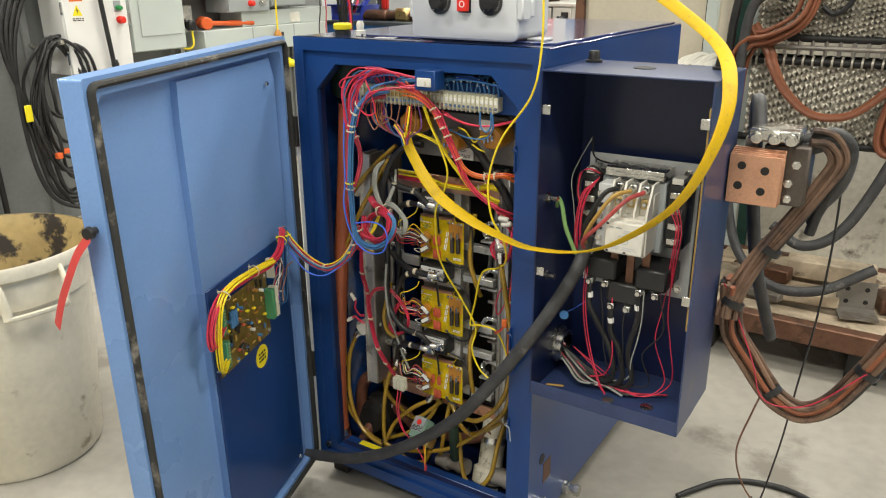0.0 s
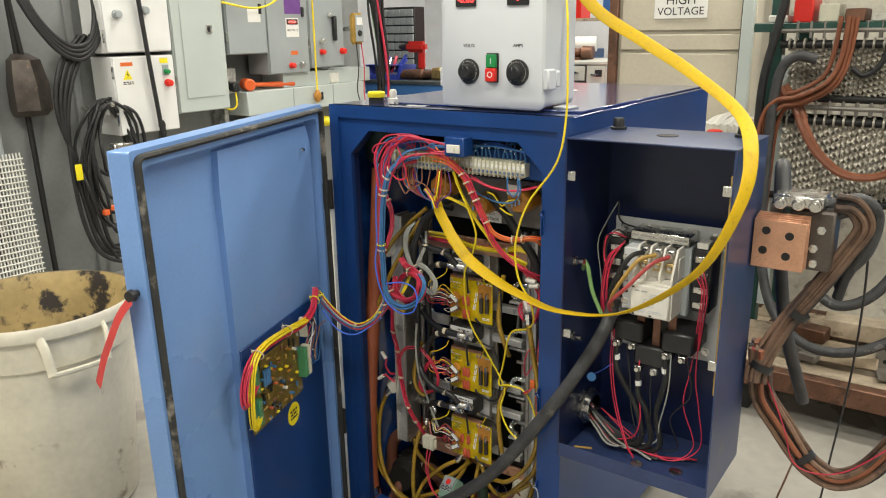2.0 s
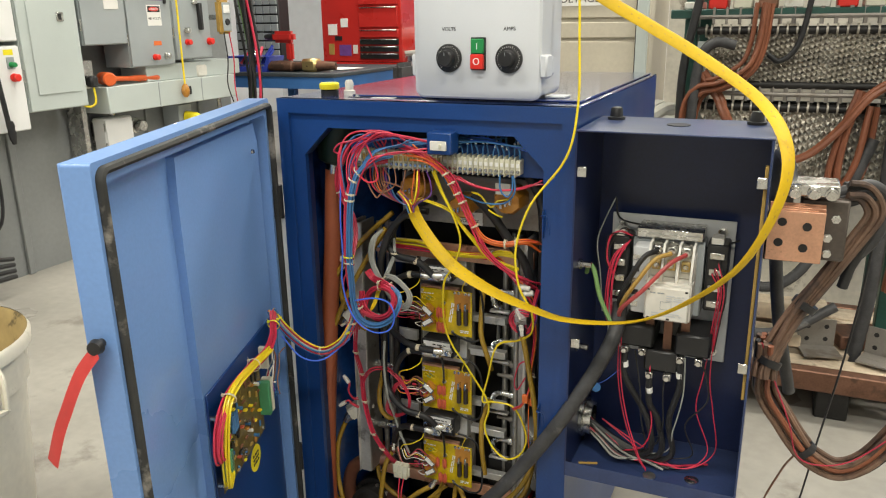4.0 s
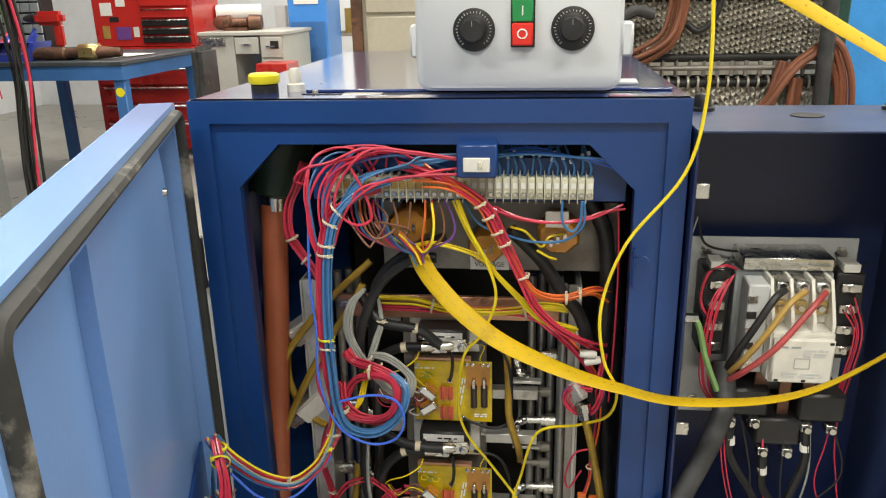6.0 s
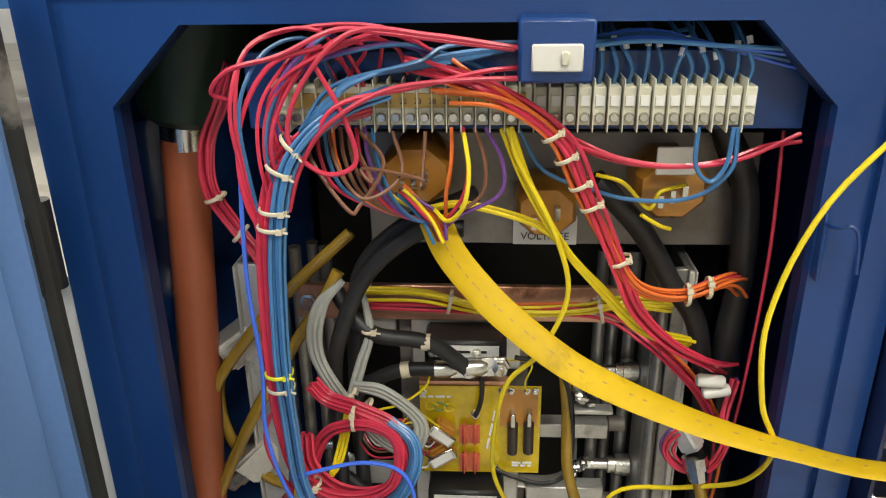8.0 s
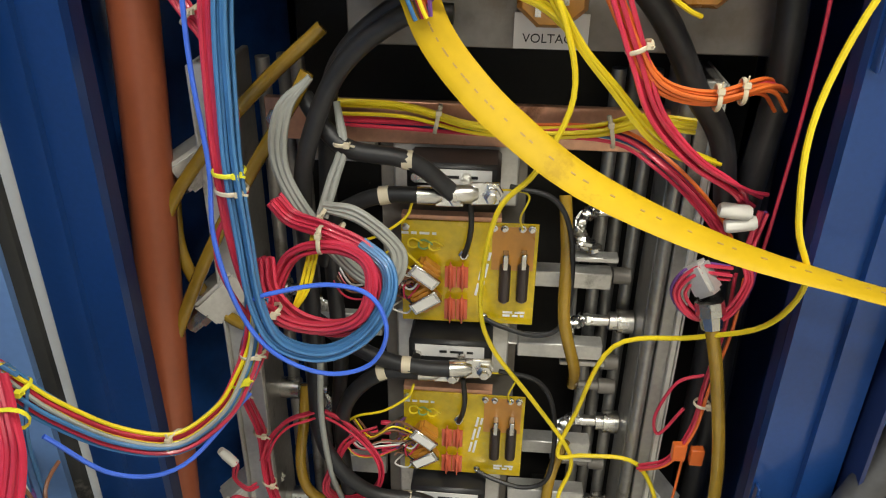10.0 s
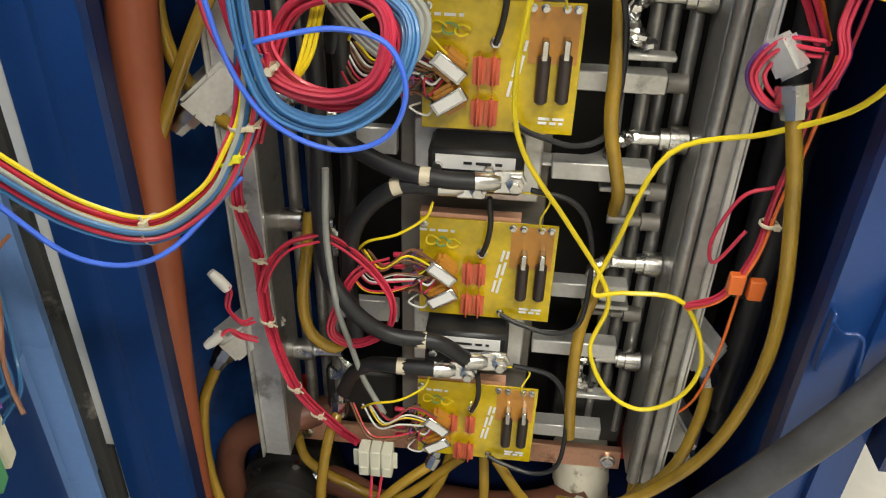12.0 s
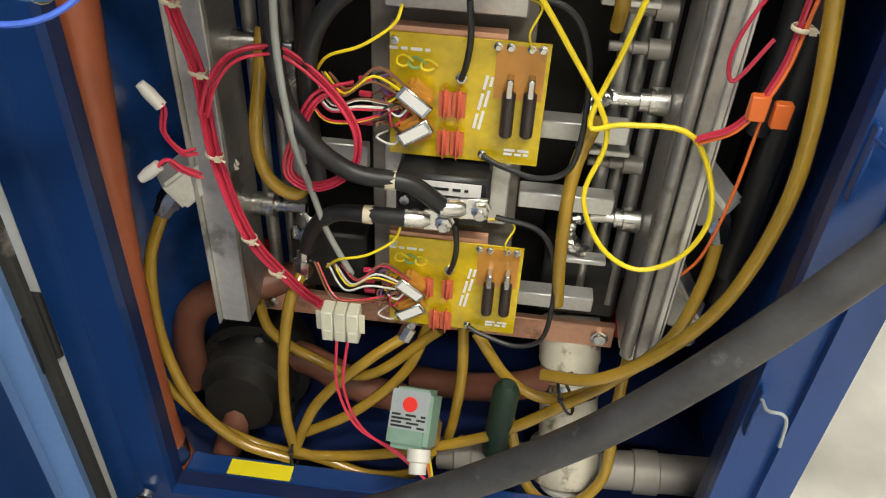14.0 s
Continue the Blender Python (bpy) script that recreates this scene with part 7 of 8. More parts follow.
button(b2, 2.34, 1.1, M_STEEL)
b3 = wallbox("control_enclosure", "grey control enclosure with selector and push buttons", 2.43, 2.757, 1.07, 1.85, M_GREYBOX, handle=False)
part("handle", box(FX + 0.0002, 2.64, 1.24, FX + 0.03, 2.665, 1.4, 0.004), M_BLACK, b3)
part("pivot", box(FX + 0.0002, 2.6, 1.39, FX + 0.02, 2.64, 1.42, 0.004), M_STEEL, b3)
button(b3, 2.53, 1.24, M_STEEL)
button(b3, 2.53, 1.17, M_REDPLASTIC)
button(b3, 2.73, 1.17, M_REDPLASTIC, 0.02)
part("label", box(FX + 0.0002, 2.5, 1.5, FX + 0.0012, 2.58, 1.54), M_LABEL, b3)
tr = thing("wireway", "long grey steel wireway trough under the boxes", "wireway")
part("trough", box(FX - 0.2, 1.87, 0.81, FX, 2.96, 0.955, 0.004), M_PANEL, tr)
for y in (2.25, 2.62):
    part("seam", box(FX + 0.0002, y, 0.812, FX + 0.002, y + 0.006, 0.953), M_GREYBOX, tr)
part("latch", box(FX + 0.0002, 2.5, 0.86, FX + 0.008, 2.52, 0.91, 0.002), M_BLACK, tr)
part("rear_duct", box(WX + 0.0205, 2.2, 0.9552, FX - 0.03, 3.05, 1.05, 0.004), M_PANEL, tr)
ml = thing("dead_blow_mallet", "orange dead blow mallet lying on the wireway", "mallet")
bm = bmesh.new()
lathe(bm, (FX - 0.12, 1.96, 0.994), (FX + 0.0, 1.9, 0.994), [(0, 0.03), (0.05, 0.036), (0.3, 0.036), (0.35, 0.032), (0.65, 0.032), (0.7, 0.036), (0.95, 0.036), (1, 0.03)], 20)
part("head", bm, M_ORANGEP, ml)
bm = bmesh.new()
lathe(bm, (FX - 0.06, 1.97, 0.99), (FX - 0.04, 2.3, 0.976), [(0, 0.014), (0.3, 0.013), (0.5, 0.017), (0.95, 0.018), (1, 0.014)], 14)
part("grip", bm, M_ORANGEP, ml)
solid("tape_roll", bx(bmesh.new(), FX - 0.1, 2.62, 0.9552, FX - 0.02, 2.72, 1.03, 0.012), M_CREAM, "cream carton standing on the wireway", "carton")
cord = thing("pull_line", "yellow cord with a brown wooden ball", "cord")
wire(cord, [(FX + 0.05, 2.42, 1.9), (FX + 0.04, 2.43, 1.5), (FX + 0.03, 2.44, 1.1), (FX + 0.03, 2.44, 0.92)], 0.006, M_YELLOW, "cord")
bm = bmesh.new()
lathe(bm, (FX + 0.03, 2.44, 0.93), (FX + 0.03, 2.44, 0.85), [(0, 0.008), (0.2, 0.02), (0.5, 0.026), (0.8, 0.022), (1, 0.01)], 14)
part("ball", bm, M_ORANGEX, cord)
run("extension_line", [(FX + 0.02, 1.72, 1.47), (FX + 0.05, 1.9, 1.44), (FX + 0.05, 2.05, 1.46), (FX + 0.04, 2.2, 1.54), (FX + 0.02, 2.3, 1.62)], 0.006, M_YELLOW, "yellow cord strung between the boxes", "cord")
ou = thing("wall_outlet", "double outlet with a black plug in it", "outlet")
part("plate", box(FX - 0.1, 1.76, 0.95, FX - 0.05, 1.84, 1.1, 0.004), M_STEEL, ou)
part("plug", box(FX - 0.0498, 1.775, 0.96, FX + 0.0, 1.825, 1.02, 0.01), M_BLACK, ou)
part("riser", box(WX + 0.021, 1.785, 0.4, FX - 0.12, 1.815, 0.95), M_STEEL, ou)
run("outlet_cord", [(FX - 0.02, 1.8, 0.96), (FX - 0.01, 1.79, 0.88), (FX - 0.04, 1.76, 0.86), (FX - 0.1, 1.74, 0.9)], 0.006, M_YELLOW, "short yellow cord from the outlet", "cord")
mm = thing("multimeter", "yellow multimeter hanging on the wall end", "multimeter")
part("hanger", box(WX + 0.0005, 2.87, 1.3, FX - 0.0202, 2.9, 1.33), M_STEEL, mm)
part("holster", box(FX - 0.02, 2.83, 1.21, FX + 0.03, 2.94, 1.42, 0.014, seg=2), M_TAN, mm)
part("face", box(FX + 0.0302, 2.845, 1.23, FX + 0.034, 2.925, 1.405, 0.002), M_GREYBOX, mm)
part("screen", box(FX + 0.0342, 2.855, 1.34, FX + 0.036, 2.915, 1.39), M_LABEL, mm)
bm = bmesh.new()
lathe(bm, (FX + 0.0342, 2.885, 1.285), (FX + 0.042, 2.885, 1.285), [(0, 0.022), (1, 0.018)], 18)
part("dial", bm, M_BLACK, mm)
for k in range(2):
    wire(mm, [(FX + 0.02, 2.86 + 0.05 * k, 1.22), (FX + 0.04, 2.85 + 0.06 * k, 1.05), (FX + 0.03, 2.84 + 0.07 * k, 0.9), (FX + 0.04, 2.87 + 0.04 * k, 0.78)], 0.004, M_RED if k else M_BLACK, "test_lead")
loom = thing("hanging_leads", "dense bunch of black leads hung at the wall end", "cable bunch")
bundle(loom, [(FX - 0.02, 3.1, 1.6), (FX, 3.12, 1.35), (FX + 0.01, 3.14, 1.1), (FX, 3.16, 0.85), (FX - 0.02, 3.15, 0.6), (FX - 0.03, 3.14, 0.3), (FX, 3.12, 0.03)], [M_CABLE, M_BLACK, M_CABLE, M_GREENW, M_CABLE, M_BLACK, M_CABLE, M_RED, M_CABLE, M_CABLE, M_BLACK, M_CABLE], 0.009, 0.055, seed=81, fan=0.04)
pb = thing("plug_box", "grey wall box with a yellow locking plug", "outlet")
part("body", box(WX + 0.0205, 2.5, 0.64, FX - 0.1, 2.62, 0.79, 0.004), M_GREYBOX, pb)
bm = bmesh.new()
lathe(bm, (FX - 0.1, 2.56, 0.715), (FX + 0.02, 2.6, 0.7), [(0, 0.032), (0.3, 0.034), (0.6, 0.034), (0.7, 0.026), (1, 0.02)], 18)
part("plug", bm, M_SIGNY, pb)
wire(pb, [(FX + 0.01, 2.6, 0.7), (FX + 0.04, 2.64, 0.66), (FX + 0.03, 2.68, 0.5), (FX - 0.02, 2.68, 0.2)], 0.011, M_GREYW, "cord")
wallbox("switch_box", "light grey switch box with a printed tag", 1.9, 2.1, 0.57, 0.775, M_WHITEBOX, depth=0.1, front=FX - 0.08, handle=False)
bm = bmesh.new()
lathe(bm, (WX + 0.0005, 2.2, 0.7), (FX - 0.1, 2.2, 0.7), [(0, 0.045), (0.6, 0.045), (0.65, 0.036), (1, 0.03)], 18)
solid("round_outlet", bm, M_STEEL, "round steel flanged outlet on the wall", "outlet")
for y in (2.02, 2.95):
    bm = bmesh.new()
    cyl(bm, (FX - 0.15, y, 0.0), (FX - 0.15, y, 0.81), 0.014, 12)
    solid("conduit", bm, M_STEEL, "vertical steel conduit on the wall", "conduit", "conduits")

# coils of black cable on a wall hook
hook = thing("cable_hook", "steel peg carrying coiled black cables", "hook")
bm = bmesh.new()
cyl(bm, (WX + 0.021, 0.95, 0.93), (FX + 0.05, 0.95, 0.96), 0.012, 10)
part("peg", bm, M_STEEL, hook)
rng = random.Random(91)
for k in range(11):
    a, b = rng.uniform(0.11, 0.17), rng.uniform(0.16, 0.42)
    zc = 0.97 - b
    yc = 0.95 + rng.uniform(-0.04, 0.06)
    pts = [(FX - 0.06 + 0.1 * rng.random(), yc + a * math.cos(t) + rng.uniform(-0.015, 0.015), zc + b * math.sin(t) + rng.uniform(-0.02, 0.02)) for t in [2 * math.pi * i / 9 for i in range(9)]]
    solid("coiled_cable", tube(pts, 0.0085, 7, 6, closed=True), M_CABLE, "coiled black cable hanging on the wall peg", "cable", "coiled cables")
for k in range(4):
    s = 0.03 * k
    run("hanging_cable", [(FX - 0.1, 1.0 - s, 1.3), (FX - 0.06, 0.85 - s, 1.15), (FX - 0.05, 0.76 - s * 0.5, 0.9), (FX - 0.03, 0.74 + s, 0.5), (FX - 0.02, 0.8 + s, 0.22), (FX, 0.95 + s, 0.12 + s), (FX, 1.15, 0.1 + s)], 0.011, M_CABLE, "black cable hanging down the grey wall", "cable", "hanging cables")
for k in range(4):
    s = 0.02 * k
    run("hanging_cable", [(FX - 0.1, 0.62 - s, 1.62), (FX - 0.06, 0.68, 1.4 - s), (FX - 0.04, 0.8, 1.26 - s), (FX - 0.04, 0.92, 1.27 - s), (FX - 0.06, 0.98 + s, 1.4), (FX - 0.1, 1.0, 1.6)], 0.012, M_CABLE, "black cable loop hanging by the white box", "cable", "hanging cables")
solid("metal_junction", box(FX - 0.02, 0.93, 0.7, FX + 0.05, 1.04, 0.76, 0.006), M_STEEL, "bright metal junction box among the cables", "junction box")
solid("orange_connector", bx(box(FX - 0.0, 0.84, 0.4, FX + 0.03, 0.87, 0.43, 0.004), FX, 0.875, 0.42, FX + 0.03, 0.91, 0.445, 0.004), M_ORANGEP, "orange connectors on a cable end", "connector")
solid("yellow_tag", box(FX, 0.73, 0.6, FX + 0.01, 0.765, 0.68, 0.003), M_SIGNY, "yellow tag on a hanging cable", "tag")
sc = thing("dust_scoop", "grimy grey plastic scoop hanging on the wall", "scoop")
bm = bmesh.new()
loops = []
for f, w, d in ((0, 0.035, 0.02), (0.1, 0.07, 0.06), (0.5, 0.088, 0.08), (0.9, 0.088, 0.08), (1.0, 0.075, 0.05)):
    z = 1.22 - 0.3 * f
    loops.append([(WX + 0.03 + d, 0.655 - w, z), (WX + 0.03 + d * 1.6, 0.655, z), (WX + 0.03 + d, 0.655 + w, z), (WX + 0.022, 0.655 + w * 0.9, z), (WX + 0.022, 0.655 - w * 0.9, z)])
rings(bm, loops)
part("pan", bm, M_CLAMP, sc)
bm = bmesh.new()
cyl(bm, (WX + 0.06, 0.655, 1.2), (WX + 0.06, 0.62, 1.6), 0.012, 10)
part("handle", bm, M_DARK, sc)
for y, m in ((0.44, M_STEEL), (0.5, M_GREYBOX), (0.66, M_DARK)):
    bm = bmesh.new()
    cyl(bm, (WX + 0.05, y, 0.0), (WX + 0.04, y - 0.03, 1.7), 0.014, 10)
    solid("leaning_pole", bm, m, "long pole leaning against the grey wall", "pole", "leaning poles")
wm = thing("wire_mesh_panel", "white wire mesh panel leaning on the wall", "mesh panel")
for k in range(30):
    bm = bmesh.new()
    cyl(bm, (WX + 0.12, 0.1 + 0.016 * k, 0.0), (WX + 0.06, 0.1 + 0.016 * k, 0.75), 0.004, 6)
    part("wire", bm, M_WHITEW, wm)
for k in range(26):
    z = 0.02 + 0.028 * k
    bm = bmesh.new()
    cyl(bm, (WX + 0.123 - 0.08 * z, 0.09, z), (WX + 0.123 - 0.08 * z, 0.575, z), 0.004, 6)
    part("wire", bm, M_WHITEW, wm)

# ---------------- work benches and chests beyond ----------------
bn = thing("workbench", "blue steel workbench with a dark top", "workbench")
part("top", box(-3.45, 3.8, 0.87, -2.2, 5.0, 0.9, 0.005), M_BENCHTOP, bn)
part("apron", box(-3.43, 3.815, 0.78, -2.215, 4.985, 0.8698), M_BLUEPAINT, bn)
for x, y in ((-3.4, 3.84), (-2.3, 3.84), (-3.4, 4.9), (-2.3, 4.9)):
    part("leg", box(x, y, 0, x + 0.075, y + 0.075, 0.78, 0.006), M_BLUEPAINT, bn)
bm = bmesh.new()
cyl(bm, (-2.262, 3.8398, 0.7), (-2.262, 3.838, 0.7), 0.03, 18)
part("sticker", bm, M_SIGNY, bn, "round yellow sticker")
bb = thing("parts_bin", "blue plastic parts bin full of small tools", "bin")
part("bin", ring_plate([(-3.2, 0.9), (-2.86, 0.9), (-2.82, 1.02), (-3.22, 1.02)], [(-3.17, 0.93), (-2.88, 0.93), (-2.85, 1.019), (-3.2, 1.019)], 3.86, 4.06), M_BLUEBIN, bb)
part("floor", box(-3.16, 3.861, 0.9302, -2.89, 4.059, 0.94), M_BLUEBIN, bb)
for k in range(9):
    bm = bmesh.new()
    x = -3.13 + 0.028 * k
    cyl(bm, (x, 3.9, 0.96), (x + rng.uniform(-0.05, 0.05), 4.02, 1.06 + rng.uniform(0, 0.04)), 0.012, 8)
    part("tool", bm, rng.choice([M_BLUEBIN, M_STEEL, M_RED, M_BLACK]), bb)
dr = thing("cordless_drill", "red cordless drill standing on the bench", "drill")
part("body", box(-2.86, 3.95, 1.12, -2.66, 4.03, 1.21, 0.025, seg=2), M_TOOLRED, dr)
part("grip", box(-2.74, 3.965, 0.98, -2.68, 4.015, 1.13, 0.015, m=pose(0, 0, 0), seg=2), M_TOOLRED, dr)
part("battery", box(-2.77, 3.95, 0.9, -2.62, 4.04, 0.98, 0.01), M_BLACK, dr)
bm = bmesh.new()
lathe(bm, (-2.86, 3.99, 1.165), (-2.94, 3.99, 1.165), [(0, 0.034), (0.5, 0.03), (1, 0.016)], 16)
part("chuck", bm, M_BLACK, dr)
gr = thing("angle_grinder", "red and brass pneumatic tool lying on the bench", "power tool")
bm = bmesh.new()
lathe(bm, (-2.86, 3.9, 0.945), (-2.3, 4.0, 0.945), [(0, 0.035), (0.15, 0.042), (0.35, 0.042), (0.37, 0.03), (0.55, 0.032), (0.6, 0.042), (0.8, 0.04), (1, 0.028)], 16)
part("body", bm, M_COPPER_DK, gr)
part("guard", box(-2.58, 3.92, 0.9, -2.44, 4.04, 1.0, 0.02), M_BRASS, gr)
for k, (x0, y0, a) in enumerate(((-2.62, 4.2, 8), (-2.5, 4.3, -12))):
    solid("paper_sheet", box(-0.2, -0.14, 0, 0.2, 0.14, 0.003, m=pose(x0, y0, 0.9015 + 0.004 * k, 0, 0, a)), M_LABEL, "white paper sheet lying on the bench", "paper", "papers")
dc = thing("drawer_rack", "rack of small clear parts drawers", "drawer rack")
part("case", box(-3.5, 4.35, 0.9, -3.05, 4.5, 1.5, 0.004), M_BLACK, dc)
for r in range(8):
    for c in range(6):
        part("drawer", box(-3.49 + 0.073 * c, 4.335, 0.915 + 0.072 * r, -3.425 + 0.073 * c, 4.3498, 0.975 + 0.072 * r, 0.003), M_GREYBOX, dc)
ch = thing("tool_chest", "tall red roller tool chest with stickers", "tool chest")
part("cabinet", box(-3.25, 5.25, 0.06, -2.32, 5.85, 0.9, 0.006), M_TOOLRED, ch)
part("chest", box(-3.2, 5.25, 0.905, -2.35, 5.8, 1.75, 0.006), M_TOOLRED, ch)
for z0, z1 in ((0.935, 0.985), (1.0, 1.05), (1.065, 1.115), (1.13, 1.2), (1.22, 1.4), (1.42, 1.6)):
    d = part("drawer", box(-2.78, 5.225, z0, -2.38, 5.2498, z1, 0.003), M_TOOLRED if z0 > 1.1 else M_DARK, ch)
    part("pull", box(-2.77, 5.215, z1 - 0.012, -2.39, 5.2248, z1 - 0.002, 0.002), M_STEEL, d)
for k, (x, z, w, h, m) in enumerate(((-3.08, 1.2, 0.1, 0.1, M_LABEL), (-2.95, 1.26, 0.08, 0.08, M_LABEL), (-3.1, 1.02, 0.06, 0.1, M_TAN), (-2.95, 1.01, 0.13, 0.1, M_PURPLE), (-2.84, 1.02, 0.05, 0.08, M_CREAM), (-3.02, 1.12, 0.08, 0.04, M_BLACK))):
    part("sticker", box(x - w / 2, 5.246, z - h / 2, x + w / 2, 5.2496, z + h / 2, 0.001), m, ch, "faded printed sticker")
for z in (0.15, 0.3, 0.45, 0.6, 0.75):
    d = part("drawer", box(-3.2, 5.225, z, -2.37, 5.2498, z + 0.13, 0.003), M_TOOLRED, ch)
    part("pull", box(-3.18, 5.215, z + 0.115, -2.39, 5.2248, z + 0.128, 0.002), M_STEEL, d)
for x in (-3.2, -2.42):
    bm = bmesh.new()
    cyl(bm, (x, 5.3, 0.03), (x + 0.04, 5.3, 0.03), 0.03, 14)
    part("caster", bm, M_BLACK, ch)
cr = thing("office_chair", "dark grey office chair turned to the bench", "chair")
part("backrest", box(-1.98, 4.3, 0.5, -1.9, 4.62, 0.95, 0.035, seg=2), M_GREYCABLE, cr)
part("seat", box(-2.0, 4.28, 0.43, -1.6, 4.64, 0.499, 0.03, seg=2), M_GREYCABLE, cr)
bm = bmesh.new()
cyl(bm, (-1.8, 4.46, 0.05), (-1.8, 4.46, 0.43), 0.025, 12)
part("column", bm, M_BLACK, cr)
for k in range(5):
    a = 2 * math.pi * k / 5
    part("base_leg", sweep(bmesh.new(), [Vector((-1.8, 4.46, 0.09)), Vector((-1.8 + 0.26 * math.cos(a), 4.46 + 0.26 * math.sin(a), 0.03))], 0.02, n=8), M_BLACK, cr)
rb = thing("red_tool_box", "small red rolling tool box with drawers", "tool box")
part("body", box(-1.75, 4.95, 0.0, -1.5, 5.25, 0.78, 0.006), M_TOOLRED, rb)
for z in (0.3, 0.45, 0.6):
    part("pull", box(-1.73, 4.94, z, -1.52, 4.9498, z + 0.02), M_STEEL, rb)
dk = thing("metal_desk", "putty coloured metal desk with drawers", "desk")
part("top", box(-2.5, 5.3, 0.975, -1.62, 6.1, 1.005, 0.005), M_DESK, dk)
part("left_pedestal", box(-2.48, 5.32, 0.0, -2.05, 6.08, 0.9748), M_DESK, dk)
part("right_pedestal", box(-1.83, 5.32, 0.0, -1.64, 6.08, 0.9748), M_DESK, dk)
for x0, x1, zs in ((-2.04, -1.84, ((0.83, 0.96),)), (-1.82, -1.65, ((0.8, 0.96), (0.62, 0.78), (0.4, 0.6)))):
    for z0, z1 in zs:
        d = part("drawer", box(x0, 5.3, z0, x1, 5.3195, z1, 0.003), M_DESK, dk)
        part("pull", box((x0 + x1) / 2 - 0.04, 5.285, (z0 + z1) / 2, (x0 + x1) / 2 + 0.04, 5.2998, (z0 + z1) / 2 + 0.015), M_STEEL, d)
part("outlet_strip", box(-2.42, 5.305, 0.89, -2.12, 5.3198, 0.96, 0.003), M_STEEL, dk)
part("notice", box(-1.74, 5.296, 0.87, -1.67, 5.2998, 0.93), M_BLACK, dk)
vc = thing("bench_vise", "red-brown bench vise on the desk top", "vise")
bm = bmesh.new()
lathe(bm, (-2.3, 5.55, 1.07), (-1.9, 5.6, 1.07), [(0, 0.03), (0.1, 0.06), (0.35, 0.065), (0.4, 0.04), (0.7, 0.04), (0.75, 0.065), (1, 0.06)], 14)
part("body", bm, M_COPPER_DK, vc)
part("foot", box(-2.2, 5.5, 1.0052, -2.0, 5.65, 1.03), M_COPPER_DK, vc)
bc = thing("blue_cabinet", "bright blue upright storage cabinet", "cabinet")
part("body", box(-1.86, 6.2, 0.0, -1.5, 6.7, 1.9, 0.005), mat("bright_blue_cabinet_paint", (0.06, 0.26, 0.72), 0.35, vary=0.08, coat=0.3), bc)
part("window", box(-1.8, 6.19, 1.2, -1.57, 6.1998, 1.7, 0.003), M_LABEL, bc)
part("door", box(-1.84, 6.19, 0.1, -1.52, 6.1998, 1.05, 0.003), M_BLUEPAINT, bc)
bm = bmesh.new()
lathe(bm, (-2.35, 5.75, 1.145), (-1.98, 5.85, 1.145), [(0, 0.07), (1, 0.07)], 24)
solid("paper_roll", bm, M_LABEL, "large white paper roll lying on the desk", "paper roll")
sh = thing("storage_shelf", "steel shelf loaded with boxes and papers", "shelf")
for z in (0.0, 0.86, 1.35):
    part("deck", box(-3.6, 6.9, z + 0.02, -1.3, 7.5, z + 0.05), M_WOOD if z > 0.5 else M_BLACK, sh)
for x in (-3.6, -1.35):
    part("upright", box(x, 6.9, 0, x + 0.05, 6.95, 1.8), M_GREYBOX, sh)
    part("upright", box(x, 7.45, 0, x + 0.05, 7.5, 1.8), M_GREYBOX, sh)
for k in range(12):
    x = -3.5 + 0.18 * k
    h = rng.uniform(0.08, 0.28)
    z = 0.9102 if k % 2 else 1.4002
    solid("stored_box", box(x, 6.95, z, x + rng.uniform(0.1, 0.16), 7.2, z + h, 0.004), rng.choice([M_TAN, M_LABEL, M_BLUEPAINT, M_REDPLASTIC, M_CREAM]), "box or file stored on the shelf", "box", "stored boxes")
solid("black_crate", box(-2.0, 6.95, 0.0502, -1.4, 7.4, 0.45, 0.02), M_BLACK, "black crate under the shelf", "crate")

# ---------------- tan high voltage cubicle ----------------
hv = thing("high_voltage_cubicle", "tan steel high voltage cubicle with rust streaks", "cubicle")
part("body", box(-0.34, 2.42, 0.0, 0.33, 3.0, 2.0, 0.005), M_WALLBEIGE, hv)
for z0, z1 in ((0.1, 0.75), (0.77, 1.175), (1.19, 1.262), (1.28, 1.95)):
    part("panel", box(-0.3, 2.405, z0, 0.27, 2.4198, z1, 0.004), M_WALLBEIGE, hv)
part("post", box(-0.36, 2.39, 0, -0.315, 2.4198, 2.0, 0.004), M_COPPER_DK, hv)
pt = part("post", box(0.275, 2.385, 0, 0.325, 2.4198, 2.0, 0.004), M_PANEL, hv)
part("seal", box(0.2705, 2.395, 0, 0.2745, 2.4198, 2.0), M_BLACK, hv)
sg = part("sign", box(-0.135, 2.4, 1.335, 0.115, 2.4048, 1.45), M_LABEL, hv, "white high voltage sign")
lettering("caption", "HIGH", 0.058, facing(-0.01, 2.3998, 1.415), M_BLACK, sg, 0.0004)
lettering("caption", "VOLTAGE", 0.05, facing(-0.01, 2.3998, 1.365), M_BLACK, sg, 0.0004)
tb = thing("side_table", "pale steel topped table with gloves on it", "table")
part("top", box(0.1, 1.5, 0.86, 0.6, 2.2, 0.89, 0.004), M_DESK, tb)
for x, y in ((0.12, 1.52), (0.55, 1.52), (0.12, 2.14), (0.55, 2.14)):
    part("leg", box(x, y, 0, x + 0.04, y + 0.04, 0.8598), M_DESK, tb)
gv = thing("work_gloves", "crumpled tan leather work gloves", "gloves")
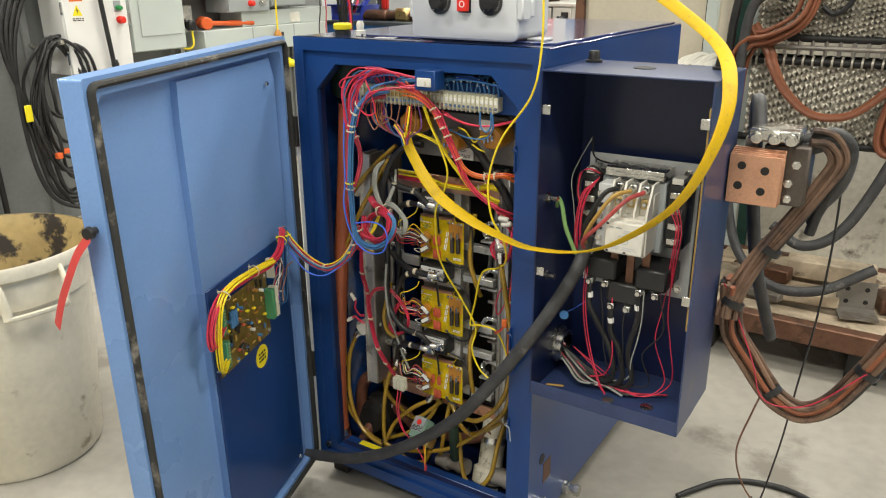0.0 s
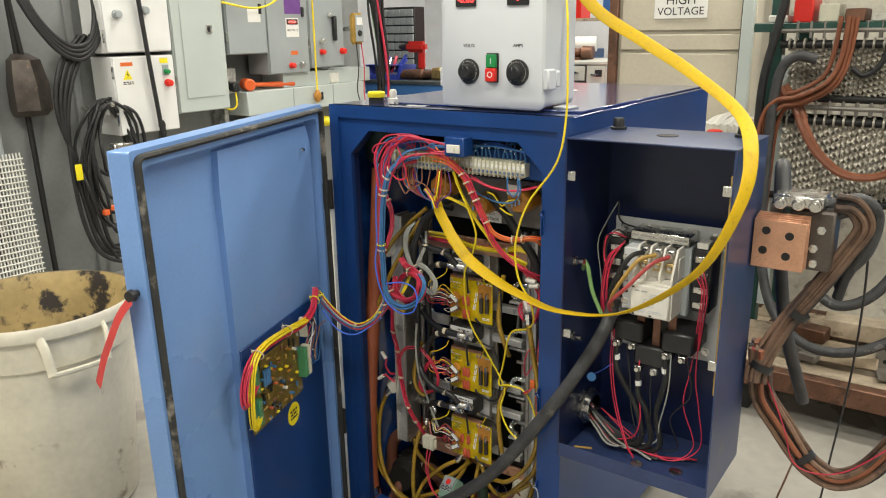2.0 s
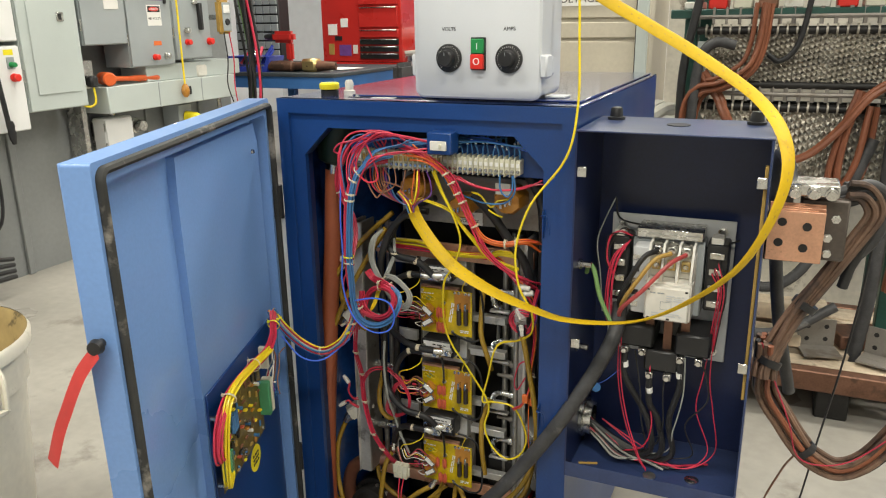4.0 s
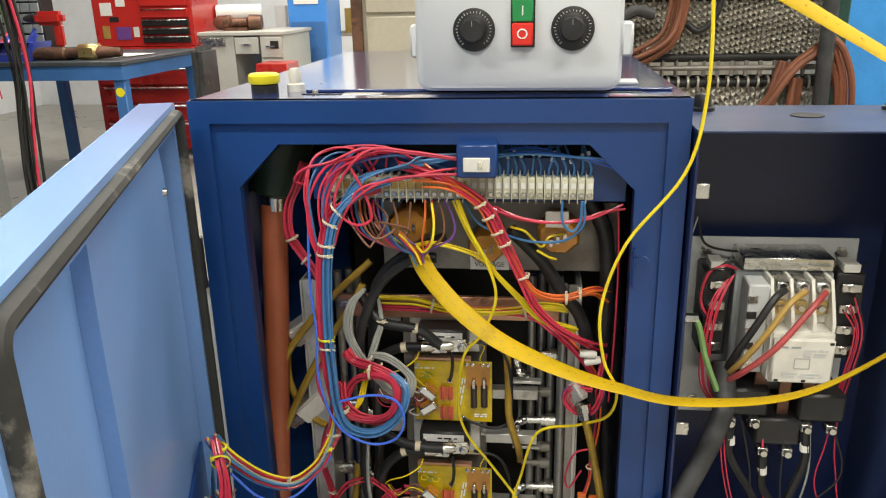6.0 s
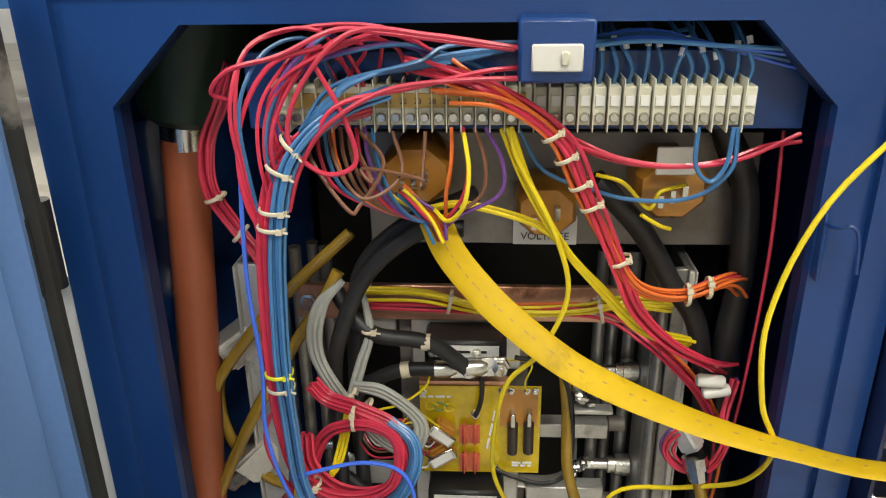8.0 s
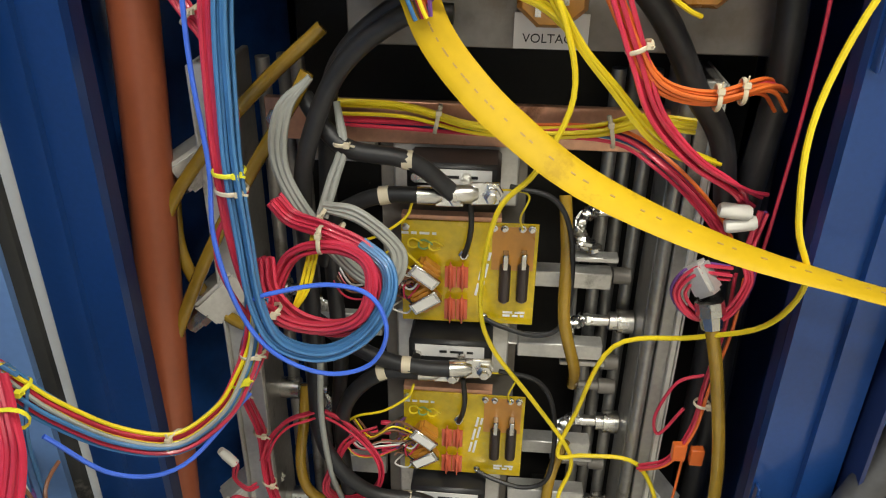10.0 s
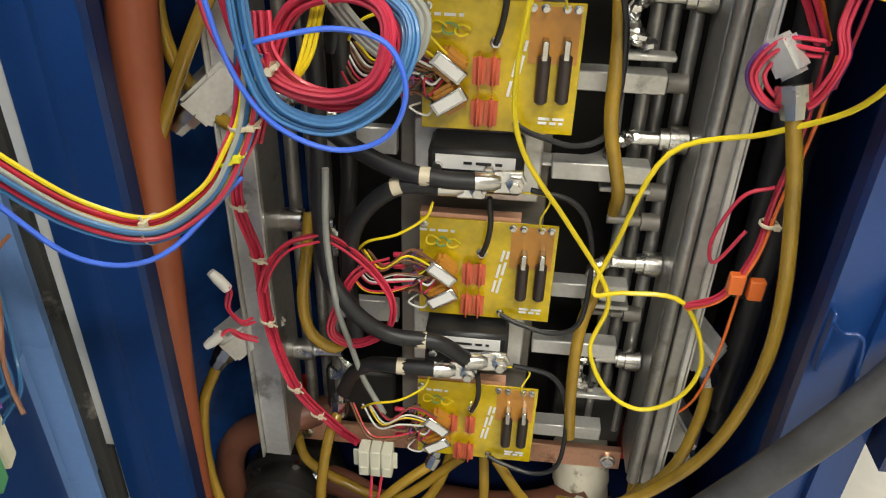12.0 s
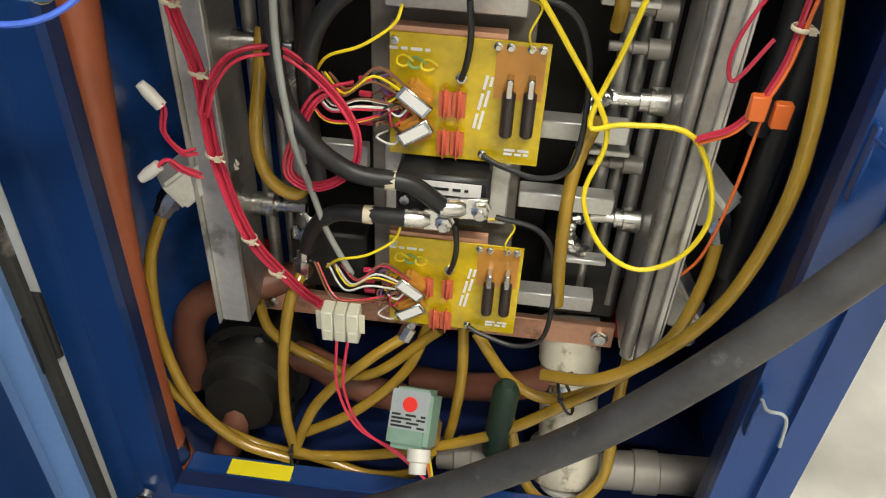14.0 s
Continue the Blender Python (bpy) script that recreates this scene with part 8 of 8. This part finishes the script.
for k in range(5):
    bm = bmesh.new()
    tube([(0.36 + 0.025 * k, 1.72, 0.915), (0.38 + 0.03 * k, 1.8, 0.94 + 0.01 * (k % 2)), (0.42 + 0.025 * k, 1.9, 0.93)], 0.026, 8, 4, bm=bm)
    part("finger", bm, M_CREAM, gv)
for x, m in ((0.33, M_GREENPLASTIC), (0.42, M_REDPLASTIC)):
    bt = thing("push_button_unit", "loose mushroom push button on the table", "push button", "loose buttons")
    bm = bmesh.new()
    lathe(bm, (x, 1.6, 0.89), (x, 1.6, 0.93), [(0, 0.022), (0.5, 0.022), (0.55, 0.028), (0.9, 0.028), (1, 0.02)], 18)
    part("cap", bm, m, bt)

# ---------------- resistor rack ----------------
rk = thing("resistor_rack", "dark green steel rack of hanging resistor grids", "rack")
RY = 1.6
for x in (0.585, 1.29):
    part("post", box(x, RY - 0.03, 0.0, x + 0.045, RY + 0.03, 1.9, 0.004), M_GREEN, rk)
    part("rear_post", box(x, RY + 0.45, 0.0, x + 0.045, RY + 0.5, 1.9, 0.004), M_GREEN, rk)
part("angle", box(0.632, RY - 0.03, 0.3, 0.668, RY - 0.024, 1.2, 0.001), M_PANEL, rk)
for z in (1.275, 1.7):
    part("beam", box(0.54, RY - 0.06, z, 1.4, RY - 0.02, z + 0.03, 0.003), M_GREEN, rk)
    part("deck", box(0.545, RY - 0.0198, z + 0.005, 1.395, RY + 0.5, z + 0.028), M_GREEN, rk)
NB = 42
for bank, (zt, zb) in enumerate(((1.235, 1.06), (0.985, 0.72))):
    bkt = thing("resistor_bank", "bank of twisted grey resistor strips on insulated rods", "resistor bank", "resistor banks")
    for z in (zt, zb):
        for y in (RY - 0.05, RY + 0.06):
            bm = bmesh.new()
            cyl(bm, (0.63, y, z), (1.3, y, z), 0.013, 10)
            part("rod", bm, M_DARK, bkt)
    bm = bmesh.new()
    cyl(bm, (0.63, RY - 0.055, zt + 0.045), (1.3, RY - 0.055, zt + 0.045), 0.008, 8)
    part("rod", bm, M_GREYSTEEL, bkt)
    ln = [Vector((0, 0, zt - (zt - zb) * i / 26)) for i in range(27)]
    wd = [(math.cos(i * 1.15), math.sin(i * 1.15), 0) for i in range(27)]
    s0 = part("resistor_strip", sweep(bmesh.new(), ln, 0.0105, 0.0016, n=6, wide=wd), M_STRIP, bkt)
    s0.location = 0.67, RY - 0.05, 0
    bm = bmesh.new()
    cyl(bm, (-0.003, 0, zt), (0.003, 0, zt), 0.021, 12)
    d0 = part("insulator_disc", bm, M_STRIP, bkt)
    d0.location = 0.66, RY - 0.05, 0
    for k in range(1, NB):
        x = 0.67 + 0.0146 * k
        same("resistor_strip", s0, bkt, pose(x, RY - 0.05, 0, 0, 0, 37 * k))
        same("resistor_strip", s0, bkt, pose(x - 0.01, RY + 0.06, 0, 0, 0, 61 * k))
        if k % 2:
            same("insulator_disc", d0, bkt, pose(x - 0.0073, RY - 0.05, 0))
    bm = box(-0.004, -0.006, zt + 0.02, 0.004, 0.006, zt + 0.075, 0.001)
    t0 = part("terminal_clip", bm, M_GREYSTEEL, bkt)
    t0.location = 0.68, RY - 0.055, 0
    for k in range(1, 15):
        same("terminal_clip", t0, bkt, pose(0.68 + 0.041 * k, RY - 0.055, 0, 0, 0, 10 * k))
# loose boards and parts on the shelf
for k in range(10):
    x = 0.58 + 0.078 * k
    solid("shelf_part", box(x, RY - 0.04, 1.3052, x + 0.06, RY + 0.1, 1.33 + 0.05 * ((k * 7) % 4) / 3, 0.004), (M_CREAM, M_REDPLASTIC, M_IVORY, M_COPPER_DK, M_CREAM)[k % 5], "small electrical part on the rack shelf", "spare part", "shelf parts")
LG = "rack leads"


def lead(pts, r, m, label, n=1, spread=0.0, seed=1):
    if n == 1:
        return run("rack_lead", pts, r, m, label, "cable", LG)
    t = thing("rack_lead_bundle", label, "cable bundle", LG)
    bundle(t, pts, [m] * n, r, spread, seed=seed, name="lead", n=8)
    return t


lead([(0.66, RY - 0.1, 1.1), (0.72, RY - 0.1, 1.02), (0.74, RY - 0.12, 0.98), (0.79, RY - 0.13, 0.9), (0.87, RY - 0.14, 0.835), (0.95, RY - 0.14, 0.825), (1.02, RY - 0.14, 0.855), (1.1, RY - 0.13, 0.94), (1.17, RY - 0.12, 1.04), (1.26, RY - 0.1, 1.1)], 0.0115, M_LEADOR, "orange-brown lead pair drooping across the grids", 2, 0.014, 3)
lead([(0.84, RY - 0.1, 1.32), (0.83, RY - 0.11, 1.2), (0.8, RY - 0.12, 1.12), (0.72, RY - 0.12, 1.07), (0.66, RY - 0.11, 1.05), (0.625, RY - 0.1, 0.98), (0.62, RY - 0.1, 0.8), (0.62, RY - 0.1, 0.5)], 0.0075, M_LEADOR, "thick bunch of orange-brown leads over the rack", 6, 0.03, 5)
lead([(1.14, RY - 0.08, 1.05), (1.1, RY - 0.1, 0.9), (1.09, RY - 0.11, 0.76), (1.13, RY - 0.11, 0.73), (1.17, RY - 0.1, 0.82), (1.19, RY - 0.08, 1.0)], 0.011, M_LEADOR, "looped orange-brown leads on the grid end", 3, 0.024, 6)
lead([(1.25, RY - 0.1, 1.12), (1.29, RY - 0.11, 1.07), (1.32, RY - 0.11, 0.95), (1.32, RY - 0.11, 0.7), (1.31, RY - 0.11, 0.4)], 0.01, M_LEADOR, "orange-brown leads down the rack post", 4, 0.024, 7)
lead([(0.76, RY - 0.12, 1.19), (0.7, RY - 0.13, 1.2), (0.655, RY - 0.13, 1.15), (0.64, RY - 0.13, 1.0), (0.64, RY - 0.13, 0.8), (0.65, RY - 0.14, 0.55), (0.72, RY - 0.2, 0.35), (0.85, RY - 0.25, 0.26), (1.0, RY - 0.25, 0.27), (1.15, RY - 0.2, 0.36)], 0.017, M_GREYCABLE, "thick grey hose hanging down the rack front")
lead([(1.24, RY - 0.13, 1.6), (1.245, RY - 0.13, 1.2), (1.25, RY - 0.13, 0.8), (1.25, RY - 0.13, 0.4), (1.22, RY - 0.14, 0.1)], 0.022, M_GREYCABLE, "thick grey hose down the rack post")
lead([(0.68, RY - 0.1, 1.9), (0.66, RY - 0.1, 1.5), (0.63, RY - 0.11, 1.3), (0.6, RY - 0.12, 1.1), (0.6, RY - 0.12, 0.8)], 0.014, M_CABLE, "black cable down the rack side")
lead([(1.0, RY - 0.06, 1.6), (0.98, RY - 0.07, 1.4), (0.95, RY - 0.08, 1.2), (0.9, RY - 0.08, 1.14), (0.86, RY - 0.08, 1.16)], 0.009, M_CABLE, "thin black cable over the rack shelf")
lead([(1.2, RY - 0.1, 0.9), (1.1, RY - 0.14, 0.6), (1.02, RY - 0.18, 0.45), (0.92, RY - 0.2, 0.4), (0.82, RY - 0.18, 0.45)], 0.018, M_GREYCABLE, "dark hose loop under the grids")
solid("rack_backing", box(0.4, RY + 0.9, 0.0, 2.6, RY + 0.94, 2.2), M_GRIME, "grimy tan partition panel behind the rack", "partition", kind="structure")
solid("blue_tarp_panel", box(1.5, RY + 0.6, 0.0, 2.4, RY + 0.63, 1.6, 0.004), mat("bright_blue_sheet", (0.05, 0.3, 0.75), 0.4, vary=0.15, scale=5), "bright blue sheet panel beyond the rack", "panel")

# ---------------- copper terminals beside the contactor box ----------------
cb = thing("copper_terminal", "laminated copper terminal block with drilled holes", "terminal block")
for k in range(5):
    part("lamination", box(0.923, 0.128 + 0.007 * k, 0.872, 1.012 - 0.012 * (k % 2), 0.1335 + 0.007 * k, 0.962 + 0.002 * k, 0.0008), M_COPPER, cb)
for x, z in ((0.945, 0.942), (0.985, 0.936), (0.942, 0.905), (0.982, 0.898)):
    bm = bmesh.new()
    cyl(bm, (x, 0.1278, z), (x, 0.1268, z), 0.0075, 18)
    part("hole", bm, M_DARK, cb)
cd = thing("terminal_clamp", "dark copper clamp with a silvery top block", "clamp")
part("body", box(0.972, 0.166, 0.868, 1.05, 0.235, 0.978, 0.004), M_CLAMP, cd)
part("top_block", box(0.945, 0.15, 0.984, 1.03, 0.225, 1.006, 0.003, m=pose(0, 0, 0)), M_STEEL, cd, "silvery plated block")
for x in (0.96, 0.99, 1.018):
    bm = bmesh.new()
    lathe(bm, (x, 0.1498, 0.992), (x, 0.138, 0.99), [(0, 0.011), (0.5, 0.011), (0.55, 0.008), (1, 0.008)], 12)
    part("bolt", bm, M_STEEL, cd)
for x, z in ((0.99, 0.955), (1.03, 0.945), (1.02, 0.91), (1.022, 0.882)):
    bm = bmesh.new()
    lathe(bm, (x, 0.1658, z), (x, 0.158, z), [(0, 0.008), (0.5, 0.008), (0.55, 0.005), (1, 0.005)], 6)
    part("bolt", bm, M_STEEL, cd)
part("bracket", box(0.92, 0.166, 0.86, 0.9718, 0.18, 0.95, 0.002), M_CLAMP, cd)
part("standoff", box(0.935, 0.181, 0.94, 0.96, 0.22, 0.984, 0.002), M_GREYSTEEL, cd)
LB = "bundled leads"
t = thing("lead_bundle", "taped bundle of brown heat-stained leads to the clamp", "cable bundle", LB)
bundle(t, [(0.945, 0.172, 0.625), (0.948, 0.178, 0.65), (0.965, 0.19, 0.7), (0.99, 0.2, 0.755), (1.03, 0.21, 0.825), (1.07, 0.22, 0.9), (1.09, 0.22, 0.95), (1.07, 0.21, 0.985), (1.04, 0.2, 0.99)], [M_LEAD, M_CABLE, M_LEAD, M_CABLE, M_LEAD, M_CABLE, M_LEAD, M_LEAD, M_CABLE, M_LEAD, M_LEAD, M_CABLE, M_LEAD], 0.0056, 0.0175, seed=3, n=7)
t2 = thing("lead_bundle", "heavy bundle of brown leads sagging to the floor side", "cable bundle", LB)
bundle(t2, [(0.945, 0.185, 0.7), (0.946, 0.2, 0.64), (0.95, 0.22, 0.58), (0.985, 0.24, 0.515), (1.02, 0.25, 0.46), (1.05, 0.25, 0.43), (1.1, 0.25, 0.415), (1.15, 0.25, 0.45), (1.2, 0.25, 0.54), (1.26, 0.26, 0.66), (1.32, 0.28, 0.76)], [M_LEAD, M_LEAD, M_CABLE, M_LEADOR, M_LEAD, M_LEAD, M_LEADOR, M_LEAD, M_CABLE, M_LEAD, M_LEADOR, M_LEAD, M_LEAD, M_LEAD], 0.0056, 0.0195, seed=4, n=7)
for tt, p, d in ((t, (1.0, 0.203, 0.77), (0.5, 0.1, 0.85)), (t, (0.95, 0.18, 0.656), (0.3, 0.2, 0.8)), (t2, (1.035, 0.25, 0.447), (0.5, 0, -0.6)), (t2, (1.2, 0.25, 0.54), (0.4, 0, 0.9))):
    p, d = Vector(p), Vector(d).normalized()
    bm = bmesh.new()
    cyl(bm, p - d * 0.007, p + d * 0.007, 0.0235, 14)
    part("tape_wrap", bm, M_BLACK, tt)
wire(t2, [(0.935, 0.16, 0.7), (0.96, 0.2, 0.62), (1.0, 0.21, 0.52), (1.02, 0.22, 0.45), (1.06, 0.22, 0.435), (1.12, 0.22, 0.46), (1.2, 0.22, 0.55)], 0.0014, M_RED, "thin_wire")
run("dangling_wire", [(1.02, 0.24, 0.44), (1.0, 0.3, 0.36), (0.97, 0.36, 0.22), (0.98, 0.42, 0.1), (1.02, 0.46, 0.02), (1.08, 0.5, 0.006)], 0.0022, M_BROWNW, "thin dark wire dangling to the floor", "wire")
run("dangling_wire", [(1.1, 0.22, 0.96), (1.1, 0.28, 0.8), (1.09, 0.35, 0.6), (1.07, 0.4, 0.4), (1.05, 0.44, 0.2), (1.02, 0.46, 0.008), (1.0, 0.5, 0.006)], 0.0022, M_CABLE, "thin black wire dangling to the floor", "wire")
run("floor_cable", [(0.84, 0.4, 0.008), (0.87, 0.45, 0.008), (0.92, 0.52, 0.008), (1.0, 0.565, 0.008), (1.1, 0.57, 0.008), (1.25, 0.5, 0.008), (1.5, 0.42, 0.008)], 0.0075, M_CABLE, "black cable lying on the concrete floor", "cable")
for k in range(3):
    run("terminal_hose", [(1.03, 0.2, 0.985 - 0.012 * k), (1.08, 0.21, 1.0 - 0.01 * k), (1.11, 0.22, 0.97), (1.1 - 0.01 * k, 0.23, 0.9), (1.06, 0.24, 0.84 - 0.02 * k)], 0.01, M_CABLE if k else M_GREYCABLE, "short dark hose curling from the clamp", "hose", "clamp hoses")
run("terminal_hose", [(0.955, 0.2, 0.99), (0.94, 0.24, 1.04), (0.93, 0.28, 1.02), (0.935, 0.3, 0.9), (0.96, 0.32, 0.7), (1.0, 0.4, 0.5)], 0.013, M_GREYCABLE, "grey hose falling behind the copper block", "hose", "clamp hoses")

# ---------------- timber skid with scrap ----------------
sk = thing("timber_skid", "rusty steel framed skid with weathered timbers", "skid")
part("front_beam", box(0.55, 1.28, 0.1, 1.55, 1.33, 0.17, 0.004), M_COPPER_DK, sk)
part("rear_beam", box(0.55, 1.95, 0.1, 1.55, 2.0, 0.17, 0.004), M_COPPER_DK, sk)
for x in (0.6, 1.12, 1.48):
    part("foot", box(x, 1.3, 0.0, x + 0.1, 1.98, 0.0998, 0.005), M_DARK, sk)
for k in range(7):
    part("timber", box(0.56, 1.345 + 0.088 * k, 0.1302, 1.54, 1.42 + 0.088 * k, 0.172 + 0.006 * (k % 3), 0.004, m=Matrix.Rotation(radians(0.6 * ((k * 5) % 3 - 1)), 4, "Z")), M_WOOD, sk)
for k, (x, y, w, d, h, a) in enumerate(((0.66, 1.5, 0.14, 0.1, 0.06, 12), (0.78, 1.62, 0.2, 0.07, 0.05, -8), (0.95, 1.45, 0.22, 0.06, 0.04, 5), (0.83, 1.42, 0.12, 0.06, 0.03, -15), (1.25, 1.55, 0.18, 0.12, 0.05, 20), (1.0, 1.72, 0.3, 0.09, 0.07, 3))):
    solid("scrap_block", box(-w / 2, -d / 2, 0, w / 2, d / 2, h, 0.005, m=pose(x, y, 0.185, 0, 0, a)), (M_WOOD, M_COPPER_DK, M_WOOD, M_GREYSTEEL, M_COPPER_DK, M_WOOD)[k], "scrap timber or metal piece on the skid", "scrap", "scrap pieces")
for k, (x, y, a) in enumerate(((1.12, 1.42, 15), (1.3, 1.4, -20))):
    br = thing("angle_bracket", "drilled steel angle bracket lying on timbers", "bracket", "angle brackets")
    m = pose(x, y, 0.185, 0, 0, a)
    part("base", box(-0.06, -0.05, 0, 0.06, 0.05, 0.006, m=m), M_GREYSTEEL, br)
    part("flange", box(-0.06, 0.044, 0.0062, 0.06, 0.05, 0.1, m=m), M_GREYSTEEL, br)
    for dx in (-0.03, 0.03):
        for dz in (0.03, 0.075):
            bm = bmesh.new()
            cyl(bm, m @ Vector((dx, 0.0438, dz)), m @ Vector((dx, 0.0428, dz)), 0.008, 10)
            part("hole", bm, M_DARK, br)
